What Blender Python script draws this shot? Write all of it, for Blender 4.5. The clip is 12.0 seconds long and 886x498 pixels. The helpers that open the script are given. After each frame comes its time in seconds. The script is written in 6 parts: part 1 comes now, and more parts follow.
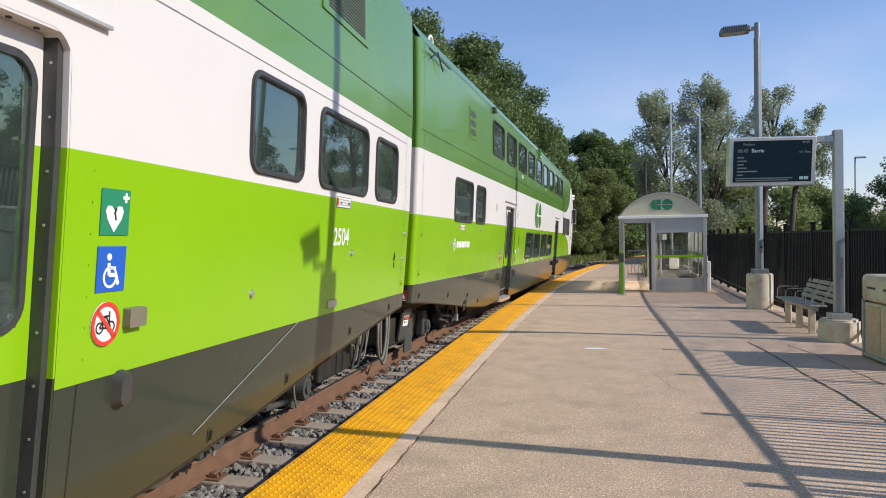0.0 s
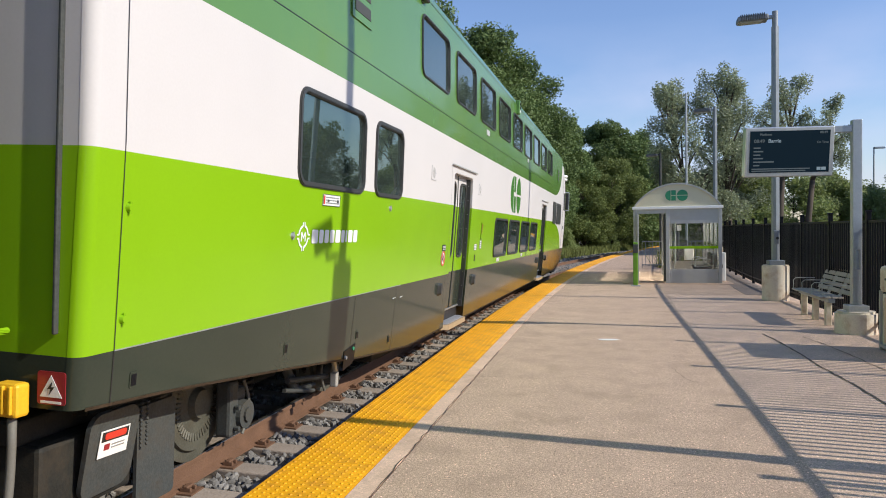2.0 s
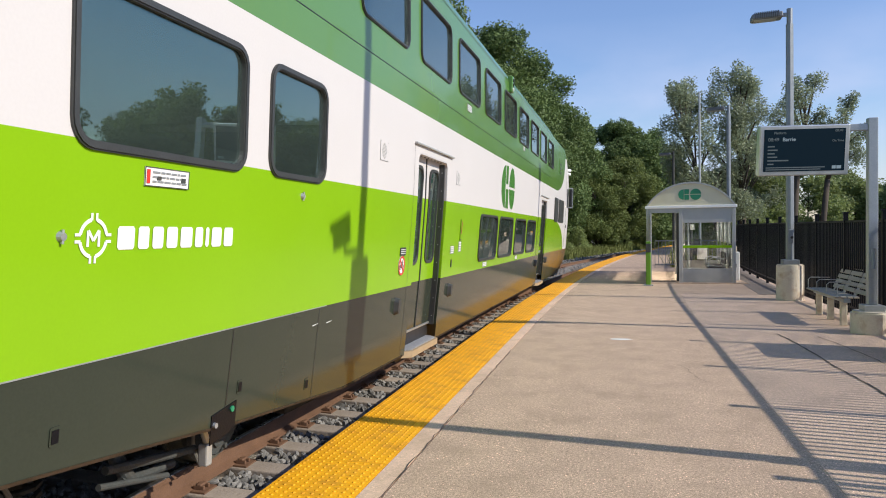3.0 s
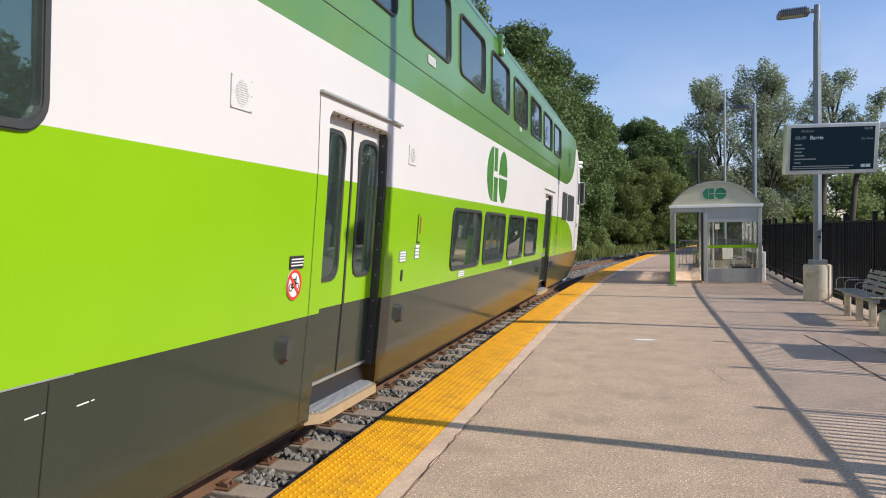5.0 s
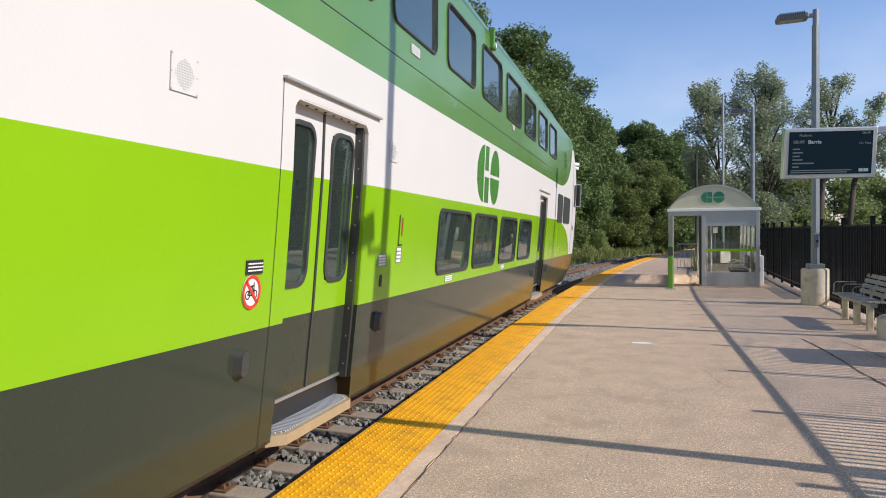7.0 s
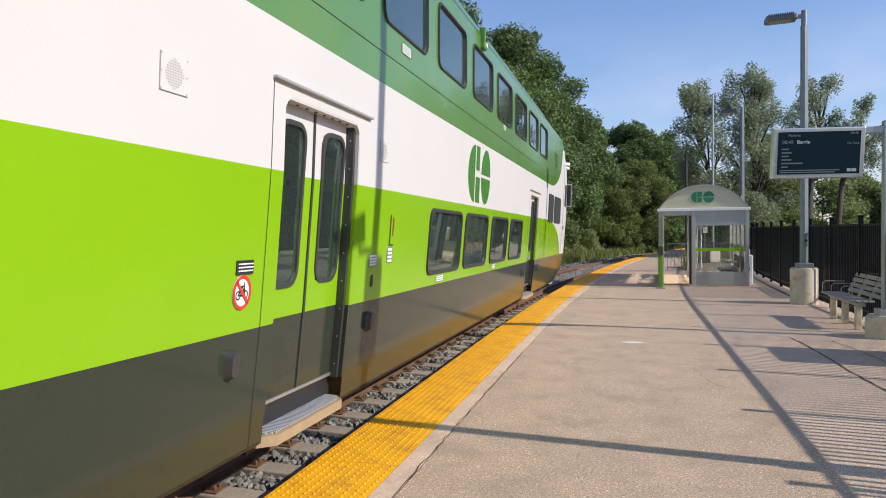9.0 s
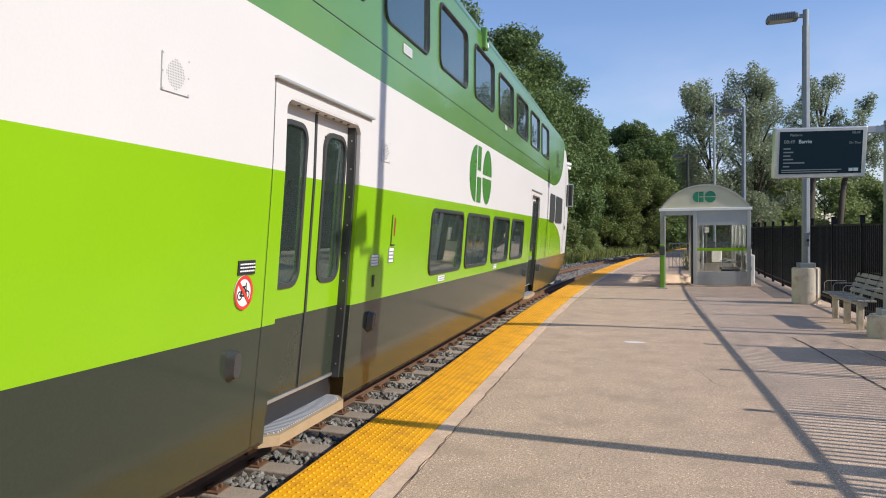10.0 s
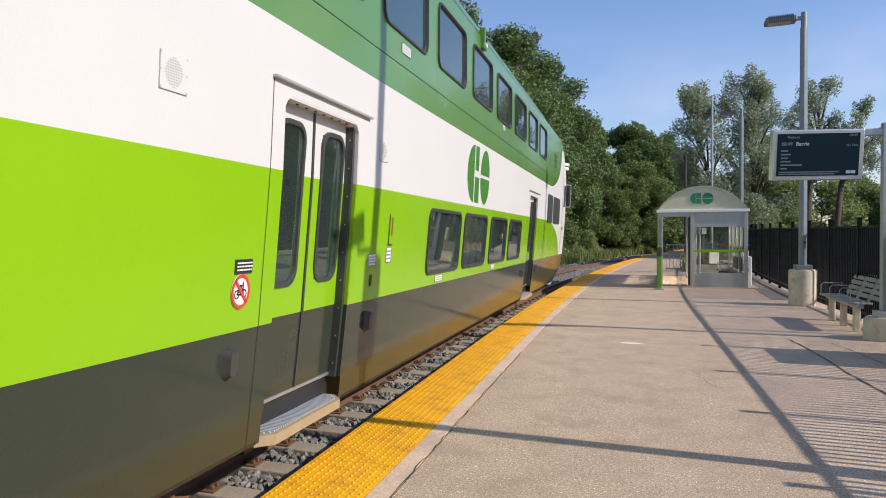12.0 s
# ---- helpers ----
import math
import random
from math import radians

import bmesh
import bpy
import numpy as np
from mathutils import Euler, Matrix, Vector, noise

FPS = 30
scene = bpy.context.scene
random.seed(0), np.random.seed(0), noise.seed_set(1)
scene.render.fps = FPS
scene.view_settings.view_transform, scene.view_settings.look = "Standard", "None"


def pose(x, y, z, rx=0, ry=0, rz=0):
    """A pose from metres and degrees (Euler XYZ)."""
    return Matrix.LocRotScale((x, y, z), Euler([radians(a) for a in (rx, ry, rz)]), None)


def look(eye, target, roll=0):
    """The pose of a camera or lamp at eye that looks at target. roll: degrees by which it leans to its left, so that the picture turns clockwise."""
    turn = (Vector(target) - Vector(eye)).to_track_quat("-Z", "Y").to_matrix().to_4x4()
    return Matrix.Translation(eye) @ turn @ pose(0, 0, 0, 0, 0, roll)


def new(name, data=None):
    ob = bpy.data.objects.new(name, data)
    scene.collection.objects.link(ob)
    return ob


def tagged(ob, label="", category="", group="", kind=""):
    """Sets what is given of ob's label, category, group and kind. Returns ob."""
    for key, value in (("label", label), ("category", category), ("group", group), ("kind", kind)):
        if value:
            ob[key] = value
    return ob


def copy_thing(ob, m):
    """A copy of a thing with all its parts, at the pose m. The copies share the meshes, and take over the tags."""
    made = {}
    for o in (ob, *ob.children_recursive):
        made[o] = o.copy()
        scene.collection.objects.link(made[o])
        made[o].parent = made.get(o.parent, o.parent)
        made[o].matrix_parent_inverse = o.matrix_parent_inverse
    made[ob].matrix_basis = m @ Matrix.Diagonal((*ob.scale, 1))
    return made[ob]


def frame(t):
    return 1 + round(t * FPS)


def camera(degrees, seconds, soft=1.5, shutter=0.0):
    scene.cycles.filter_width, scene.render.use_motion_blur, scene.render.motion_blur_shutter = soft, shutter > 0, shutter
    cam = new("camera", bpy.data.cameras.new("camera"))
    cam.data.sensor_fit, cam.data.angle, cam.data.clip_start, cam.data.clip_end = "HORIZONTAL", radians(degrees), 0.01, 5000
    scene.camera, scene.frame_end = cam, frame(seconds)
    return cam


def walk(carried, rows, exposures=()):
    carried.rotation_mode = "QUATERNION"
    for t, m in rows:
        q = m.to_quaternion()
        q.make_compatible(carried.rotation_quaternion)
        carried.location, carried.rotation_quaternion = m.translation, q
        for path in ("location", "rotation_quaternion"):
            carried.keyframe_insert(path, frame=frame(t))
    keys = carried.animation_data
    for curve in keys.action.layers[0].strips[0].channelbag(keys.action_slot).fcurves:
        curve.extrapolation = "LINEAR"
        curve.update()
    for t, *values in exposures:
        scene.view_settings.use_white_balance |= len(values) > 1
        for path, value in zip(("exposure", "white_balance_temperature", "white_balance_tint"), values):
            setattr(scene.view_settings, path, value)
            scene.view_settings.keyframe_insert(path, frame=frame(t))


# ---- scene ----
import itertools

# ------------------------------------------------------------------ camera
EYE = (0.0, 0.0, 1.60)
cam = camera(62.78, 12.0, soft=1.0)


def aim(yaw, down, roll):
    """Camera at the standpoint, turned yaw degrees left of the track."""
    a, b = radians(yaw), radians(down)
    way = (-math.sin(a) * math.cos(b), math.cos(a) * math.cos(b), -math.sin(b))
    return look(EYE, [e + 10 * w for e, w in zip(EYE, way)], -roll)


walk(cam, [(t, aim(y, d, r)) for t, y, d, r in [
    (0, 11.619, 0.686, 0.881), (0.5, 11.827, 0.847, 0.886), (1, 12.021, 1.028, 0.898), (1.5, 12.301, 1.235, 0.828),
    (2, 12.684, 1.422, 0.765), (2.5, 13.126, 1.491, 0.749), (3, 13.622, 1.461, 0.792), (4.8, 15.256, 1.480, 0.825),
    (5, 15.363, 1.457, 0.818), (5.5, 15.485, 1.382, 0.846), (6, 15.434, 1.366, 0.716), (6.5, 15.320, 1.350, 0.556),
    (7, 15.221, 1.281, 0.533), (9, 14.518, 1.293, 0.595), (9.5, 14.547, 1.288, 0.591), (10, 14.633, 1.290, 0.648),
    (10.5, 14.600, 1.350, 0.670), (11, 14.512, 1.434, 0.531), (11.5, 14.468, 1.393, 0.405), (12, 14.435, 1.294, 0.315)]])

# ------------------------------------------------------------------ light
SUN_EL, SUN_AZ = 31.8, 98.5          # azimuth clockwise from +y
world = bpy.data.worlds.new("sky")
scene.world = world
world.use_nodes = True
wn, wl = world.node_tree.nodes, world.node_tree.links
sky = wn.new("ShaderNodeTexSky")
sky.sky_type = "NISHITA"
sky.sun_disc = False
sky.sun_elevation, sky.sun_rotation = radians(SUN_EL), radians(SUN_AZ)
sky.air_density, sky.dust_density, sky.ozone_density = 1.2, 0.3, 3.0
wn["Background"].inputs[1].default_value = 0.126
# thin cloud low over the horizon
wtc = wn.new("ShaderNodeTexCoord")
wmap = wn.new("ShaderNodeMapping")
wmap.inputs["Scale"].default_value = (3.0, 3.0, 7.0)
wl.new(wtc.outputs["Generated"], wmap.inputs["Vector"])
wno = wn.new("ShaderNodeTexNoise")
wno.inputs["Scale"].default_value, wno.inputs["Detail"].default_value = 1.6, 7.0
wl.new(wmap.outputs["Vector"], wno.inputs["Vector"])
wcr = wn.new("ShaderNodeValToRGB")
wcr.color_ramp.elements[0].position, wcr.color_ramp.elements[1].position = 0.43, 0.70
wl.new(wno.outputs["Fac"], wcr.inputs["Fac"])
wsep = wn.new("ShaderNodeSeparateXYZ")
wl.new(wtc.outputs["Generated"], wsep.inputs["Vector"])
wlow = wn.new("ShaderNodeMapRange")
wlow.inputs["From Min"].default_value, wlow.inputs["From Max"].default_value = 0.05, 0.27
wlow.inputs["To Min"].default_value, wlow.inputs["To Max"].default_value = 0.85, 0.0
wl.new(wsep.outputs["Z"], wlow.inputs["Value"])
wmul = wn.new("ShaderNodeMath")
wmul.operation = "MULTIPLY"
wl.new(wcr.outputs["Color"], wmul.inputs[0])
wl.new(wlow.outputs["Result"], wmul.inputs[1])
wmix = wn.new("ShaderNodeMixRGB")
wl.new(wmul.outputs[0], wmix.inputs["Fac"])
wl.new(sky.outputs["Color"], wmix.inputs["Color1"])
wmix.inputs["Color2"].default_value = (5.0, 5.4, 6.0, 1)
wtint = wn.new("ShaderNodeMixRGB")
wtint.blend_type = "MULTIPLY"
wtint.inputs["Fac"].default_value = 1.0
wtint.inputs["Color2"].default_value = (0.99, 1.0, 1.22, 1)
wl.new(wmix.outputs["Color"], wtint.inputs["Color1"])
wl.new(wtint.outputs["Color"], wn["Background"].inputs[0])

sun = new("sun", bpy.data.lights.new("sun", "SUN"))
sun.data.energy, sun.data.angle, sun.data.color = 4.45, radians(0.55), (1.0, 0.93, 0.81)
_e, _a = radians(SUN_EL), radians(SUN_AZ)
sun.matrix_world = look((0, 0, 0), (-math.sin(_a) * math.cos(_e), -math.cos(_a) * math.cos(_e), -math.sin(_e)))
scene.view_settings.exposure = 0.12


# ------------------------------------------------------------------ materials
def mat(name, color, rough=0.6, metal=0.0, var=0.12, scale=6.0, fine=60.0, bump=0.15, bump_scale=80.0, coat=0.0,
        dirt=None, dirt_amount=0.0, dirt_scale=2.0, spec=0.5, island=0.0, objrand=0.0, transl=0.0, bump_dist=0.01, coords="Object", speck=0.0, speck_scale=70.0, chips=0.0, chip_scale=55.0):
    """A worn surface: base colour varied at two scales, stains, fine relief."""
    m = bpy.data.materials.new(name)
    m.use_nodes = True
    n, l = m.node_tree.nodes, m.node_tree.links
    p = n["Principled BSDF"]
    tc = n.new("ShaderNodeTexCoord")
    c0 = [*color, 1]
    big, small = n.new("ShaderNodeTexNoise"), n.new("ShaderNodeTexNoise")
    big.inputs["Scale"].default_value, big.inputs["Detail"].default_value = scale, 5
    small.inputs["Scale"].default_value, small.inputs["Detail"].default_value = fine, 3
    for q in (big, small):
        l.new(tc.outputs[coords], q.inputs["Vector"])
    add = n.new("ShaderNodeMath")
    add.operation = "ADD"
    l.new(big.outputs["Fac"], add.inputs[0])
    l.new(small.outputs["Fac"], add.inputs[1])
    last = add.outputs[0]
    extra = []
    if island:
        g = n.new("ShaderNodeNewGeometry")
        extra.append((g.outputs["Random Per Island"], island))
    if objrand:
        g = n.new("ShaderNodeObjectInfo")
        extra.append((g.outputs["Random"], objrand))
    for sock, amount in extra:
        k = n.new("ShaderNodeMath")
        k.operation = "MULTIPLY_ADD"
        l.new(sock, k.inputs[0])
        k.inputs[1].default_value = amount
        l.new(last, k.inputs[2])
        last = k.outputs[0]
    tot = 2 + island + objrand
    mr = n.new("ShaderNodeMapRange")
    mr.inputs["From Min"].default_value, mr.inputs["From Max"].default_value = 0.3 * tot, 0.7 * tot
    mr.inputs["To Min"].default_value, mr.inputs["To Max"].default_value = 1 - var, 1 + var
    l.new(last, mr.inputs["Value"])
    mul = n.new("ShaderNodeMixRGB")
    mul.blend_type = "MULTIPLY"
    mul.inputs["Fac"].default_value = 1
    mul.inputs["Color1"].default_value = c0
    l.new(mr.outputs["Result"], mul.inputs["Color2"])
    out = mul.outputs["Color"]
    if speck:
        for sc, amt in ((speck_scale, speck), (speck_scale * 0.35, speck * 0.6)):
            sn = n.new("ShaderNodeTexNoise")
            sn.inputs["Scale"].default_value, sn.inputs["Detail"].default_value = sc, 2
            l.new(tc.outputs[coords], sn.inputs["Vector"])
            sr = n.new("ShaderNodeMapRange")
            sr.inputs["From Min"].default_value, sr.inputs["From Max"].default_value = 0.32, 0.68
            sr.inputs["To Min"].default_value, sr.inputs["To Max"].default_value = 1 - amt, 1 + amt
            l.new(sn.outputs["Fac"], sr.inputs["Value"])
            sm = n.new("ShaderNodeMixRGB")
            sm.blend_type = "MULTIPLY"
            sm.inputs["Fac"].default_value = 1
            l.new(out, sm.inputs["Color1"])
            l.new(sr.outputs["Result"], sm.inputs["Color2"])
            out = sm.outputs["Color"]
    if chips:
        for sc, keep in ((chip_scale, 0.62), (chip_scale * 2.3, 0.55)):
            vo = n.new("ShaderNodeTexVoronoi")
            vo.inputs["Scale"].default_value = sc
            l.new(tc.outputs[coords], vo.inputs["Vector"])
            sp = n.new("ShaderNodeSeparateColor")
            l.new(vo.outputs["Color"], sp.inputs["Color"])
            near_ = n.new("ShaderNodeMapRange")
            near_.inputs["From Min"].default_value, near_.inputs["From Max"].default_value = 0.42, 0.28
            l.new(vo.outputs["Distance"], near_.inputs["Value"])
            few = n.new("ShaderNodeMath")
            few.operation = "GREATER_THAN"
            few.inputs[1].default_value = keep
            l.new(sp.outputs["Red"], few.inputs[0])
            mask = n.new("ShaderNodeMath")
            mask.operation = "MULTIPLY"
            l.new(near_.outputs["Result"], mask.inputs[0])
            l.new(few.outputs[0], mask.inputs[1])
            tone = n.new("ShaderNodeMapRange")
            tone.inputs["To Min"].default_value, tone.inputs["To Max"].default_value = 1 - 0.75 * chips, 1 + 1.1 * chips
            l.new(sp.outputs["Green"], tone.inputs["Value"])
            cm_ = n.new("ShaderNodeMixRGB")
            cm_.blend_type = "MULTIPLY"
            l.new(mask.outputs[0], cm_.inputs["Fac"])
            l.new(out, cm_.inputs["Color1"])
            l.new(tone.outputs["Result"], cm_.inputs["Color2"])
            out = cm_.outputs["Color"]
    if dirt:
        dn = n.new("ShaderNodeTexNoise")
        dn.inputs["Scale"].default_value, dn.inputs["Detail"].default_value, dn.inputs["Roughness"].default_value = dirt_scale, 8, 0.65
        l.new(tc.outputs[coords], dn.inputs["Vector"])
        dr = n.new("ShaderNodeMapRange")
        dr.inputs["From Min"].default_value, dr.inputs["From Max"].default_value = 0.48, 0.72
        dr.inputs["To Max"].default_value = dirt_amount
        l.new(dn.outputs["Fac"], dr.inputs["Value"])
        dm = n.new("ShaderNodeMixRGB")
        l.new(dr.outputs["Result"], dm.inputs["Fac"])
        l.new(out, dm.inputs["Color1"])
        dm.inputs["Color2"].default_value = [*dirt, 1]
        out = dm.outputs["Color"]
    l.new(out, p.inputs["Base Color"])
    rr = n.new("ShaderNodeMapRange")
    rr.inputs["To Min"].default_value, rr.inputs["To Max"].default_value = max(0.02, rough - 0.08), min(1, rough + 0.06)
    l.new(big.outputs["Fac"], rr.inputs["Value"])
    l.new(rr.outputs["Result"], p.inputs["Roughness"])
    p.inputs["Metallic"].default_value = metal
    p.inputs["Specular IOR Level"].default_value = spec
    p.inputs["Coat Weight"].default_value = coat
    p.inputs["Coat Roughness"].default_value = 0.04
    if bump:
        bt = n.new("ShaderNodeTexNoise")
        bt.inputs["Scale"].default_value, bt.inputs["Detail"].default_value = bump_scale, 4
        l.new(tc.outputs[coords], bt.inputs["Vector"])
        b = n.new("ShaderNodeBump")
        b.inputs["Strength"].default_value, b.inputs["Distance"].default_value = bump, bump_dist
        l.new(bt.outputs["Fac"], b.inputs["Height"])
        l.new(b.outputs["Normal"], p.inputs["Normal"])
    if transl:
        p.inputs["Transmission Weight"].default_value = 0.0
        tr = n.new("ShaderNodeBsdfTranslucent")
        l.new(out, tr.inputs["Color"])
        mx = n.new("ShaderNodeMixShader")
        mx.inputs[0].default_value = transl
        l.new(p.outputs[0], mx.inputs[1])
        l.new(tr.outputs[0], mx.inputs[2])
        l.new(mx.outputs[0], n["Material Output"].inputs["Surface"])
    return m


def glass(name, color, rough=0.0, ior=1.5, tint=(1, 1, 1), clear=1.0):
    m = bpy.data.materials.new(name)
    m.use_nodes = True
    p = m.node_tree.nodes["Principled BSDF"]
    p.inputs["Base Color"].default_value = [*color, 1]
    p.inputs["Transmission Weight"].default_value = clear
    p.inputs["Roughness"].default_value = rough
    p.inputs["IOR"].default_value = ior
    p.inputs["Specular Tint"].default_value = [*tint, 1]
    return m


def glow(name, color, strength):
    m = bpy.data.materials.new(name)
    m.use_nodes = True
    p = m.node_tree.nodes["Principled BSDF"]
    p.inputs["Base Color"].default_value = [*color, 1]
    p.inputs["Emission Color"].default_value = [*color, 1]
    p.inputs["Emission Strength"].default_value = strength
    p.inputs["Roughness"].default_value, p.inputs["Specular IOR Level"].default_value = 0.25, 0.12
    return m


paint = dict(rough=0.22, var=0.03, scale=1.5, bump=0.02, bump_scale=3.0, coat=0.1, spec=0.25, bump_dist=0.004)
M_LIME = mat("lime paint", (0.225, 0.445, 0.008), **paint)
M_WHITE = mat("white paint", (0.605, 0.582, 0.570), rough=0.35, var=0.03, scale=1.5, bump=0.02, bump_scale=3.0, spec=0.06, bump_dist=0.004)
M_GREEN = mat("mid green paint", (0.100, 0.228, 0.045), dirt=(0.15, 0.26, 0.03), dirt_amount=0.45, dirt_scale=0.6, **{**paint, "spec": 0.4, "coat": 0.25})
M_SKIRT = mat("dark grey paint", (0.034, 0.042, 0.030), rough=0.13, var=0.10, scale=1.2, bump=0.02, bump_scale=4, coat=0.0, spec=0.30)
M_RUBBER = mat("black rubber", (0.044, 0.046, 0.045), rough=0.45, var=0.2)
M_BLACK = mat("underframe black", (0.022, 0.022, 0.019), rough=0.7, var=0.4, dirt=(0.06, 0.045, 0.03), dirt_amount=0.6, spec=0.3, dirt_scale=5)
M_STEELG = mat("bogie grey", (0.062, 0.068, 0.066), rough=0.65, var=0.35, spec=0.3, dirt=(0.06, 0.045, 0.03), dirt_amount=0.6, dirt_scale=6)
M_WHEEL = mat("wheel steel", (0.10, 0.098, 0.075), rough=0.6, metal=0.2, var=0.35, dirt=(0.10, 0.07, 0.04), dirt_amount=0.5, dirt_scale=7)
M_GLASS = glass("tinted window glass", (0.32, 0.42, 0.40), ior=2.15, tint=(0.66, 0.98, 0.90), clear=0.95)
M_CLEAR = glass("clear glass", (0.93, 0.96, 0.95))
M_INT = mat("car interior", (0.17, 0.18, 0.17), rough=0.8)
M_SEAT = mat("seat cloth", (0.06, 0.10, 0.08), rough=0.9)
M_ALU = mat("brushed aluminium", (0.62, 0.63, 0.63), rough=0.38, metal=0.85, var=0.1)
M_GALV = mat("galvanised steel", (0.42, 0.44, 0.45), rough=0.45, metal=0.55, var=0.14, scale=9)
M_POLE = mat("weathered lamp pole", (0.25, 0.275, 0.295), rough=0.5, metal=0.4, var=0.14, scale=9)
M_HEAD = mat("lamp head grey", (0.20, 0.21, 0.22), rough=0.5, metal=0.3, var=0.1)
M_FRAMEG = mat("grey shelter frame", (0.42, 0.425, 0.41), rough=0.45, metal=0.3, var=0.08)
M_TAN = mat("tan step edge", (0.36, 0.27, 0.165), rough=0.6)
M_YCABLE = mat("yellow cable box", (0.80, 0.45, 0.02), rough=0.5)
M_HOSE = mat("grey hose", (0.15, 0.145, 0.125), rough=0.7)
M_SIGNG = mat("sign green", (0.02, 0.22, 0.11), rough=0.4, var=0.03)
M_SIGNB = mat("sign blue", (0.015, 0.10, 0.48), rough=0.4, var=0.03)
M_SIGNR = mat("sign red", (0.66, 0.045, 0.03), rough=0.4, var=0.03)
M_SIGNW = mat("sign white", (0.82, 0.82, 0.80), rough=0.45, var=0.03)
M_NUMBER = mat("worn white lettering", (0.66, 0.70, 0.60), rough=0.5, var=0.1, scale=9, dirt=(0.42, 0.55, 0.25), dirt_amount=0.5, dirt_scale=14)
M_SIGNK = mat("sign black", (0.02, 0.02, 0.022), rough=0.5, var=0.05)
M_CONC = mat("platform concrete", (0.48, 0.347, 0.252), chips=1.0, chip_scale=62, speck=0.42, speck_scale=150, rough=0.9, var=0.14, scale=1.6, fine=190, bump=0.55, bump_scale=150, dirt=(0.34, 0.245, 0.172), dirt_amount=0.7, dirt_scale=2.2)
M_PINK = mat("pinkish slab concrete", (0.575, 0.418, 0.308), chips=0.85, chip_scale=64, speck=0.36, speck_scale=150, rough=0.9, var=0.14, scale=1.3, fine=190, bump=0.5, bump_scale=150, dirt=(0.42, 0.305, 0.228), dirt_amount=0.7, dirt_scale=1.8)
M_ASPH = mat("worn asphalt", (0.22, 0.18, 0.155), chips=0.9, speck=0.12, speck_scale=120, rough=0.92, var=0.2, scale=1.2, fine=180, bump=0.6, bump_scale=160, dirt=(0.24, 0.20, 0.18), dirt_amount=0.55, dirt_scale=0.8)
M_CURB = mat("kerb concrete", (0.66, 0.47, 0.345), chips=0.4, speck=0.1, rough=0.9, var=0.15, scale=2, fine=120, bump=0.4, dirt=(0.36, 0.26, 0.18), dirt_amount=0.6, dirt_scale=2.5)
M_YELLOW = mat("yellow tactile", (0.88, 0.41, 0.004), rough=0.6, var=0.10, scale=3, fine=90, bump=0.1, objrand=0.3, speck=0.12, speck_scale=90, dirt=(0.40, 0.17, 0.02), dirt_amount=0.8, dirt_scale=4)
M_TIE = mat("weathered tie", (0.34, 0.285, 0.235), rough=0.95, var=0.3, scale=3, fine=50, bump=0.6, bump_scale=40, objrand=0.7, dirt=(0.10, 0.07, 0.05), dirt_amount=0.5)
M_STONE = mat("ballast stone", (0.20, 0.192, 0.18), rough=0.95, var=0.45, scale=4, island=1.5, bump=0.3)
M_BALLAST = mat("ballast bed", (0.26, 0.235, 0.205), rough=1, var=0.6, scale=8, fine=30, bump=1.0, bump_scale=22, bump_dist=0.05)
M_RUST = mat("rusty rail", (0.155, 0.082, 0.047), rough=0.75, var=0.25, scale=5, fine=70, bump=0.3)
M_RAILTOP = mat("rail running face", (0.45, 0.42, 0.40), rough=0.3, metal=0.9, var=0.1)
M_FENCE = mat("black fence steel", (0.006, 0.007, 0.010), rough=0.45, var=0.15, spec=0.15)
M_PEDCON = mat("pedestal concrete", (0.66, 0.60, 0.49), rough=0.85, var=0.15, scale=3, bump=0.3, dirt=(0.34, 0.20, 0.10), dirt_amount=0.8, dirt_scale=3.5)
M_GRASS = mat("rough grass", (0.17, 0.195, 0.055), rough=0.95, var=0.5, scale=0.8, fine=9, bump=0.8, bump_scale=12, island=0.8)
M_GROUND = mat("gravelly ground", (0.22, 0.20, 0.15), rough=1, var=0.4, scale=0.3, fine=4, bump=0.6, bump_scale=8, dirt=(0.10, 0.12, 0.04), dirt_amount=0.9, dirt_scale=0.12)
M_BARK = mat("bark", (0.075, 0.060, 0.046), rough=0.95, var=0.35, scale=3, bump=0.8, bump_scale=25)
M_LEAF = mat("broad leaves", (0.142, 0.205, 0.070), rough=0.6, spec=0.25, var=0.35, scale=0.25, fine=2, bump=0, island=0.5, objrand=0.4, transl=0.3)
M_LEAF3 = mat("light leaves", (0.26, 0.32, 0.115), rough=0.55, var=0.35, scale=0.25, fine=2, bump=0, island=0.5, objrand=0.4, transl=0.45)
M_LIP = mat("rust-stained lip", (0.085, 0.055, 0.032), rough=0.6, var=0.4, scale=5)
M_WARN = mat("dark red sign", (0.30, 0.02, 0.03), rough=0.4, var=0.05)
M_LEAF4 = mat("sunlit maple leaves", (0.19, 0.235, 0.075), rough=0.6, spec=0.25, var=0.35, scale=0.25, fine=2, bump=0, island=0.6, objrand=0.3, transl=0.35)
M_LEAF2 = mat("pale willow leaves", (0.29, 0.335, 0.205), rough=0.5, var=0.4, scale=0.3, fine=2, bump=0, island=1.0, transl=0.4)


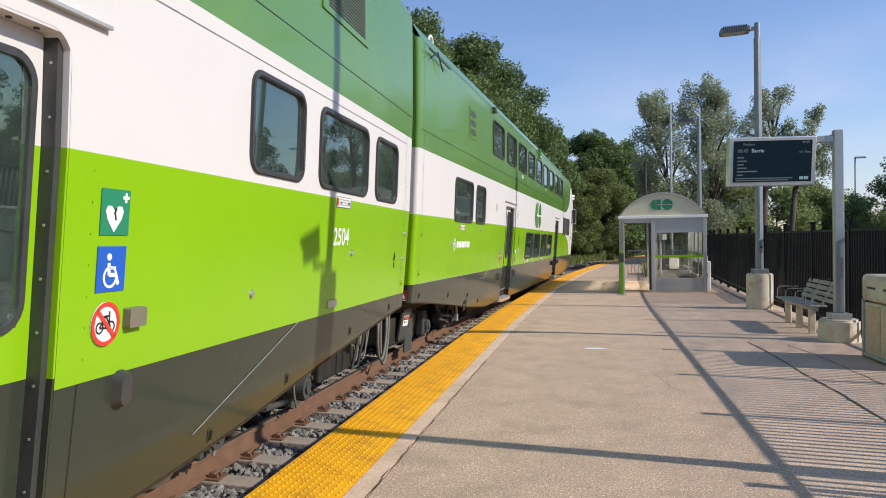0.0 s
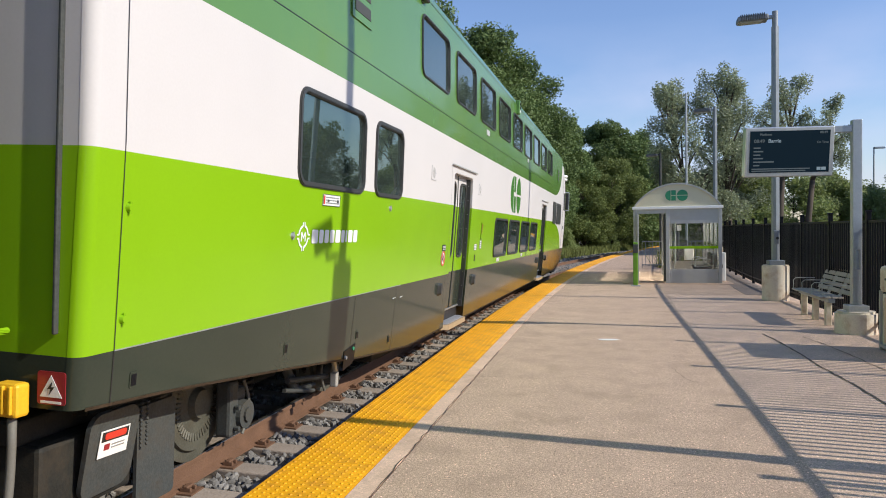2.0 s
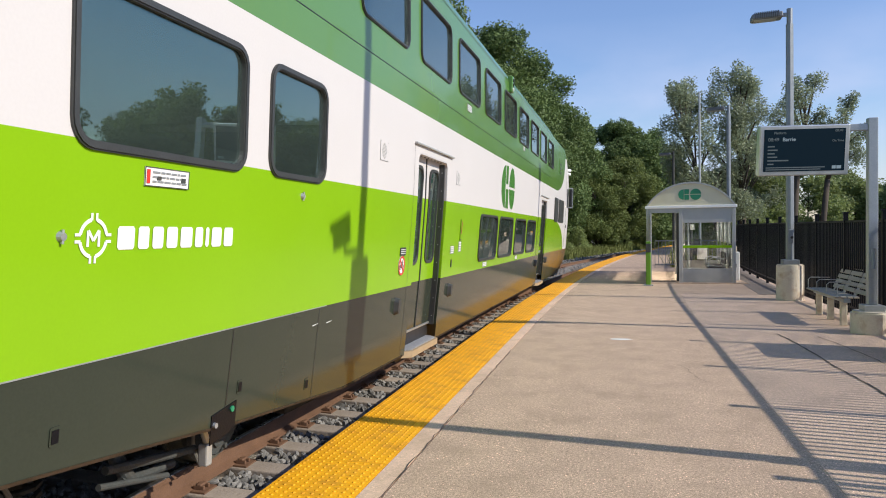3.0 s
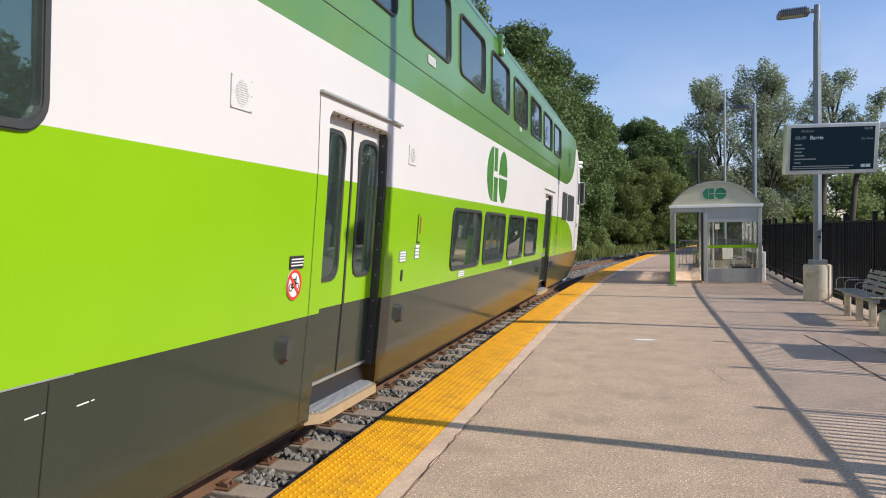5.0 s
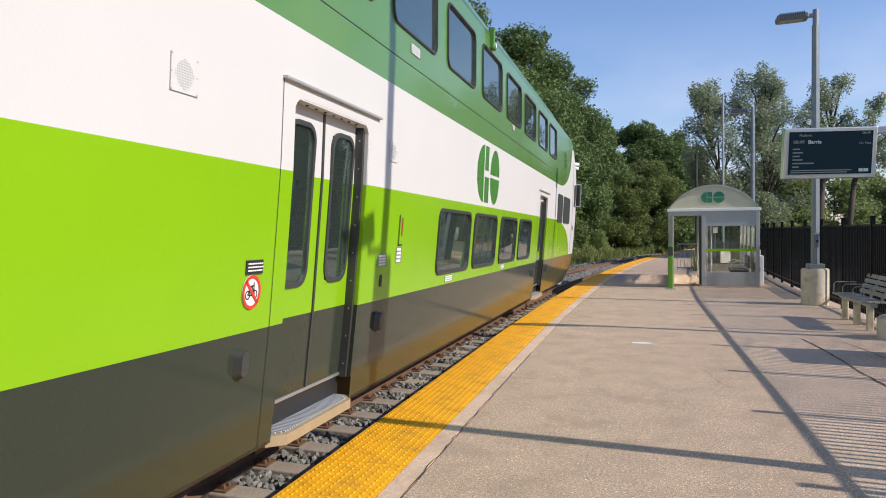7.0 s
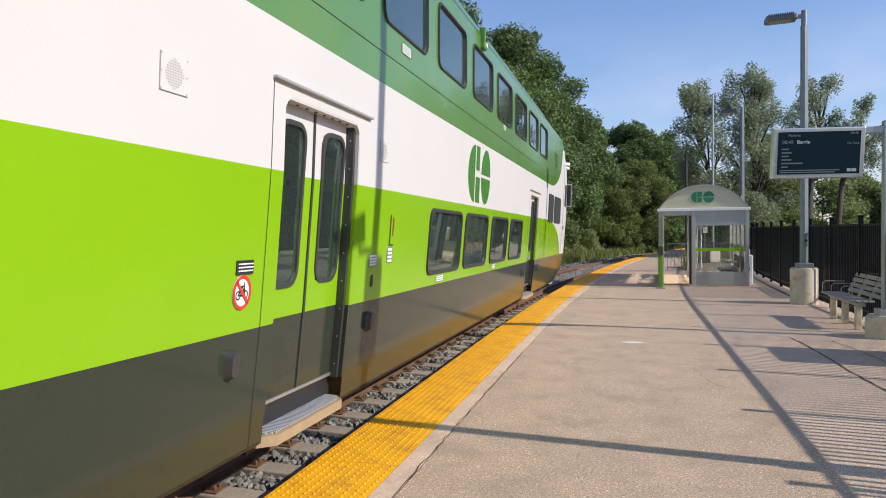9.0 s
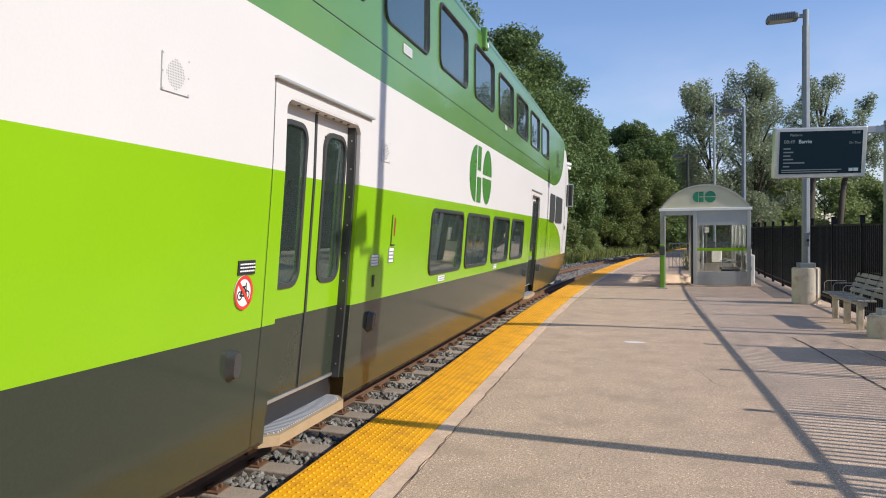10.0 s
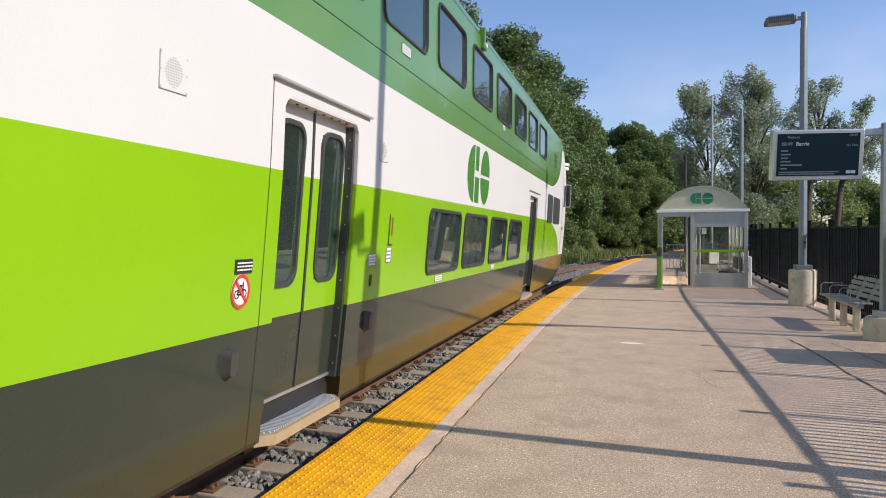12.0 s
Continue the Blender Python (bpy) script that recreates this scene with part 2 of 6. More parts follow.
# ------------------------------------------------------------------ mesh helpers
def link(name, bm, material, parent=None, label="", smooth=False, at=None):
    me = bpy.data.meshes.new(name)
    bm.to_mesh(me)
    bm.free()
    for q in (material if isinstance(material, (list, tuple)) else [material]):
        me.materials.append(q)
    if smooth:
        me.polygons.foreach_set("use_smooth", [True] * len(me.polygons))
    ob = new(name, me)
    if parent:
        ob.parent = parent
    if at is not None:
        ob.matrix_basis = at
    if label:
        tagged(ob, label)
    return ob


def part(name, bm, material, parent, label="", smooth=False):
    return link(name, bm, material, parent, label, smooth)


def share(name, me, parent, m, label=""):
    """One more object on a mesh that is already there."""
    ob = new(name, me)
    ob.parent = parent
    ob.matrix_basis = m
    return ob


def box(bm, x0, x1, y0, y1, z0, z1, bevel=0.0, m=None):
    r = bmesh.ops.create_cube(bm, size=1)
    vs = r["verts"]
    for v in vs:
        v.co = Vector(((x0 + x1) / 2 + v.co.x * (x1 - x0), (y0 + y1) / 2 + v.co.y * (y1 - y0), (z0 + z1) / 2 + v.co.z * (z1 - z0)))
    if bevel:
        es = list({e for v in vs for e in v.link_edges})
        vs = list({v for f in bmesh.ops.bevel(bm, geom=es, offset=bevel, segments=2, affect="EDGES", profile=0.5)["faces"] for v in f.verts} | {v for v in vs if v.is_valid})
    if m is not None:
        bmesh.ops.transform(bm, matrix=m, verts=vs)
    return vs


def bx(x0, x1, y0, y1, z0, z1, bevel=0.0, m=None):
    bm = bmesh.new()
    box(bm, x0, x1, y0, y1, z0, z1, bevel, m)
    return bm


def rod(bm, a, b, r0, r1=None, n=10, caps=True):
    a, b = Vector(a), Vector(b)
    r1 = r0 if r1 is None else r1
    d = b - a
    m = Matrix.Translation((a + b) / 2) @ d.to_track_quat("Z", "Y").to_matrix().to_4x4()
    return bmesh.ops.create_cone(bm, cap_ends=caps, segments=n, radius1=r0, radius2=max(r1, 1e-4), depth=d.length, matrix=m)["verts"]


def rods(*items, n=10):
    bm = bmesh.new()
    for it in items:
        rod(bm, *it, n=n)
    return bm


def tube(bm, pts, r, n=8):
    """Round hose or bent bar along a line of points, in one skin."""
    pts = [Vector(p) for p in pts]
    rings, ref = [], None
    for i, p in enumerate(pts):
        d = (pts[min(i + 1, len(pts) - 1)] - pts[max(i - 1, 0)]).normalized()
        if ref is None:
            ref = d.orthogonal().normalized()
        ref = (ref - d * ref.dot(d)).normalized()
        w = d.cross(ref)
        rings.append([bm.verts.new(p + (ref * math.cos(6.28319 * k / n) + w * math.sin(6.28319 * k / n)) * r) for k in range(n)])
    for g, h in zip(rings[:-1], rings[1:]):
        for k in range(n):
            bm.faces.new((g[k], g[(k + 1) % n], h[(k + 1) % n], h[k]))
    bm.faces.new(rings[0][::-1]), bm.faces.new(rings[-1])
    bmesh.ops.recalc_face_normals(bm, faces=bm.faces)


def rrect(w, h, r, n=5):
    """Outline of a rounded rectangle about the origin."""
    r = min(r, w / 2 - 1e-4, h / 2 - 1e-4)
    out = []
    for cx, cy, a0 in ((w / 2 - r, h / 2 - r, 0), (-w / 2 + r, h / 2 - r, 90), (-w / 2 + r, -h / 2 + r, 180), (w / 2 - r, -h / 2 + r, 270)):
        for k in range(n + 1):
            a = radians(a0 + 90 * k / n)
            out.append((cx + r * math.cos(a), cy + r * math.sin(a)))
    return out


def plate(bm, outline, place, t, inner=None):
    """A slab with that outline: place(a, b, d) gives the point; t thick from d = 0 outwards. inner: outline of a hole with as many points."""
    n = len(outline)
    o0, o1 = [bm.verts.new(place(a, b, 0)) for a, b in outline], [bm.verts.new(place(a, b, t)) for a, b in outline]
    for i in range(n):
        j = (i + 1) % n
        bm.faces.new((o0[i], o0[j], o1[j], o1[i]))
    if inner:
        i0, i1 = [bm.verts.new(place(a, b, 0)) for a, b in inner], [bm.verts.new(place(a, b, t)) for a, b in inner]
        for i in range(n):
            j = (i + 1) % n
            bm.faces.new((o1[i], o1[j], i1[j], i1[i]))
            bm.faces.new((i0[i], i1[i], i1[j], i0[j]))
    else:
        bm.faces.new(o1)
        bm.faces.new(o0[::-1])


# ------------------------------------------------------------------ the line of the track and platform
EDGE_X, BEND_Y, BEND_R = -2.17, 10.0, 250.0


def along(s, off=0.0, z=0.0):
    """Point s metres along the platform edge, off metres to its right."""
    if s < BEND_Y:
        return Vector((EDGE_X + off, s, z))
    a = (s - BEND_Y) / BEND_R
    return Vector((EDGE_X + BEND_R - (BEND_R - off) * math.cos(a), BEND_Y + (BEND_R - off) * math.sin(a), z))


def turn(s):
    return max(0.0, (s - BEND_Y) / BEND_R)


def place_at(s, off, z=0.0, rz=0.0, rx=0.0, ry=0.0):
    return Matrix.Translation(along(s, off, z)) @ pose(0, 0, 0, rx, ry, rz - math.degrees(turn(s)))


# the track is set out at 1.1 times its size round the standpoint and brought to true size by SURVEY
TRUE_SIZE, GRADE = 0.907, 0.0066
SURVEY = Matrix.Translation(EYE) @ Matrix.Scale(TRUE_SIZE, 4) @ Matrix.Translation([-e for e in EYE])


def rail_line(s, off=0.0, z=0.0):
    """Point s metres along the track, which falls gently and bends slightly the other way before the platform."""
    p = along(s, off, z - 0.029 - GRADE * (s - 8.8))
    if s < BEND_Y:
        p.x += (BEND_Y - s) ** 2 / 1520.0
    return p


def on_track(s, off, z=0.0, rz=0.0, ry=0.0):
    return Matrix.Translation(rail_line(s, off, z)) @ pose(0, 0, 0, 0, ry, rz + math.degrees(max(0.0, (BEND_Y - s) / 760.0) - turn(s)))


def ribbon(bm, prof, s0, s1, step=2.0, closed=True, line=along):
    """Sweep a profile of (off, z) points along the line."""
    n = max(2, int((s1 - s0) / step) + 1)
    rings = []
    for k in range(n):
        s = s0 + (s1 - s0) * k / (n - 1)
        rings.append([bm.verts.new(line(s, o, z)) for o, z in prof])
    m = len(prof)
    for a, b in zip(rings[:-1], rings[1:]):
        for i in range(m if closed else m - 1):
            j = (i + 1) % m
            bm.faces.new((a[i], b[i], b[j], a[j]))
    if closed:
        bm.faces.new(rings[0])
        bm.faces.new(rings[-1][::-1])
    bmesh.ops.recalc_face_normals(bm, faces=bm.faces)


def sweep(name, prof, s0, s1, material, parent=None, label="", kind="", category="", step=2.0, line=along):
    bm = bmesh.new()
    ribbon(bm, prof, s0, s1, step, line=line)
    return tagged(link(name, bm, material, parent), label, category, kind=kind)


TRACK_OFF, LEAN, RAIL_Z = -1.81, 3.0, -0.12
S0, S1 = -14.0, 78.0
CANT = math.tan(radians(LEAN))

# ------------------------------------------------------------------ ground, platform, track bed
bm = bmesh.new()
bmesh.ops.create_grid(bm, x_segments=60, y_segments=60, size=900, matrix=Matrix.Translation((0, 300, -0.75)))
ground = tagged(link("ground", bm, M_GROUND), "rough gravelly ground with patchy grass", "ground", kind="structure")
platform = sweep("platform", [(0.05, -0.6), (0.05, -0.06), (0.615, -0.06), (0.765, -0.02), (6.4, -0.02), (6.4, -0.6)], S0, 30.6, M_CURB, None,
                 "concrete station platform with yellow tactile edge", "structure", "platform")
sweep("platform_end", [(0.05, -0.6), (0.05, -0.06), (0.615, -0.06), (0.765, -0.02), (3.3, -0.02), (3.3, -0.6)], 30.6, S1, M_CURB, None,
      "narrow far end of the platform", "structure", "platform")
sweep("pavement", [(0.775, -0.10), (0.775, 0.0), (6.35, 0.0), (6.35, -0.10)], S0, 30.6, M_CONC, None, "worn tan concrete platform paving", "structure", "pavement")
sweep("pavement", [(0.775, -0.10), (0.775, 0.0), (3.25, 0.0), (3.25, -0.10)], 30.6, S1, M_CONC, None, "worn tan concrete platform paving", "structure", "pavement")
sweep("slab", [(3.465, -0.05), (3.465, 0.002), (6.33, 0.002), (6.33, -0.05)], S0, 18.3, M_PINK, None, "paler pinkish concrete slabs along the fence", "structure", "pavement")
sweep("asphalt_strip", [(5.22, -0.05), (5.22, 0.005), (5.95, 0.005), (5.95, -0.05)], 18.4, 30.4, M_ASPH, None, "dark asphalt strip between shelter and fence", "structure", "pavement")
sweep("kerb", [(0.62, -0.1), (0.62, 0.004), (0.76, 0.004), (0.76, -0.1)], S0, S1, M_CURB, None, "pale concrete kerb strip behind tactile edge", "structure", "kerb")
bed = sweep("track_bed", [(-4.9, -1.1), (-4.0, -0.42), (-0.18, -0.42), (-0.18, -1.1)], S0, 150.0, M_BALLAST, None, "grey crushed stone ballast bed", "structure", "track bed", line=rail_line)
bed.matrix_basis = SURVEY


def rail_profile(c, zt):
    return [(c - 0.07, zt - 0.175), (c + 0.07, zt - 0.175), (c + 0.07, zt - 0.163), (c + 0.012, zt - 0.135), (c + 0.009, zt - 0.045), (c + 0.035, zt - 0.032),
            (c + 0.035, zt - 0.006), (c + 0.028, zt), (c - 0.028, zt), (c - 0.035, zt - 0.006), (c - 0.035, zt - 0.032), (c - 0.009, zt - 0.045), (c - 0.012, zt - 0.135), (c - 0.07, zt - 0.163)]


track = tagged(new("railway_track"), "rusty rails on weathered wooden ties", "railway track", kind="structure")
track.matrix_basis = SURVEY
for side in (-1, 1):
    bm = bmesh.new()
    ribbon(bm, rail_profile(TRACK_OFF + side * 0.7525, RAIL_Z - side * 0.7525 * CANT), S0, 150.0, 1.5, line=rail_line)
    part("rail", bm, M_RUST, track)
    bm = bmesh.new()
    zt = RAIL_Z - side * 0.7525 * CANT
    c = TRACK_OFF + side * 0.7525
    ribbon(bm, [(c - 0.024, zt - 0.002), (c + 0.024, zt - 0.002), (c + 0.022, zt + 0.002), (c - 0.022, zt + 0.002)], S0, 150.0, 1.5, line=rail_line)
    part("running_surface", bm, M_RAILTOP, track, "polished running surface")

# ------------------------------------------------------------------ the train
M_TREAD = mat("ribbed tread", (0.55, 0.56, 0.58), rough=0.4, metal=0.2, var=0.1)
SECTION = [(0.20, 1.395), (1.20, 1.46), (2.23, 1.50), (3.52, 1.50), (4.62, 1.455), (4.83, 1.44), (5.02, 1.32), (5.13, 1.00), (5.18, 0.50), (5.20, 0.0)]


def half(v):
    """Half width of a car v metres above the rail."""
    for (v0, h0), (v1, h1) in zip(SECTION[:-1], SECTION[1:]):
        if v <= v1:
            return h0 + (h1 - h0) * max(0, (v - v0)) / (v1 - v0)
    return 0.0


def on_side(u, v, d=0.0, side=1):
    return Vector((side * (half(v) + d), u, v))


def panel(bm, u0, u1, v0, v1, holes=(), side=1, low=None):
    """Skin of the car's side between u0..u1, v0..v1 with rectangular holes (u0, u1, v0, v1). low(u): lower edge where it is not straight."""
    us = sorted({u0, u1, *[q for h in holes for q in h[:2] if u0 < q < u1], *([u0 + k * 0.5 for k in range(int((u1 - u0) / 0.5) + 1)] if low else [])})
    vs = sorted({v0, v1, *[q for h in holes for q in h[2:] if v0 < q < v1], *[v for v, _ in SECTION if v0 < v < v1]})
    grid = {}

    def vert(i, j):
        if (i, j) not in grid:
            v = vs[j]
            if low and j == 0:
                v = low(us[i])
            grid[i, j] = bm.verts.new(on_side(us[i], v, 0, side))
        return grid[i, j]
    for i in range(len(us) - 1):
        for j in range(len(vs) - 1):
            cu, cv = (us[i] + us[i + 1]) / 2, (vs[j] + vs[j + 1]) / 2
            if any(h[0] < cu < h[1] and h[2] < cv < h[3] for h in holes):
                continue
            f = (vert(i, j), vert(i + 1, j), vert(i + 1, j + 1), vert(i, j + 1))
            bm.faces.new(f if side > 0 else f[::-1])


def side_place(u, v, side=1, sink=0.0):
    """Axes on the side of the car: a along the car, b up the skin, d outwards."""
    p0, p1 = on_side(u, v - 0.05, 0, side), on_side(u, v + 0.05, 0, side)
    up = (p1 - p0).normalized()
    al = Vector((0, 1, 0))
    out = al.cross(up) * 1.0
    if out.x * side < 0:
        out = -out
    o = on_side(u, v, 0, side)
    return lambda a, b, d: o + al * a + up * b + out * (d - sink)


def frame_width(v0):
    """Upper-deck windows have narrower frames."""
    return 0.032 if v0 > 3.5 else 0.045


def window(car, u0, u1, v0, v1, r=0.14, side=1, name="window"):
    """Rubber-framed car window with a tinted pane."""
    pl = side_place((u0 + u1) / 2, (v0 + v1) / 2, side)
    W, Hh = u1 - u0, v1 - v0
    w = frame_width(v0)
    bm = bmesh.new()
    plate(bm, rrect(W, Hh, r), lambda a, b, d: pl(a, b, d - 0.035), 0.055, rrect(W - 2 * w, Hh - 2 * w, max(r - w, 0.03)))
    bmesh.ops.recalc_face_normals(bm, faces=bm.faces)
    es = [e for e in bm.edges if len(e.link_faces) == 2 and e.calc_face_angle(0) > 1.0]
    bmesh.ops.bevel(bm, geom=es, offset=0.008, segments=2, affect="EDGES")
    fr = part(name, bm, M_RUBBER, car, "rounded black rubber window frame", smooth=False)
    bm = bmesh.new()
    plate(bm, rrect(W - 2 * w + 0.01, Hh - 2 * w + 0.01, max(r - w, 0.03)), lambda a, b, d: pl(a, b, d - 0.022), 0.008)
    bmesh.ops.recalc_face_normals(bm, faces=bm.faces)
    p = part("pane", bm, M_GLASS, fr, "dark tinted glass pane")
    p.visible_shadow = False
    return fr


def hole_of(u0, u1, v0, v1):
    w = frame_width(v0)
    return (u0 + w, u1 - w, v0 + w, v1 - w)


def decal(name, car, u, v, outline, material, d=0.003, t=0.003, label="", side=1):
    pl = side_place(u, v, side)
    bm = bmesh.new()
    plate(bm, outline, lambda a, b, k: pl(a, b, k + d), t)
    bmesh.ops.recalc_face_normals(bm, faces=bm.faces)
    return part(name, bm, material, car, label)


def circle(r, n=28, a0=0, a1=360, sx=1.0):
    m = n if a1 - a0 == 360 else n + 1
    return [(sx * r * math.cos(radians(a0 + (a1 - a0) * k / n)), r * math.sin(radians(a0 + (a1 - a0) * k / n))) for k in range(m)]


def rect(w, h, dx=0, dy=0):
    return [(dx - w / 2, dy - h / 2), (dx + w / 2, dy - h / 2), (dx + w / 2, dy + h / 2), (dx - w / 2, dy + h / 2)]


def bar(x0, y0, x1, y1, w):
    d = Vector((x1 - x0, y1 - y0)).normalized()
    n = Vector((-d.y, d.x)) * w / 2
    return [(x0 + n.x, y0 + n.y), (x0 - n.x, y0 - n.y), (x1 - n.x, y1 - n.y), (x1 + n.x, y1 + n.y)]


def marks(name, car, u, v, outlines, material, d=0.006, label="", rings=()):
    """Flat shapes of one colour on a sign: outlines, and rings (cx, cy, outer, inner)."""
    pl = side_place(u, v)
    bm = bmesh.new()
    for o in outlines:
        plate(bm, o, lambda a, b, k: pl(a, b, k + d), 0.002)
    for cx, cy, ro, ri in rings:
        plate(bm, [(cx + a, cy + b) for a, b in circle(ro)], lambda a, b, k: pl(a, b, k + d), 0.002, [(cx + a, cy + b) for a, b in circle(ri)])
    bmesh.ops.recalc_face_normals(bm, faces=bm.faces)
    return part(name, bm, material, car, label)


def lettering(name, text, car, m, size, material, label=""):
    cu = bpy.data.curves.new(name, "FONT")
    cu.body, cu.size, cu.extrude, cu.align_x, cu.align_y = text, size, 0.0015, "CENTER", "CENTER"
    cu.offset = size * 0.018
    tmp = bpy.data.objects.new("tmp", cu)
    scene.collection.objects.link(tmp)
    me = bpy.data.meshes.new_from_object(tmp.evaluated_get(bpy.context.evaluated_depsgraph_get()))
    bpy.data.objects.remove(tmp)
    me.materials.clear()
    me.materials.append(material)
    ob = new(name, me)
    ob.parent = car
    ob.matrix_basis = m
    if label:
        tagged(ob, label)
    return ob


def side_matrix(u, v, d=0.006):
    pl = side_place(u, v)
    o, x, y = pl(0, 0, d), pl(1, 0, d), pl(0, 1, d)
    ax, ay = (x - o).normalized(), (y - o).normalized()
    az = ax.cross(ay)
    return Matrix(((ax.x, ay.x, az.x, o.x), (ax.y, ay.y, az.y, o.y), (ax.z, ay.z, az.z, o.z), (0, 0, 0, 1)))


def door(car, u0, u1, side=1):
    """Recessed pair of sliding doors: leaves, windows, jambs, gutter and folding step between u0 and u1."""
    v0, v1, dep = 0.56, 2.74, 0.105
    x = lambda v, d: side * (half(v) + d)
    # reveal of the opening
    mid = (u0 + u1) / 2
    lo = [v0, 1.19, 2.23, v1 - 0.013]
    for ua, ub in ((u0 - 0.001, u0 + 0.03), (u1 - 0.05, u1 + 0.001)):
        bm = bmesh.new()
        for va, vb in zip(lo[:-1], lo[1:]):
            a = [bm.verts.new((x(v, d), u, v)) for v, d, u in ((va, -0.035, ua), (va, -0.22, ua), (vb, -0.22, ua), (vb, -0.035, ua))]
            b = [bm.verts.new((x(v, d), u, v)) for v, d, u in ((va, -0.035, ub), (va, -0.22, ub), (vb, -0.22, ub), (vb, -0.035, ub))]
            bm.faces.new(a), bm.faces.new(b[::-1])
            for i in range(4):
                j = (i + 1) % 4
                bm.faces.new((a[i], b[i], b[j], a[j]))
        bmesh.ops.remove_doubles(bm, verts=bm.verts, dist=1e-5)
        bmesh.ops.recalc_face_normals(bm, faces=bm.faces)
        part("door_jamb", bm, M_RUBBER, car, "black rubber door seal")
        if ua > mid:
            for k in range(9):
                vv = v0 + 0.12 + k * 0.24
                part("seal_rivet", rods(((x(vv, -0.065), ua - 0.004, vv), (x(vv, -0.065), ua + 0.003, vv), 0.007), n=6), M_GALV, car)
        for va, vb, mt in ((v0, 1.19, M_SKIRT), (1.19, 2.23, M_LIME), (2.23, v1, M_WHITE)):
            bm = bmesh.new()
            ra, rb = (u1 - 0.014, u1 - 0.001) if ua > mid else (u0 + 0.001, u0 + 0.014)
            q = [[bm.verts.new((x(v, d), u, v)) for d, u in ((-0.001, ra), (-0.001, rb), (-0.034, rb), (-0.034, ra))] for v in (va, vb)]
            for i in range(4):
                bm.faces.new((q[0][i], q[0][(i + 1) % 4], q[1][(i + 1) % 4], q[1][i]))
            bm.faces.new(q[0]), bm.faces.new(q[1])
            bmesh.ops.recalc_face_normals(bm, faces=bm.faces)
            part("door_return", bm, mt, car)
    part("door_header", bx(*sorted((x(2.6, -0.002), x(2.6, -0.20))), u0 + 0.015, u1 - 0.015, v1 - 0.012, v1 + 0.0), M_WHITE, car)
    me = None
    for k in range(8):
        m = Matrix.Translation((x(2.6, -0.06), u0 + 0.15 + k * (u1 - u0 - 0.3) / 7, v1 - 0.016))
        if me is None:
            ob = part("header_bolt", bx(-0.009, 0.009, -0.009, 0.009, -0.004, 0.004), M_STEELG, car)
            ob.matrix_basis, me = m, ob.data
        else:
            share("header_bolt", me, car, m)
    for uc, sg in ((u0, 1), (u1, -1)):
        bm = bmesh.new()
        ol = [(uc, v1)] + [(uc + sg * (0.13 - 0.13 * math.cos(a * math.pi / 12)), v1 - 0.13 + 0.13 * math.sin(a * math.pi / 12)) for a in range(7)]
        plate(bm, ol, lambda a, b, k: Vector((x(b, -0.10 + k), a, b)), 0.10)
        bmesh.ops.recalc_face_normals(bm, faces=bm.faces)
        part("corner_fillet", bm, M_WHITE, car)
    for a, b in ((u0 + 0.032, mid - 0.016), (mid + 0.016, u1 - 0.052)):
        leaf = None
        wu0, wu1, wv0, wv1 = a + (0.06 if a < mid else 0.13), b - (0.14 if a < mid else 0.05), 1.40, 2.615
        hole = (wu0 + 0.03, wu1 - 0.03, wv0 + 0.03, wv1 - 0.03)
        for nm, va, vb, mt in (("door_leaf", 2.23, v1 - 0.014, M_WHITE), ("lime_panel", 1.19, 2.23, M_LIME), ("dark_panel", v0 + 0.034, 1.19, M_SKIRT)):
            bm = bmesh.new()
            us = sorted({a, b, *hole[:2]})
            vs = sorted({va, vb, *[q for q in hole[2:] if va < q < vb]})
            for i in range(len(us) - 1):
                for j in range(len(vs) - 1):
                    cu, cv = (us[i] + us[i + 1]) / 2, (vs[j] + vs[j + 1]) / 2
                    if hole[0] < cu < hole[1] and hole[2] < cv < hole[3]:
                        continue
                    q = []
                    for uu, vv in ((us[i], vs[j]), (us[i + 1], vs[j]), (us[i + 1], vs[j + 1]), (us[i], vs[j + 1])):
                        q.append(bm.verts.new((x(vv, -dep), uu, vv)))
                    bm.faces.new(q if side > 0 else q[::-1])
            bmesh.ops.remove_doubles(bm, verts=bm.verts, dist=1e-5)
            bmesh.ops.solidify(bm, geom=bm.faces[:], thickness=0.035)
            ob = part(nm, bm, mt, leaf or car, "closed sliding door leaf" if leaf is None else "")
            leaf = leaf or ob
        pl = side_place((wu0 + wu1) / 2, (wv0 + wv1) / 2, side, dep)
        W, Hh = wu1 - wu0, wv1 - wv0
        bm = bmesh.new()
        plate(bm, rrect(W, Hh, 0.14, 6), lambda p, q, d: pl(p, q, d - 0.01), 0.022, rrect(W - 0.07, Hh - 0.07, 0.105, 6))
        bmesh.ops.recalc_face_normals(bm, faces=bm.faces)
        part("window_seal", bm, M_RUBBER, leaf, "black window seal")
        bm = bmesh.new()
        plate(bm, rrect(W - 0.06, Hh - 0.06, 0.105, 6), lambda p, q, d: pl(p, q, d - 0.012), 0.006)
        bmesh.ops.recalc_face_normals(bm, faces=bm.faces)
        g = part("pane", bm, M_GLASS, leaf, "tinted door glass")
        g.visible_shadow = False
    bm = bmesh.new()
    ring = [[bm.verts.new((x(v, d), u, v)) for d, u in ((-dep + 0.010, mid - 0.014), (-dep + 0.010, mid + 0.014), (-dep - 0.05, mid + 0.014), (-dep - 0.05, mid - 0.014))] for v in (v0 + 0.035, 1.19, 2.23, v1 - 0.015)]
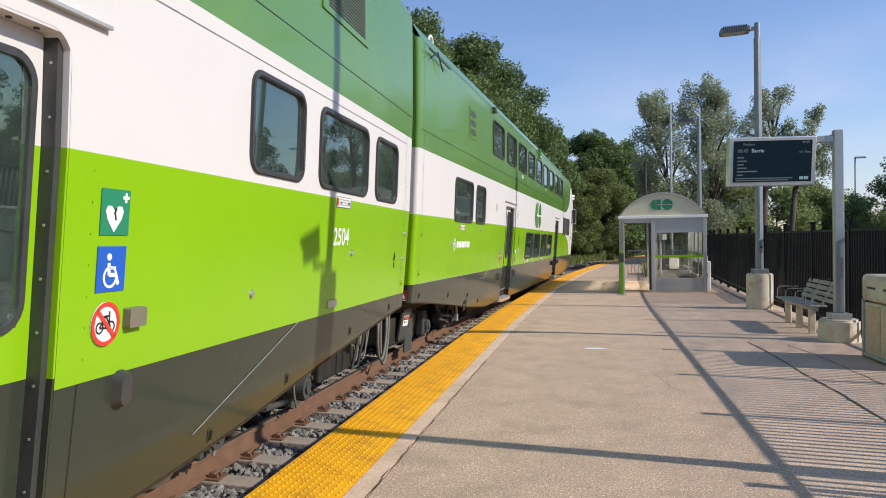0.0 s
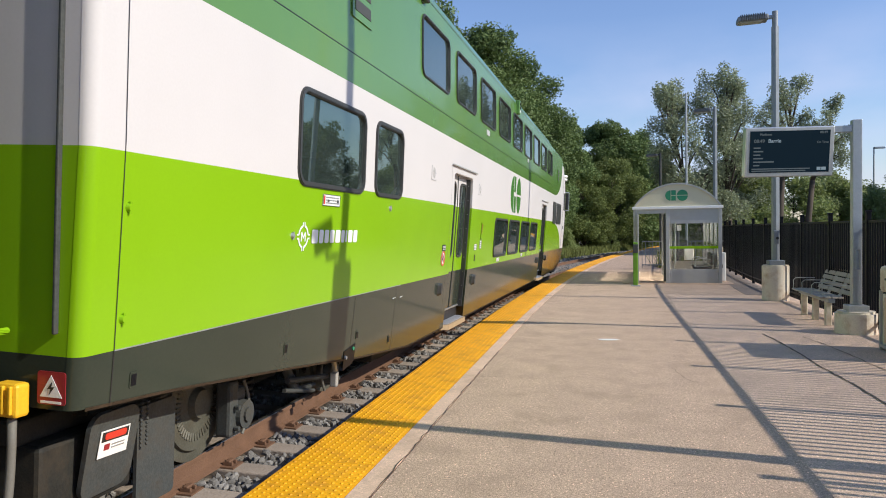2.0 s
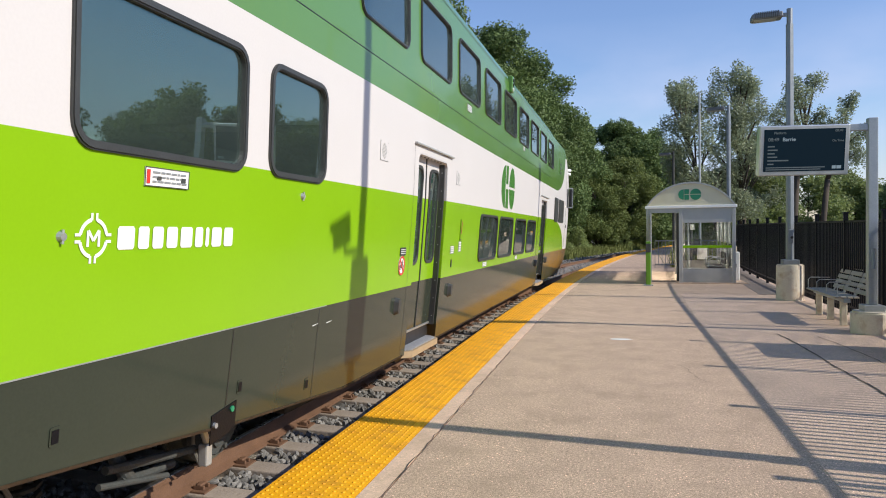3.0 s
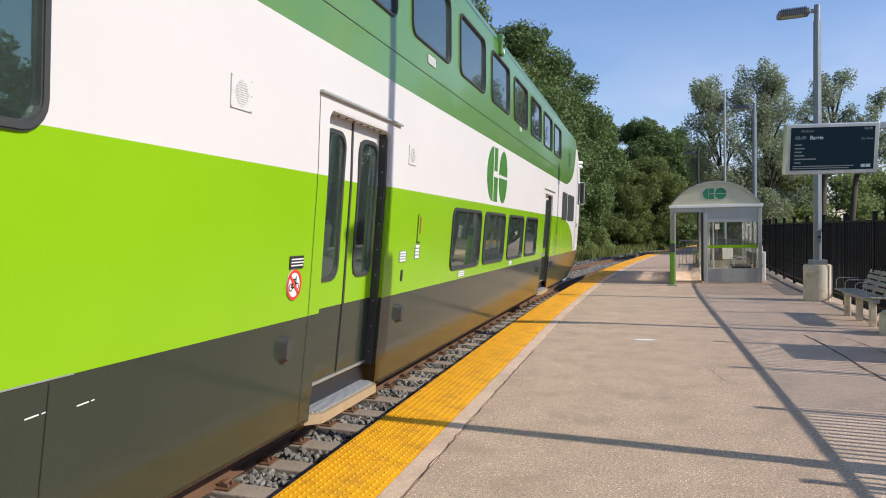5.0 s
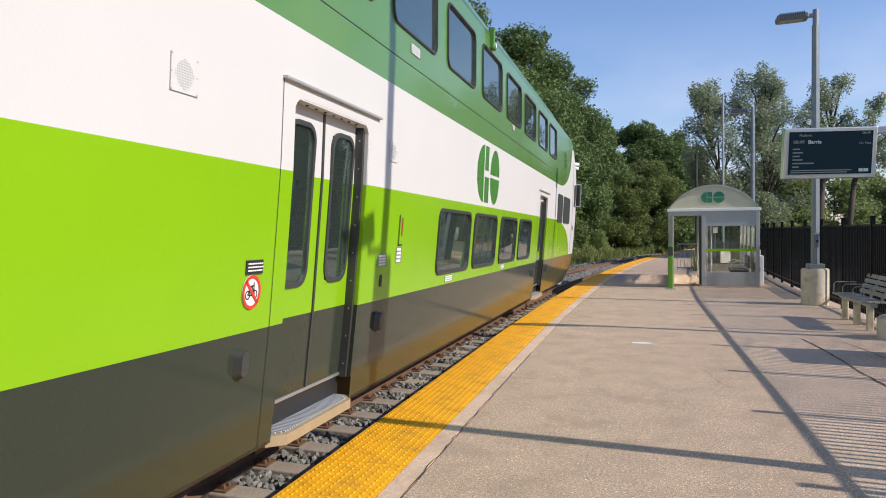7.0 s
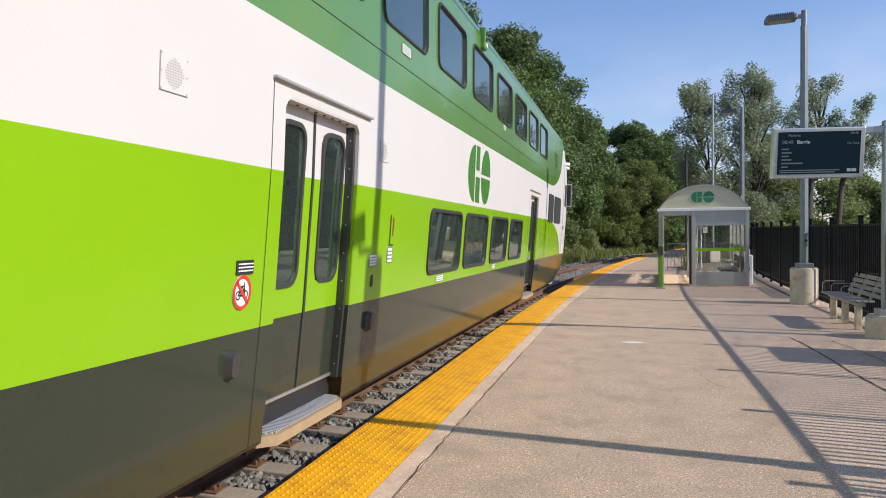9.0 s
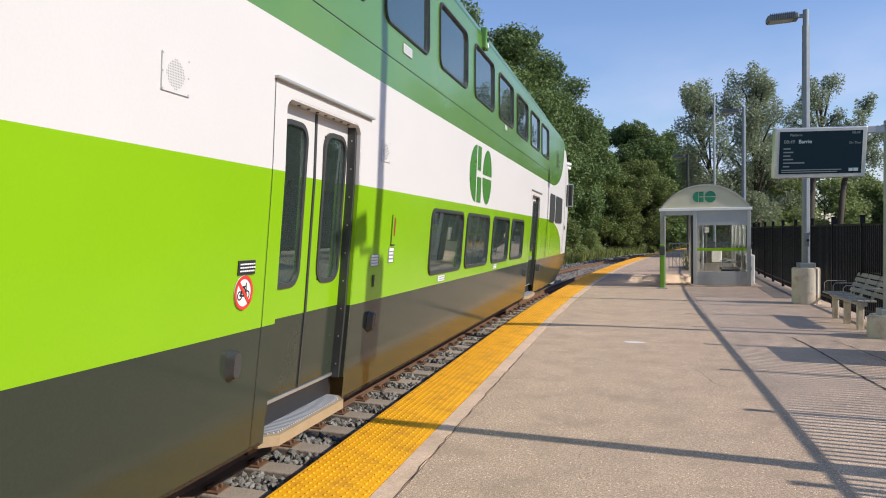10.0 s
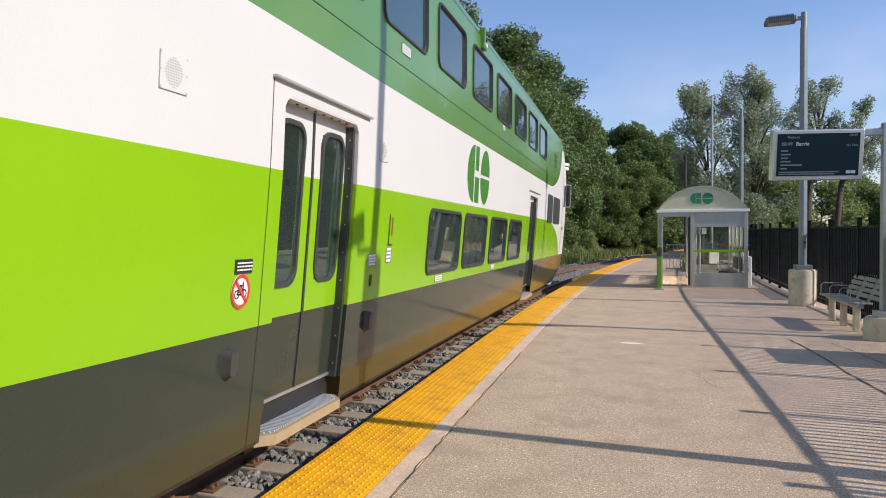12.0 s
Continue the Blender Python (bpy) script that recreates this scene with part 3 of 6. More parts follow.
    for a, b in zip(ring[:-1], ring[1:]):
        for i in range(4):
            bm.faces.new((a[i], a[(i + 1) % 4], b[(i + 1) % 4], b[i]))
    bm.faces.new(ring[0]), bm.faces.new(ring[-1])
    bmesh.ops.recalc_face_normals(bm, faces=bm.faces)
    part("meeting_seal", bm, M_RUBBER, car, "black seal between door leaves")
    # threshold, riser and step
    part("threshold", bx(*sorted((x(0.65, -0.095), x(0.65, -0.22))), u0 + 0.03, u1 - 0.05, 0.574, 0.600, 0.003), M_ALU, car, "bright aluminium threshold")
    part("riser", bx(*sorted((x(0.5, -0.12), x(0.5, -0.24))), u0, u1, 0.26, 0.573), M_SIGNK, car)
    bm = bmesh.new()
    ins, outx = x(0.45, -0.24), x(0.45, 0.07)
    ol = [(ins, u0 - 0.02), (outx - side * 0.10, u0 - 0.02), (outx, u0 + 0.10), (outx, u1 - 0.14), (outx - side * 0.10, u1 - 0.02), (ins, u1 - 0.02)]
    plate(bm, ol, lambda p, q, d: Vector((p, q, 0.325 + d)), 0.075)
    bmesh.ops.recalc_face_normals(bm, faces=bm.faces)
    st = part("step", bm, M_TAN, car, "fold-out step with tan edge")
    bm = bmesh.new()
    k = 0
    uu = u0 + 0.0
    while uu < u1 - 0.07:
        box(bm, *sorted((ins, outx - side * (0.035 + max(0, (u0 + 0.12 - uu), (uu + 0.17 - u1)) * 0.85))), uu, uu + 0.016, 0.401, 0.411)
        uu += 0.034
    part("tread_base", bx(*sorted((ins, outx - side * 0.11)), u0 + 0.0, u1 - 0.05, 0.399, 0.403), M_STEELG, st)
    part("tread", bm, M_TREAD, st, "ribbed aluminium tread")
    # gutter over the opening
    bm = bmesh.new()
    g0, g1 = u0 - 0.18, u1 + 0.24
    box(bm, *sorted((x(2.83, -0.01), x(2.83, 0.035))), g0, g1, 2.822, 2.842, 0.004)
    part("rain_gutter", bm, M_FRAMEG, car)


WHEEL_R = 0.45


def bogie(car, u, wheels):
    """Inboard-framed truck: two wheelsets with cheek discs, brake calipers beside the wheels, springs and arms."""
    bg = part("bogie", bx(-0.62, 0.62, u - 0.35, u + 0.35, 0.40, 0.66, 0.04), M_BLACK, car, "grimy steel bogie")
    for sx in (-1, 1):
        bm = bmesh.new()
        x0, x1 = sorted((sx * 0.42, sx * 0.58))
        box(bm, x0, x1, u - 1.75, u + 1.75, 0.56, 0.70, 0.03)
        box(bm, x0, x1, u - 0.6, u + 0.6, 0.28, 0.56, 0.05)
        part("side_frame", bm, M_BLACK, bg)
        for du in (-1.30, 1.30):
            sg = -1 if du > 0 else 1
            c = u + du + sg * 0.24
            bm = bmesh.new()
            box(bm, *sorted((sx * 0.90, sx * 1.04)), c - 0.07, c + 0.07, 0.14, 0.60, 0.03)
            rod(bm, (sx * 0.92, c + sg * 0.13, 0.30), (sx * 1.08, c + sg * 0.13, 0.30), 0.125, 0.115, n=20)
            rod(bm, (sx * 1.05, c + sg * 0.13, 0.30), (sx * 1.10, c + sg * 0.13, 0.30), 0.06, n=12)
            box(bm, *sorted((sx * 0.93, sx * 1.02)), c + sg * 0.02, c + sg * 0.22, 0.40, 0.52, 0.03, None)
            for dz in (-0.085, 0.085):
                rod(bm, (sx * 1.06, c - 0.01, 0.30 + dz), (sx * 1.09, c - 0.01, 0.30 + dz), 0.022, n=6)
            part("brake_caliper", bm, M_STEELG, bg, "grimy brake caliper beside the wheel")
            bm = bmesh.new()
            tube(bm, [(sx * 1.0, c + sg * (0.20 + 0.10 * math.sin(k * 0.35)), 0.56 - 0.05 * k) for k in range(10)], 0.014, 6)
            part("brake_hose", bm, M_HOSE, bg)
        for du in (-0.55, 0.55):
            bm = bmesh.new()
            pts = [Vector((sx * 0.80 + 0.10 * math.cos(k * 0.7), u + du + 0.10 * math.sin(k * 0.7), 0.36 + k * 0.0066)) for k in range(45)]
            tube(bm, pts, 0.019, 5)
            part("coil_spring", bm, M_BLACK, bg)
        part("damper", rods(((sx * 0.98, u - 0.22, 0.72), (sx * 1.05, u + 0.02, 0.30), 0.045), ((sx * 1.05, u - 0.05, 0.30), (sx * 1.05, u + 0.45, 0.26), 0.03), n=12), M_STEELG, bg)
        part("brake_cylinder", rods(((sx * 0.90, u + 0.30, 0.56), (sx * 0.90, u + 0.75, 0.56), 0.075), n=12), M_STEELG, bg)
    for du in (-1.30, 1.30):
        bm = bmesh.new()
        rod(bm, (-0.78, 0, 0), (0.78, 0, 0), 0.09, n=14)
        for sx in (-1, 1):
            rod(bm, (sx * 0.69, 0, 0), (sx * 0.82, 0, 0), WHEEL_R, n=48)
            rod(bm, (sx * 0.66, 0, 0), (sx * 0.69, 0, 0), WHEEL_R + 0.025, n=48)
            rod(bm, (sx * 0.82, 0, 0), (sx * 0.85, 0, 0), 0.37, 0.36, n=48)
            rod(bm, (sx * 0.85, 0, 0), (sx * 0.90, 0, 0), 0.13, 0.11, n=24)
            for a in range(48):
                q, w = math.cos(a * 0.1309), math.sin(a * 0.1309)
                rod(bm, (sx * 0.851, 0.225 * q, 0.225 * w), (sx * 0.856, 0.285 * q, 0.285 * w), 0.008, n=4)
        w = part("wheelset", bm, M_WHEEL, bg, "worn steel wheelset with ribbed brake discs")
        wheels.append((w, u + du))
    return bg


def front_u(v):
    """How far the nose reaches at height v."""
    pts = [(0.2, 13.6), (0.72, 16.3), (1.15, 16.6), (3.2, 16.65), (4.05, 16.3), (4.62, 15.4), (5.0, 14.3), (5.2, 12.6)]
    for (v0, a), (v1, b) in zip(pts[:-1], pts[1:]):
        if v <= v1:
            return a + (b - a) * max(0, v - v0) / (v1 - v0)
    return 12.6


def seats(car, u0, u1, floor):
    """Rows of double seats along one deck."""
    bm = bmesh.new()
    uu = u0
    while uu < u1:
        for x0 in (0.35, -1.3):
            box(bm, x0, x0 + 0.95, uu, uu + 0.45, floor + 0.36, floor + 0.48, 0.03)
            box(bm, x0, x0 + 0.95, uu + 0.40, uu + 0.52, floor + 0.46, floor + 1.05, 0.04)
        uu += 0.95
    part("seats", bm, M_SEAT, car, "rows of dark green seats")


def car_body(car, u0, u1, wins, doors, low, nose, belt=1.188):
    """Shell of one bilevel car in its painted bands, with inside."""
    holes = [hole_of(*w[:4]) for w in wins] + [(a, b, 0.56, 2.74) for a, b in doors]
    R_ = 0.07
    end = 10.6 if nose else u1 + 0.06 - R_
    start = u0 + R_ - (0.0 if nose else 0.06)
    for side in (1, -1):
        hs = holes if side > 0 else []
        for nm, va, vb, mt, lf in (("skirt", 0.36, belt, M_SKIRT, low), ("lower_band", belt, 2.23, M_LIME, None), ("middle_band", 2.23, 3.205, M_WHITE, None),
                                   ("upper_band", 3.205, 4.83, M_GREEN, None)):
            bm = bmesh.new()
            if lf:
                # the door openings cut the skirt too
                cuts = sorted({start, end, *[q for d in (doors if side > 0 else []) for q in d]})
                for p, q in zip(cuts[:-1], cuts[1:]):
                    if any(d0 <= p and q <= d1 for d0, d1 in doors) and side > 0:
                        continue
                    panel(bm, p, q, 0.36, belt, (), side, lf)
            else:
                panel(bm, start, end, va, vb, hs, side)
            part(nm, bm, mt, car)
    cuts = [start] + [q for d in doors for q in (d[0] - 0.05, d[1] + 0.05)] + [end]
    for p, q in zip(cuts[::2], cuts[1::2]):
        bm = bmesh.new()
        k = max(1, int((q - p) / 0.3))
        us = [p + (q - p) * i / k for i in range(k + 1)]
        lo_, hi_ = [bm.verts.new(on_side(u, low(u), 0.004)) for u in us], [bm.verts.new(on_side(u, low(u) + 0.018, 0.004)) for u in us]
        for i in range(k):
            bm.faces.new((lo_[i], lo_[i + 1], hi_[i + 1], hi_[i]))
        bmesh.ops.solidify(bm, geom=bm.faces[:], thickness=0.01)
        part("skirt_lip", bm, M_LIP, car, "rust-stained lower lip of skirt")
    # roof
    bm = bmesh.new()
    ups = [u0] + [u0 + (u1 - u0) * k / 12 for k in range(1, 12) if not nose or u0 + (u1 - u0) * k / 12 < 10.6] + [end]
    prof = [(x * s, v) for s in (1, -1) for v, x in (SECTION[5:] if s > 0 else SECTION[5:-1][::-1])]
    rings = [[bm.verts.new((x, u, v)) for x, v in prof] for u in ups]
    for a, b in zip(rings[:-1], rings[1:]):
        for i in range(len(prof) - 1):
            bm.faces.new((a[i], b[i], b[i + 1], a[i + 1]))
    bmesh.ops.recalc_face_normals(bm, faces=bm.faces)
    part("roof", bm, M_GREEN, car, "green painted roof")
    # crease and seams
    bm = bmesh.new()
    box(bm, half(3.485) - 0.004, half(3.485) + 0.003, u0 + 0.05, end, 3.482, 3.489)
    part("crease", bm, M_SIGNK, car)
    bm = bmesh.new()
    box(bm, half(belt) - 0.004, half(belt) + 0.006, u0 + 0.25, u0 + 5.25, belt - 0.003, belt + 0.003)
    part("trim_strip", bm, M_GALV, car, "thin pale trim strip")
    # inside: decks and the far wall
    part("inner_wall", bx(-1.40, -1.36, u0 + 0.1, end - 0.1, 0.5, 4.9), M_INT, car, "dim grey inner wall")
    part("lower_floor", bx(-1.38, 1.22, -6.3, 6.9, 0.52, 0.60), M_INT, car)
    for a, b in ((u0 + 0.1, -6.2), (6.8, end - 0.1)):
        part("end_floor", bx(-1.38, 1.36, a, b, 1.22, 1.28), M_INT, car)
    part("upper_floor", bx(-1.38, 1.30, -5.5 if nose else -5, end - 0.2 if nose else 5.5, 2.80, 2.88), M_INT, car)
    part("inner_ceiling", bx(-1.38, 1.36, u0 + 0.1, end - 0.1, 4.78, 4.82), M_INT, car)


def cab_car():
    car = tagged(new("cab_car"), "green and white bilevel cab car rolling beside platform", "train car", group="cars of the train")
    wheels = []
    up = [(-6.26 + 1.915 * k, -6.26 + 1.915 * k + 1.47, 3.78, 4.57) for k in range(9)]
    lows = [(-0.60, 1.03, 1.315, 2.12), (1.25, 2.87, 1.315, 2.12), (3.20, 4.80, 1.315, 2.12), (5.08, 6.63, 1.315, 2.12)]
    ends = [(-9.72, -8.21, 2.185, 2.985), (-7.91, -6.96, 2.19, 2.98)]
    doors = [(-4.31, -2.93), (7.75, 9.13)]

    def low(u):
        return float(np.interp(u, (-12.0, -11.2, -9.67, -8.8, -8.1, -6.2), (0.913, 0.854, 0.70, 0.604, 0.52, 0.36)))
    car_body(car, -12.0, 16.0, up + lows + ends, doors, low, True)
    for w in up + lows + ends:
        window(car, *w)
    for d in doors:
        door(car, *d)
    # nose: bands with sweeping ends, then the rounded front
    cols = [10.6 + 0.24 * k for k in range(27)]

    def lime_top(u):
        return 2.23 if u < 10.9 else max(1.188, 1.188 + 1.042 * math.sqrt(max(0, 1 - ((u - 10.9) / 4.1) ** 2)))

    def green_bot(u):
        return 3.205 if u < 11.6 else min(4.83, 3.205 + 1.35 * (1 - math.sqrt(max(0, 1 - ((u - 11.6) / 3.2) ** 2))))
    for side in (1, -1):
        sheets = {"skirt": (M_SKIRT, lambda u: 0.36 + max(0, (u - 14.2)) * 0.2, lambda u: 1.188), "lower_band": (M_LIME, lambda u: 1.188, lime_top),
                  "middle_band": (M_WHITE, lime_top, green_bot), "upper_band": (M_GREEN, green_bot, lambda u: max(green_bot(u), 4.83))}
        for nm, (mt, f0, f1) in sheets.items():
            bm = bmesh.new()
            for c0, c1 in zip(cols[:-1], cols[1:]):
                N = 6
                for k in range(N):
                    q = []
                    for u, kk in ((c0, k), (c1, k), (c1, k + 1), (c0, k + 1)):
                        v = f0(u) + (f1(u) - f0(u)) * kk / N
                        uu = min(u, front_u(v) - 0.10)
                        q.append(on_side(uu, v, 0, side))
                    if (q[0] - q[2]).length < 0.02 or (q[1] - q[3]).length < 0.02:
                        continue
                    vs = [bm.verts.new(p) for p in q]
                    bm.faces.new(vs if side > 0 else vs[::-1])
            bmesh.ops.remove_doubles(bm, verts=bm.verts, dist=0.001)
            bmesh.ops.dissolve_degenerate(bm, dist=0.001, edges=bm.edges[:])
            part(nm, bm, mt, car)
    bm = bmesh.new()
    levels = [0.27, 0.6, 1.0, 1.2, 2.0, 2.8, 3.2, 3.6, 4.05, 4.35, 4.62, 4.83, 5.02, 5.13, 5.18]
    rows = []
    for v in levels:
        h, f = half(v), front_u(v)
        prof = [(h, f - 0.10), (h - 0.025, f - 0.03), (h - 0.12, f + 0.01), (h * 0.5, f + 0.03), (0, f + 0.05)]
        prof = prof + [(-x, u) for x, u in prof[:-1][::-1]]
        rows.append([bm.verts.new((x, u, v)) for x, u in prof])
    for a, b in zip(rows[:-1], rows[1:]):
        for i in range(8):
            bm.faces.new((a[i], a[i + 1], b[i + 1], b[i]))
    bm.faces.new(rows[-1])
    bmesh.ops.recalc_face_normals(bm, faces=bm.faces)
    part("nose", bm, M_WHITE, car, "rounded white driving end", smooth=False)
    part("nose_roof", bx(-0.9, 0.9, 10.6, 13.0, 5.0, 5.16, 0.05), M_GREEN, car)
    part("windscreen", bx(-1.1, 1.1, 16.3, 16.70, 2.95, 3.9, 0.05), M_SIGNK, car, "dark windscreen")
    for a, b in ((11.2, 12.35), (12.65, 14.4)):
        decal("cab_window", car, (a + b) / 2, 2.56, rrect(b - a, 0.78, 0.1), M_RUBBER, 0.002, 0.02, "dark cab side window")
    part("mirror", bx(1.53, 1.64, 16.30, 16.42, 2.83, 3.50, 0.03), M_SIGNK, car, "black driving mirror")
    for z in (3.54, 2.79):
        part("mirror_arm", rods(((1.44, 16.3, z), (1.66, 16.38, z), 0.02)), M_GALV, car)
    part("mirror_rod", rods(((1.66, 16.38, 2.79), (1.66, 16.38, 3.54), 0.015)), M_GALV, car)
    decal("quarter_window", car, 16.0, 3.13, rrect(0.5, 0.72, 0.05), M_RUBBER, 0.002, 0.012, "narrow dark quarter window")
    decal("fleet_mark", car, 15.7, 2.05, rect(0.3, 0.12), M_STEELG, 0.002, 0.002)
    part("horn", rods(((1.25, 15.7, 4.22), (1.5, 16.6, 4.25), 0.03, 0.06), ((1.3, 15.7, 4.10), (1.5, 16.5, 4.10), 0.03, 0.06)), M_SIGNW, car)
    part("pilot", bx(-1.2, 1.2, 14.9, 15.2, 0.15, 0.6, 0.05), M_BLACK, car)
    # end facing the coach
    end_wall(car, -12.0, -1, 1.188)
    for u in (-8.7, 11.5):
        bogie(car, u, wheels)
    return car, wheels


def end_wall(car, u, d, belt):
    """End of a car with its gangway door, bands, cables. d: outward sense."""
    y0, y1 = sorted((u - d * 0.06, u - d * 0.001))
    for nm, va, vb, mt in (("end_skirt", 0.92, belt, M_SKIRT), ("end_lower_band", belt, 2.23, M_LIME), ("end_middle_band", 2.23, 3.205, M_WHITE), ("end_upper_band", 3.205, 4.98, M_GREEN)):
        bm = bmesh.new()
        vs = [va] + [v for v, _ in SECTION if va < v < vb] + [vb]
        ol = [(half(v) - 0.068, v) for v in vs] + [(-half(v) + 0.068, v) for v in vs[::-1]]
        plate(bm, ol, lambda a, b, k: Vector((a, y0 + k, b)), y1 - y0)
        bmesh.ops.recalc_face_normals(bm, faces=bm.faces)
        part(nm, bm, mt, car)
    for nm, va, vb, mt in (("corner_skirt", 0.92, belt, M_SKIRT), ("corner_post", belt, 2.23, M_LIME), ("corner_post", 2.23, 3.205, M_WHITE), ("corner_post", 3.205, 4.83, M_GREEN)):
        for sx in (1, -1):
            bm = bmesh.new()
            vs = [va] + [v for v, _ in SECTION if va < v < vb] + [vb]
            rows = [[bm.verts.new((sx * (half(v) - 0.07 + 0.07 * math.cos(a * math.pi / 16)), u - d * 0.07 + d * 0.07 * math.sin(a * math.pi / 16), v)) for a in range(9)] for v in vs]
            for r0, r1 in zip(rows[:-1], rows[1:]):
                for k in range(8):
                    bm.faces.new((r0[k], r0[k + 1], r1[k + 1], r1[k]))
            bmesh.ops.recalc_face_normals(bm, faces=bm.faces)
            part(nm, bm, mt, car, smooth=True)
    q = sorted((u - d * 0.001, u + d * 0.03))
    for sx in (1, -1):
        part("end_strip", bx(sx * 1.33 - 0.009, sx * 1.33 + 0.009, q[0], q[1], 1.30, 4.75, 0.006), M_STEELG, car, "dark vertical strip on car end")
    part("end_recess", bx(-1.05, 1.05, q[0], q[0] + 0.012, 3.55, 4.7), M_STEELG, car)
    part("gangway_door", bx(-0.6, 0.6, q[0], q[0] + 0.04, 0.85, 3.15, 0.02), M_INT, car)
    part("coupler", rods(((0, u, 0.62), (0, u + d * 0.38, 0.62), 0.12), n=12), M_BLACK, car, "grimy coupler shank")


def coach():
    car = tagged(new("coach"), "green and white bilevel coach rolling beside platform", "train car", group="cars of the train")
    wheels = []
    wins = [(7.86, 8.86, 2.295, 3.03), (9.21, 10.69, 2.29, 3.02), (10.99, 11.96, 2.285, 3.01)]
    wins += [(-a[1], -a[0], a[2], a[3]) for a in wins]
    wins += [(-4.0 + 1.913 * k, -2.48 + 1.913 * k, 3.80, 4.57) for k in range(5)]
    wins += [(-3.4 + 1.9 * k, -1.8 + 1.9 * k, 1.31, 2.09) for k in range(4)]
    doors = [(-6.07, -4.69), (4.69, 6.07)]

    def low(u):
        return float(np.interp(abs(u), (6.3, 7.45, 8.08, 9.71, 11.66, 12.78), (0.36, 0.43, 0.482, 0.662, 0.854, 0.943)))
    car_body(car, -12.7, 12.7, wins, doors, low, False, 1.135)
    for w in wins:
        window(car, *w)
    for d in doors:
        door(car, *d)
    end_wall(car, 12.76, 1, 1.135)
    end_wall(car, -12.76, -1, 1.135)
    for u in (-9.3, 9.3):
        bogie(car, u, wheels)
    return car, wheels


# distance of the cab car along the line, second by second
RUN = [(0, 22.36), (.5, 20.32), (1, 18.36), (1.5, 16.625), (2, 15.09), (2.5, 13.695), (3, 12.465), (3.2, 12.03), (3.6, 11.25), (4.0, 10.55), (4.4, 10.0),
       (4.8, 9.55), (5, 9.35), (5.5, 8.97), (6, 8.82), (6.5, 8.80), (12, 8.80)]


def run_at(t):
    """Smooth place of the train at t (cubic through RUN)."""
    T, D = [a for a, _ in RUN], [b for _, b in RUN]
    i = max(0, min(len(T) - 2, int(np.searchsorted(T, t, "right")) - 1))

    def slope(k):
        if k in (0, len(T) - 1):
            j = 0 if k == 0 else len(T) - 2
            return (D[j + 1] - D[j]) / (T[j + 1] - T[j])
        a, b = (D[k] - D[k - 1]) / (T[k] - T[k - 1]), (D[k + 1] - D[k]) / (T[k + 1] - T[k])
        return 0 if a * b <= 0 else 2 * a * b / (a + b)
    h = T[i + 1] - T[i]
    x = (t - T[i]) / h
    return (D[i] * (2 * x ** 3 - 3 * x ** 2 + 1) + slope(i) * h * (x ** 3 - 2 * x ** 2 + x) + D[i + 1] * (3 * x ** 2 - 2 * x ** 3) + slope(i + 1) * h * (x ** 3 - x ** 2))


def car_pose(s, a, b):
    """Pose of a car whose bogies stand at s + a and s + b, leaning with the track."""
    A, B = rail_line(s + a, TRACK_OFF, RAIL_Z), rail_line(s + b, TRACK_OFF, RAIL_Z)
    d = (B - A).normalized()
    o = SURVEY @ (A - d * a)
    return Matrix.Translation(o) @ pose(0, 0, 0, 0, 0, math.degrees(math.atan2(-d.x, d.y))) @ pose(0, 0, 0, math.degrees(math.asin(d.z)), 0, 0) @ pose(0, 0, 0, 0, LEAN, 0)


cab, cab_wheels = cab_car()
rear, rear_wheels = coach()
for car in (cab, rear):
    car.scale = (TRUE_SIZE, TRUE_SIZE, TRUE_SIZE)

# ------------------------------------------------------------------ fence


def fence_panel(length=1.93):
    f = tagged(new("fence_panel"), "black steel picket fence panel beside the platform", "fence", group="platform fence panels")
    part("post", bx(-0.035, 0.035, -0.035, 0.035, -0.1, 1.80, 0.004), M_FENCE, f)
    part("post_cap", bx(-0.042, 0.042, -0.042, 0.042, 1.80, 1.83, 0.006), M_FENCE, f)
    for z in (0.16, 1.64):
        part("rail", bx(-0.02, 0.02, 0.035, length - 0.035, z, z + 0.04), M_FENCE, f)
    me = None
    n = 18
    for k in range(n):
        y = 0.035 + (length - 0.07) * (k + 0.5) / n
        if me is None:
            ob = part("picket", bx(-0.017, 0.017, -0.017, 0.017, 0.07, 1.66), M_FENCE, f)
            ob.matrix_basis = pose(0, y, 0)
            me = ob.data
        else:
            share("picket", me, f, pose(0, y, 0))
    return f


def fence_at(y):
    return Vector((3.90 + (0.12 * ((y - 15) / 6.3) ** 1.8 if y > 15 else 0.0), y, 0))


first = fence_panel()
spot = fence_at(-7.07)
for k in range(21):
    ahead = fence_at(spot.y + 1.93)
    way = (ahead - spot).normalized()
    m = Matrix.Translation(spot) @ pose(0, 0, 0, 0, 0, math.degrees(math.atan2(-way.x, way.y)))
    if k == 0:
        first.matrix_basis = m
    else:
        copy_thing(first, m)
    spot = spot + way * 1.93


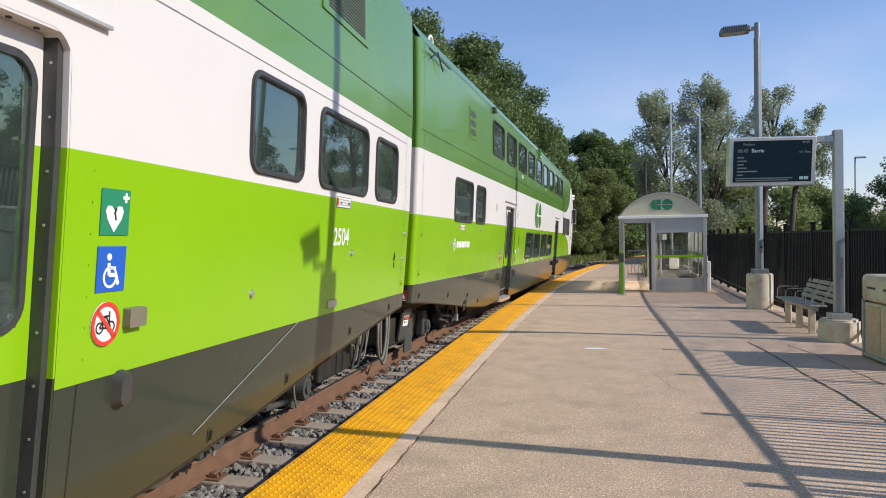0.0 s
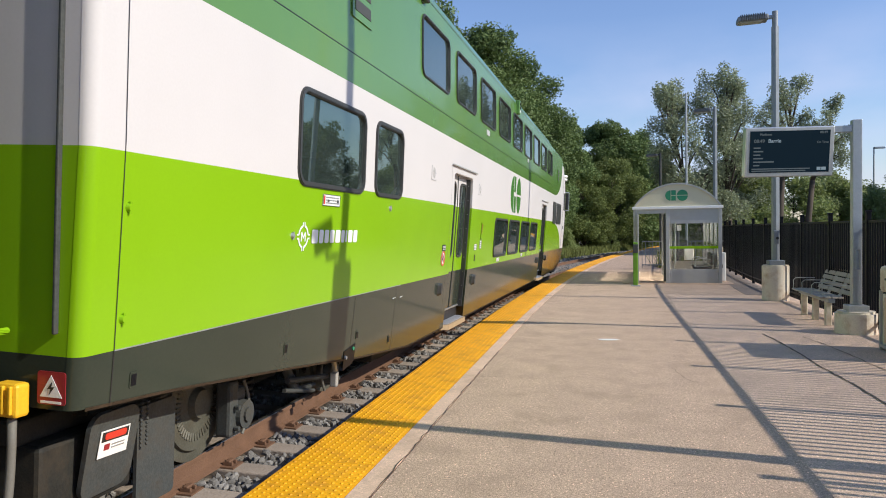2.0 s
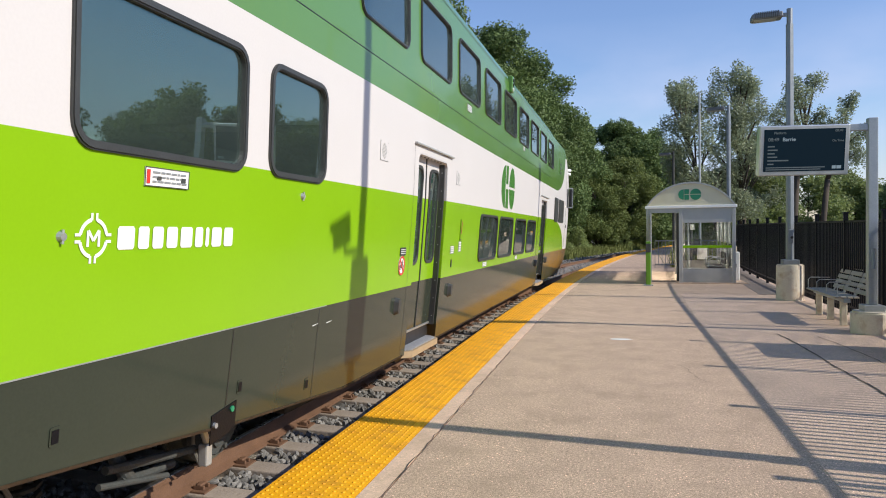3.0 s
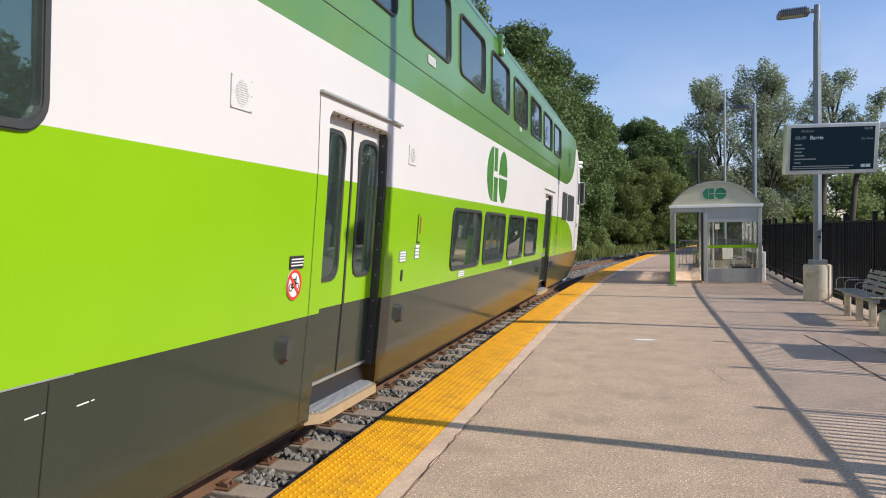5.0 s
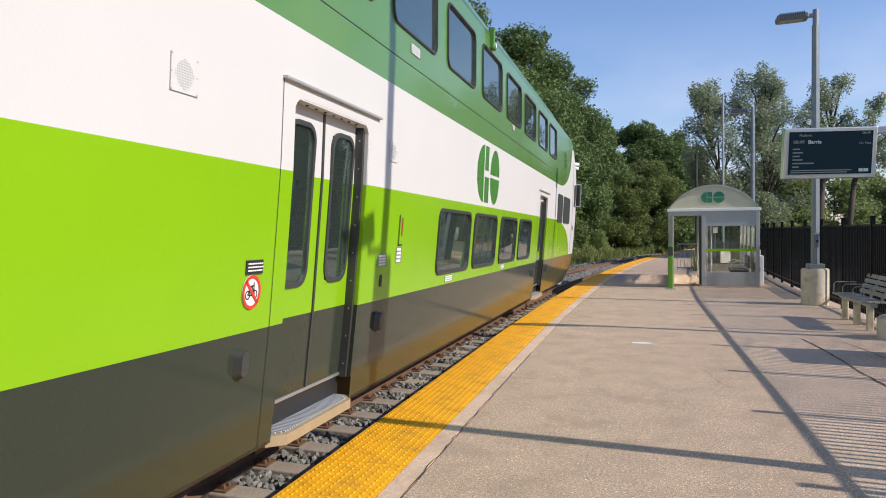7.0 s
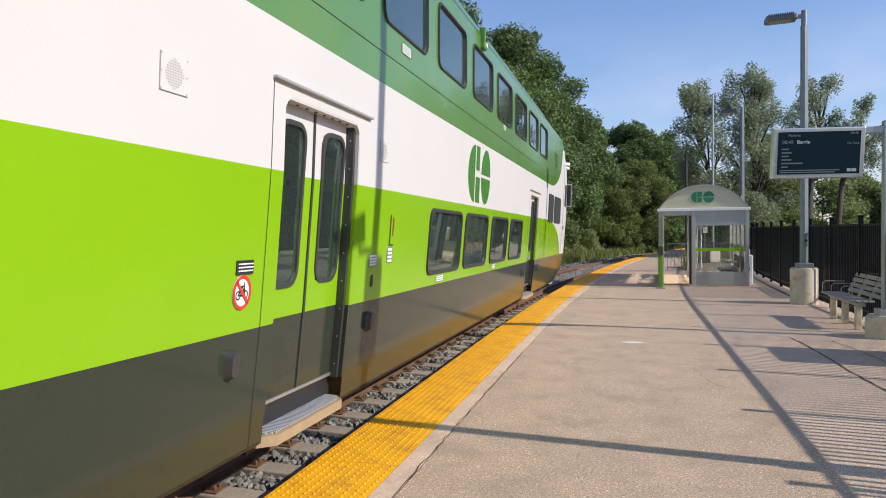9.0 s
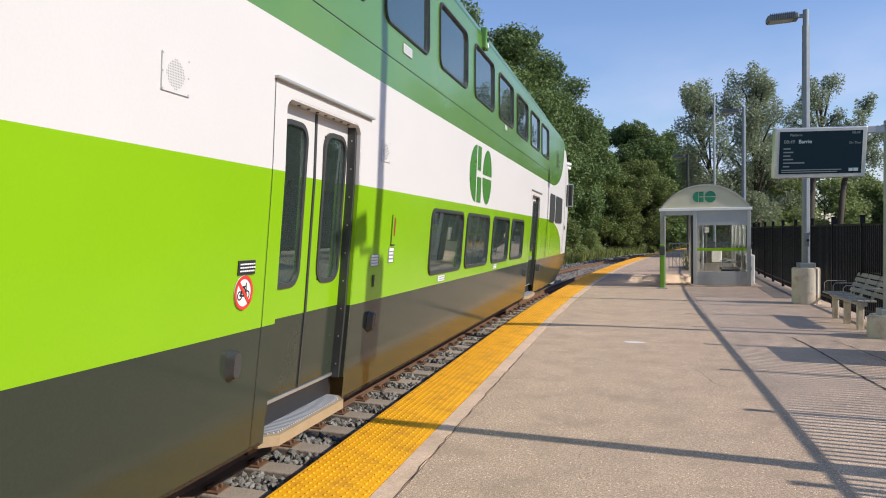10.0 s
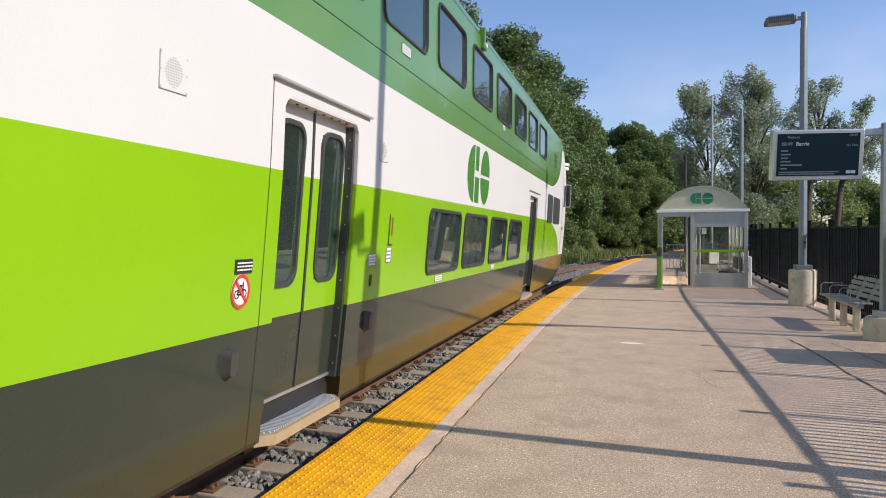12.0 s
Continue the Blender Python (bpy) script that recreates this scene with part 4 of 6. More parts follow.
# ------------------------------------------------------------------ lamps and posts
def platform_lamp(m, height=6.2, pedestal=0.86, head=0.62, arm=0.12, label="grey platform lamp on tall concrete pedestal", steel=None):
    steel = steel or M_POLE
    o = tagged(new("platform_lamp"), label, "lamp", group="platform lamps")
    o.matrix_basis = m
    bm = bmesh.new()
    rod(bm, (0, 0, -0.02), (0, 0, pedestal), 0.275, n=56)
    bmesh.ops.bevel(bm, geom=[e for e in bm.edges if e.calc_face_angle(0) > 1.2 and e.verts[0].co.z > 0.1], offset=0.02, segments=2, affect="EDGES")
    part("pedestal", bm, M_PEDCON, o, "stained round concrete pedestal", smooth=False)
    part("base_plate", bx(-0.16, 0.16, -0.16, 0.16, pedestal, pedestal + 0.10, 0.01), steel, o)
    bm = bmesh.new()
    rod(bm, (0, 0, pedestal + 0.1), (0, 0, height - 0.3), 0.085, 0.075, n=8)
    part("pole", bm, steel, o)
    part("collar", rods(((0, 0, height - 0.32), (0, 0, height + 0.03), 0.06), n=16), steel, o)
    part("hand_hole", bx(-0.05, 0.05, -0.10, -0.07, pedestal + 0.45, pedestal + 0.75, 0.012), steel, o)
    part("cable_clamp", rods(((0.02, -0.12, pedestal + 0.58), (0.02, -0.05, pedestal + 0.58), 0.03), n=10), M_SIGNK, o)
    part("arm", bx(-arm - 0.06, 0, -0.03, 0.03, height - 0.13, height - 0.05, 0.01), steel, o)
    tilt = Matrix.Translation((-arm - 0.03, 0, height - 0.09)) @ pose(0, 0, 0, 0, -2, 0)
    hd = part("lamp_head", bx(-head, 0, -0.17, 0.17, -0.075, 0.05, 0.03, tilt), M_HEAD, o, "flat grey lamp head")
    bm = bmesh.new()
    for k in range(14):
        box(bm, -head + 0.06 + k * 0.036, -head + 0.072 + k * 0.036, -0.176, 0.176, -0.06, 0.075, 0, tilt)
    part("cooling_fin", bm, M_STEELG, hd)
    part("lens", bx(-head + 0.05, -0.12, -0.13, 0.13, -0.085, -0.072, 0, tilt), M_FRAMEG, hd, "grey lens")
    return o


platform_lamp(place_at(17.1, 5.65), pedestal=0.77)
platform_lamp(place_at(30.0, 5.48))
platform_lamp(place_at(44.0, 2.95), height=5.9, pedestal=0.12, label="dark platform lamp beyond the shelter", steel=M_STEELG)
# lamp with camera and cabinet whose shadow falls across the platform
near = platform_lamp(place_at(4.96, 5.75), height=7.7, label="tall platform lamp with camera and cabinet")
part("cabinet", bx(-0.10, 0.10, -0.17, 0.21, 4.17, 4.92, 0.02), M_GALV, near, "grey equipment cabinet")
part("camera_arm", rods(((0, 0, 5.02), (0, -0.34, 5.02), 0.022), ((0, -0.34, 5.0), (0, -0.36, 5.12), 0.022), n=10), M_GALV, near)
aimed = pose(0, -0.42, 5.17, 14, 0, 0)
bm = bx(-0.05, 0.05, -0.19, 0.17, -0.075, 0.075, 0.015, aimed)
for v in bm.verts:
    if (aimed.inverted() @ v.co).y > 0.1:
        v.co = aimed @ Vector(((aimed.inverted() @ v.co).x, (aimed.inverted() @ v.co).y, (aimed.inverted() @ v.co).z * 1.35))
cm = part("camera_housing", bm, M_GALV, near, "grey camera housing")
part("hood", bx(-0.055, 0.055, -0.24, 0.15, 0.076, 0.088, 0.004, aimed), M_GALV, cm)
bm = bmesh.new()
rod(bm, (0, 0, 0), (0, 0, 7.3), 0.055, 0.04, n=10)
slim = tagged(new("slim_pole"), "slim grey pole beside the shelter", "pole")
slim.matrix_basis = pose(3.35, 32.5, 0)
part("shaft", bm, M_GALV, slim)
part("foot_plate", bx(-0.15, 0.15, -0.15, 0.15, 0, 0.03, 0.005), M_GALV, slim)


def info_sign(m):
    """Post with a side arm that carries a departure display."""
    o = tagged(new("departure_sign"), "galvanised post with hanging departure display", "sign")
    o.matrix_basis = m
    bm = bmesh.new()
    rod(bm, (0, 0, -0.02), (0, 0, 0.33), 0.285, n=56)
    bmesh.ops.bevel(bm, geom=[e for e in bm.edges if e.calc_face_angle(0) > 1.2 and e.verts[0].co.z > 0.1], offset=0.03, segments=2, affect="EDGES")
    part("pedestal", bm, M_PEDCON, o, "low round concrete pedestal")
    part("base_plate", bx(-0.14, 0.14, -0.14, 0.14, 0.33, 0.42, 0.01), M_GALV, o)
    part("post", bx(-0.065, 0.065, -0.065, 0.065, 0.42, 3.16, 0.010), M_GALV, o)
    part("hand_hole", bx(-0.03, 0.03, -0.072, -0.064, 0.95, 1.25, 0.02), M_GALV, o)
    part("arm", bx(-0.5, -0.06, -0.045, 0.045, 2.98, 3.08, 0.01), M_GALV, o)
    tilt = Matrix.Translation((-0.95, -0.05, 2.72)) @ pose(0, 0, 0, 7, 0, 8)
    bm = bx(-0.64, 0.64, -0.07, 0.07, -0.37, 0.37, 0.015, tilt)
    cs = part("display_case", bm, M_ALU, o, "silver display case")
    part("screen", bx(-0.575, 0.575, -0.076, -0.068, -0.305, 0.315, 0, tilt), glow("dark display", (0.004, 0.011, 0.018), 0.6), cs, "dark blue lit departure screen")
    txt = glow("display text", (0.22, 0.28, 0.32), 0.36)
    dim = glow("dim display text", (0.09, 0.11, 0.12), 0.4)
    for s, x, z, size, mt in (("Barrie", -0.22, 0.165, 0.075, txt), ("08:49", -0.44, 0.165, 0.07, dim), ("Platform", -0.35, 0.262, 0.05, dim), ("On Time", 0.47, 0.135, 0.045, dim), ("08:49", 0.48, 0.28, 0.05, dim)):
        lettering("writing", s, cs, tilt @ pose(x, -0.079, z, 90, 0, 0), size, mt)
    bm = bmesh.new()
    for k, w in enumerate((0.10, 0.14, 0.10, 0.14, 0.30, 0.09)):
        box(bm, -0.52, -0.52 + w, -0.08, -0.077, 0.055 - k * 0.052, 0.075 - k * 0.052, 0, tilt)
    box(bm, -0.54, 0.30, -0.08, -0.077, -0.255, -0.24, 0, tilt)
    box(bm, -0.54, 0.24, -0.08, -0.077, -0.285, -0.27, 0, tilt)
    part("writing_line", bm, dim, cs)
    part("badge", bx(0.40, 0.455, -0.08, -0.077, -0.275, -0.23, 0, tilt), txt, cs)
    part("badge", bx(0.465, 0.53, -0.08, -0.077, -0.275, -0.23, 0, tilt), txt, cs)
    return o


info_sign(place_at(11.9, 5.78))


M_SLAT = mat("weathered slats", (0.40, 0.36, 0.30), rough=0.7, var=0.2)


def bench(m):
    o = tagged(new("platform_bench"), "grey slatted platform bench on white posts", "bench")
    o.matrix_basis = m
    L = 1.9
    for y in (0.2, 0.95, 1.7):
        part("leg", bx(-0.05, 0.05, y - 0.04, y + 0.04, 0.0, 0.40, 0.015), M_PEDCON, o)
    part("seat_beam", bx(-0.05, 0.05, 0.0, L, 0.38, 0.44, 0.008), M_GALV, o)
    for k in range(3):
        y0, y1 = 0.02 + k * 0.635, 0.61 + k * 0.635
        for i in range(4):
            x = -0.17 + i * 0.092
            part("seat_slat", bx(x, x + 0.075, y0, y1, 0.445, 0.475, 0.006), M_SLAT, o)
        bk = Matrix.Translation((0.27, 0, 0.47)) @ pose(0, 0, 0, 0, 24, 0)
        for i in range(5):
            part("back_slat", bx(-0.015, 0.015, y0, y1, 0.02 + i * 0.095, 0.09 + i * 0.095, 0.006, bk), M_SLAT, o)
        for y in (y0, y1 - 0.03):
            part("back_frame", bx(0.015, 0.035, y, y + 0.03, -0.03, 0.52, 0.004, bk), M_GALV, o)
    for y in (0.0, 0.62, 1.26, 1.88):
        bm = bmesh.new()
        tube(bm, [(-0.14, y, 0.47), (-0.14, y, 0.62), (-0.10, y, 0.66), (0.22, y, 0.66)], 0.007)
        part("armrest", bm, M_FRAMEG, o)
    return o


bench(place_at(12.55, 5.62))


def bins(m):
    """Cream recycling station with lidded chambers in a frame."""
    o = tagged(new("recycling_bin"), "cream and grey platform recycling bin", "bin")
    o.matrix_basis = m
    part("body", bx(-0.22, 0.30, -1.1, 0, 0.06, 0.72, 0.02), M_PEDCON, o)
    part("hood", bx(-0.25, 0.33, -1.13, 0.03, 0.74, 1.08, 0.05), M_PEDCON, o, "cream hood")
    for y in (-1.11, -0.02):
        for x in (-0.25, 0.30):
            part("frame_post", bx(x, x + 0.04, y, y + 0.04, 0.0, 0.76, 0.005), M_FRAMEG, o)
    part("base_rail", bx(-0.25, 0.34, -1.11, 0.02, 0.03, 0.07, 0.005), M_FRAMEG, o)
    for y in (-0.85, -0.32):
        part("opening", bx(-0.256, -0.24, y - 0.14, y + 0.14, 0.90, 0.93, 0.006), M_STEELG, o, "narrow bin slot")
        part("door_panel", bx(-0.235, -0.215, y - 0.22, y + 0.22, 0.10, 0.68, 0.01), M_CURB, o)
    part("notice", bx(-0.15, 0.12, 0.03, 0.036, 0.84, 0.96), M_CURB, o, "faded notice")
    return o


bins(place_at(10.35, 5.85))


# ------------------------------------------------------------------ shelter
def shelter(m):
    o = tagged(new("shelter"), "grey glass platform shelter with arched cream roof end", "shelter")
    o.matrix_basis = m
    W, L, E, P = 1.16, 5.4, 2.16, 0.10
    for y in (0, L):
        for x in (-W, -W + 0.9 if y == 0 else 0.0, W):
            part("post", bx(x - P / 2, x + P / 2, y - P / 2, y + P / 2, 0, E, 0.008), M_FRAMEG, o)
    for k in range(1, 4):
        for x in (-W, W):
            part("post", bx(x - P / 2, x + P / 2, L * k / 4 - P / 2, L * k / 4 + P / 2, 0, E, 0.008), M_FRAMEG, o)
    for y in (0, L):
        part("eave_beam", bx(-W - 0.08, W + 0.08, y - 0.08, y + 0.08, E - 0.02, E + 0.06, 0.01), M_SIGNW, o, "white eave beam")
    for x in (-W, W):
        part("eave_beam", bx(x - 0.06, x + 0.06, 0.08, L - 0.08, E - 0.02, E + 0.06, 0.01), M_SIGNW, o)
    # arched ends and roof
    R_ = (W ** 2 + 0.62 ** 2) / (2 * 0.62)
    cz = E + 0.06 + 0.62 - R_
    a1 = math.asin(W / R_)
    arc = [(R_ * math.sin(a1 * (1 - 2 * k / 20)), cz + R_ * math.cos(a1 * (1 - 2 * k / 20))) for k in range(21)]
    for y in (-0.03, L):
        bm = bmesh.new()
        plate(bm, arc, lambda a, b, k: Vector((a, y + k, b)), 0.03)
        bmesh.ops.recalc_face_normals(bm, faces=bm.faces)
        part("gable", bm, mat("cream gable panel", (0.62, 0.58, 0.42), rough=0.5, var=0.05), o, "cream arched end panel")
        bm = bmesh.new()
        out = [(x * 1.035, E + 0.06 + (z - E - 0.06) * 1.07 + 0.005) for x, z in arc]
        for (xa, za), (xb, zb), (xc, zc), (xd, zd) in zip(arc[:-1], arc[1:], out[1:], out[:-1]):
            q0 = [bm.verts.new((x, y - 0.04, z)) for x, z in ((xa, za), (xb, zb), (xc, zc), (xd, zd))]
            q1 = [bm.verts.new((x, y + 0.06, z)) for x, z in ((xa, za), (xb, zb), (xc, zc), (xd, zd))]
            bm.faces.new(q0), bm.faces.new(q1[::-1])
            for i in range(4):
                bm.faces.new((q0[i], q0[(i + 1) % 4], q1[(i + 1) % 4], q1[i]))
        bmesh.ops.recalc_face_normals(bm, faces=bm.faces)
        part("gable_trim", bm, M_FRAMEG, o)
    bm = bmesh.new()
    out = [(x * 1.03, E + 0.06 + (z - E - 0.06) * 1.06) for x, z in arc]
    a = [bm.verts.new((x, 0.06, z)) for x, z in out]
    b = [bm.verts.new((x, L - 0.04, z)) for x, z in out]
    for i in range(20):
        bm.faces.new((a[i], a[i + 1], b[i + 1], b[i]))
    bmesh.ops.solidify(bm, geom=bm.faces[:], thickness=0.02)
    part("roof", bm, mat("milky roof sheet", (0.55, 0.56, 0.52), rough=0.4, transl=0.35), o, "milky curved roof sheet")
    # logo: two half-round shapes
    k_ = 0.74
    logo = [[(-0.235 + a, b) for a, b in circle(0.20, 20, 90, 270)], rect(0.17, 0.185, -0.125, -0.1075), rect(0.17, 0.185, -0.125, 0.1075),
            [(0.20 + a, 0.015 + b) for a, b in circle(0.20, 20, 0, 180)], [(0.20 + a, -0.015 + b) for a, b in circle(0.20, 20, 180, 360)]]
    logo = [[(a * k_, 2.53 + b * k_) for a, b in q] for q in logo]
    bm = bmesh.new()
    for q in logo:
        plate(bm, q, lambda a, b, k: Vector((a, -0.036 - k, b)), 0.004)
    bmesh.ops.recalc_face_normals(bm, faces=bm.faces)
    part("emblem", bm, M_SIGNG, o, "green emblem of round shapes")
    # front glazing beside the doorway
    xa, xb = -W + 0.95, W - 0.05
    part("kick_panel", bx(xa, xb, -0.02, 0.02, 0.02, 0.42, 0.004), M_FRAMEG, o)
    part("mid_rail", bx(xa, xb, -0.025, 0.025, 1.0, 1.075, 0.004), M_LIME, o, "lime green rail")
    part("head_lamp", bx(-W + 0.12, -W + 0.5, 0.10, 0.22, 2.05, 2.10, 0.01), M_SIGNW, o, "white lamp housing over the doorway")
    part("top_rail", bx(xa, xb, -0.03, 0.03, 1.72, 1.80, 0.004), M_FRAMEG, o)
    part("head_panel", bx(xa, xb, -0.02, 0.02, 1.80, E - 0.02), M_FRAMEG, o)
    for za, zb in ((0.42, 1.0), (1.075, 1.72)):
        g = part("pane", bx(xa, xb, -0.005, 0.005, za, zb), M_CLEAR, o, "clear glass pane")
        g.visible_shadow = False
    part("door_head", bx(-W + 0.05, -W + 0.86, -0.03, 0.03, 2.02, E - 0.02, 0.004), M_FRAMEG, o)
    part("door_panel", bx(-W + 0.06, -W + 0.10, -0.6, -0.02, 0.05, 2.0, 0.004), M_FRAMEG, o)
    for k in range(4):
        ya, yb = L * k / 4 + 0.05, L * (k + 1) / 4 - 0.05
        for x in (-W, W):
            part("kick_panel", bx(x - 0.02, x + 0.02, ya, yb, 0.02, 0.42), M_FRAMEG, o)
            part("mid_rail", bx(x - 0.02, x + 0.02, ya, yb, 0.99, 1.09), M_LIME, o)
            for za, zb in ((0.42, 0.99), (1.09, E - 0.05)):
                g = part("pane", bx(x - 0.005, x + 0.005, ya, yb, za, zb), M_CLEAR, o)
                g.visible_shadow = False
    part("kick_panel", bx(0.05, W - 0.05, L - 0.02, L + 0.02, 0.02, 0.42), M_FRAMEG, o)
    g = part("pane", bx(0.05, W - 0.05, L - 0.005, L + 0.005, 0.42, E - 0.05), M_CLEAR, o)
    g.visible_shadow = False
    for x, w, z in ((-0.05, 0.12, 1.45), (0.30, 0.15, 1.50)):
        part("notice", bx(x - w / 2, x + w / 2, L - 0.03, L - 0.01, z, z + 0.2), M_SIGNW, o)
    part("heater", bx(0.46, 0.78, L - 0.30, L - 0.02, 0.46, 0.92, 0.02), M_SIGNW, o, "white heater box")
    part("inner_post", rods(((0.05, 2.6, 0), (0.05, 2.6, E), 0.03), n=10), M_GALV, o)
    part("door_frame", bx(-W + 0.8, -W + 0.86, 0.03, 0.75, 0.05, 2.0, 0.004), M_STEELG, o)
    part("door_frame", bx(-W + 0.82, -W + 0.92, L - 1.6, L - 1.5, 0.0, 2.1, 0.004), M_FRAMEG, o)
    bm = bmesh.new()
    plate(bm, [(-W - 0.35, -0.25), (W + 0.35, -0.25), (W + 0.12, L + 0.2), (-W - 0.12, L + 0.2)], lambda a, b, k: Vector((a, b, -0.003 + k)), 0.018)
    bmesh.ops.recalc_face_normals(bm, faces=bm.faces)
    part("slab", bm, M_CONC, o, "pale concrete slab")
    return o


def inner_bench(m):
    o = tagged(new("shelter_bench"), "black metal bench inside the shelter", "bench")
    o.matrix_basis = m
    part("seat", bx(-0.25, 0.25, 0, 1.4, 0.40, 0.45, 0.02), M_SIGNK, o)
    part("backrest", bx(0.22, 0.27, 0, 1.4, 0.5, 0.85, 0.02), M_SIGNK, o)
    for y in (0.1, 1.3):
        part("leg", bx(-0.2, 0.2, y - 0.03, y + 0.03, 0.014, 0.40, 0.01), M_SIGNK, o)
        bm = bmesh.new()
        tube(bm, [(-0.22, y, 0.45), (-0.22, y, 0.64), (-0.1, y, 0.70), (0.2, y, 0.66)], 0.018)
        part("armrest", bm, M_GALV, o)


inner_bench(place_at(22.6, 4.62))
shelter(place_at(22.0, 3.87))


# ------------------------------------------------------------------ trees
def leaf_cloud(name, seed, blobs, n, size, material, parent, droop=0.0):
    """Crown of single leaves scattered through uneven clumps."""
    rng = np.random.default_rng(seed)
    vol = np.array([b[3] ** 2.2 for b in blobs])
    pick = rng.choice(len(blobs), n, p=vol / vol.sum())
    bl = np.array(blobs)
    d = rng.normal(size=(n, 3))
    d /= np.linalg.norm(d, axis=1)[:, None]
    r = rng.uniform(0.25, 1.0, n) ** 0.45
    wob = 1 + 0.25 * np.sin(d[:, 0] * 5 + pick) * np.cos(d[:, 2] * 4 + pick * 2)
    c = bl[pick, :3] + d * (bl[pick, 3] * r * wob)[:, None] * np.array([1, 1, 0.85])
    c[:, 2] -= droop * rng.uniform(0, 1, n) ** 2
    a = rng.normal(size=(n, 3))
    a[:, 2] *= 0.6
    a /= np.linalg.norm(a, axis=1)[:, None]
    b = np.cross(a, d + 0.6 * rng.normal(size=(n, 3)))
    b /= np.linalg.norm(b, axis=1)[:, None] + 1e-9
    s = size * rng.uniform(0.6, 1.3, n)[:, None]
    v = np.stack([c - a * s, c + a * s * 0.6 - b * s * 0.55, c + a * s * 0.4 + b * s * 0.6], 1).reshape(-1, 3)
    f = np.arange(3 * n).reshape(n, 3)
    me = bpy.data.meshes.new(name)
    me.from_pydata(v.tolist(), [], f.tolist())
    me.materials.append(material)
    ob = new(name, me)
    ob.parent = parent
    return ob


def tree(seed, height, spread, leaves, size, m, label, category="tree", group="", material=None, bare=0.25, droop=0.0, lobes=26, density=1.0, lean=(0.0, 0.0)):
    rng = random.Random(seed)
    o = tagged(new("tree"), label, category, group)
    o.matrix_basis = m
    bm = bmesh.new()
    th = height * bare
    top = Vector((rng.uniform(-0.3, 0.3), rng.uniform(-0.3, 0.3), height * 0.82))
    r0 = 0.020 * height
    top += Vector((lean[0], lean[1], 0))
    mid = Vector((top.x * 0.3, top.y * 0.3, th))
    rod(bm, (0, 0, -0.3), mid, r0, r0 * 0.75, n=9)
    rod(bm, mid, top, r0 * 0.72, r0 * 0.15, n=7)
    blobs = []
    for k in range(lobes):
        a = rng.uniform(0, 6.283)
        h = rng.uniform(0.0, 1.0)
        reach = spread * (0.35 + 0.65 * math.sin(math.pi * min(1, 0.18 + 0.80 * h))) * rng.uniform(0.45, 1.0)
        f = 0.3 + 0.7 * h
        p = Vector((reach * math.cos(a) + lean[0] * f, reach * math.sin(a) + lean[1] * f, th + (height - th) * (0.05 + 0.88 * h)))
        s = mid.lerp(top, max(0, h - 0.2))
        bend = s.lerp(p, 0.5) + Vector((0, 0, 0.06 * height * rng.uniform(0.2, 1)))
        rod(bm, s, bend, r0 * 0.30, r0 * 0.18, n=6)
        rod(bm, bend, p, r0 * 0.18, r0 * 0.05, n=5)
        blobs.append((p.x, p.y, p.z, spread * rng.uniform(0.22, 0.40) * density))
        for _ in range(2):
            q = p + Vector((rng.uniform(-1, 1), rng.uniform(-1, 1), rng.uniform(-0.6, 0.8))) * spread * 0.28
            rod(bm, bend.lerp(p, 0.5), q, r0 * 0.09, r0 * 0.03, n=4)
            blobs.append((q.x, q.y, q.z, spread * rng.uniform(0.12, 0.24) * density))
    blobs.append((top.x, top.y, height * 0.93, spread * 0.22))
    part("trunk", bm, M_BARK, o, "rough brown bark", smooth=True)
    leaf_cloud("crown", seed, blobs, leaves, size, material or M_LEAF, o, droop)
    return o



# ------------------------------------------------------------------ ties, clips, ballast stones, tactile tiles
tie_mesh = clip_mesh = None
for k in range(-30, 150):
    s = 5.49 + 0.63 * k
    if s < S0 + 1 or s > 100:
        continue
    m = on_track(s, TRACK_OFF, RAIL_Z - 0.175, ry=LEAN, rz=random.uniform(-1.2, 1.2))
    if tie_mesh is None:
        bm = bx(-1.30, 1.52, -0.115, 0.115, -0.18, 0, 0.012)
        ob = part("tie", bm, M_TIE, track)
        ob.matrix_basis, tie_mesh = m, ob.data
        bm = bmesh.new()
        for sx in (-1, 1):
            c = sx * 0.7525
            box(bm, c - 0.19, c + 0.19, -0.09, 0.09, 0.001, 0.014)
            for dx in (-0.115, 0.115):
                box(bm, c + dx - 0.045, c + dx + 0.045, -0.05, -0.025, 0.012, 0.045, 0.006)
                box(bm, c + dx - 0.045, c + dx + 0.045, 0.02, 0.045, 0.012, 0.045, 0.006)
                box(bm, c + dx - 0.02, c + dx + 0.02, -0.05, 0.045, 0.03, 0.055, 0.008)
        ob = part("rail_clip", bm, M_RUST, track, "rusty rail clips and plates")
        ob.matrix_basis, clip_mesh = m, ob.data
    else:
        share("tie", tie_mesh, track, m)
        if s < 40:
            share("rail_clip", clip_mesh, track, m)


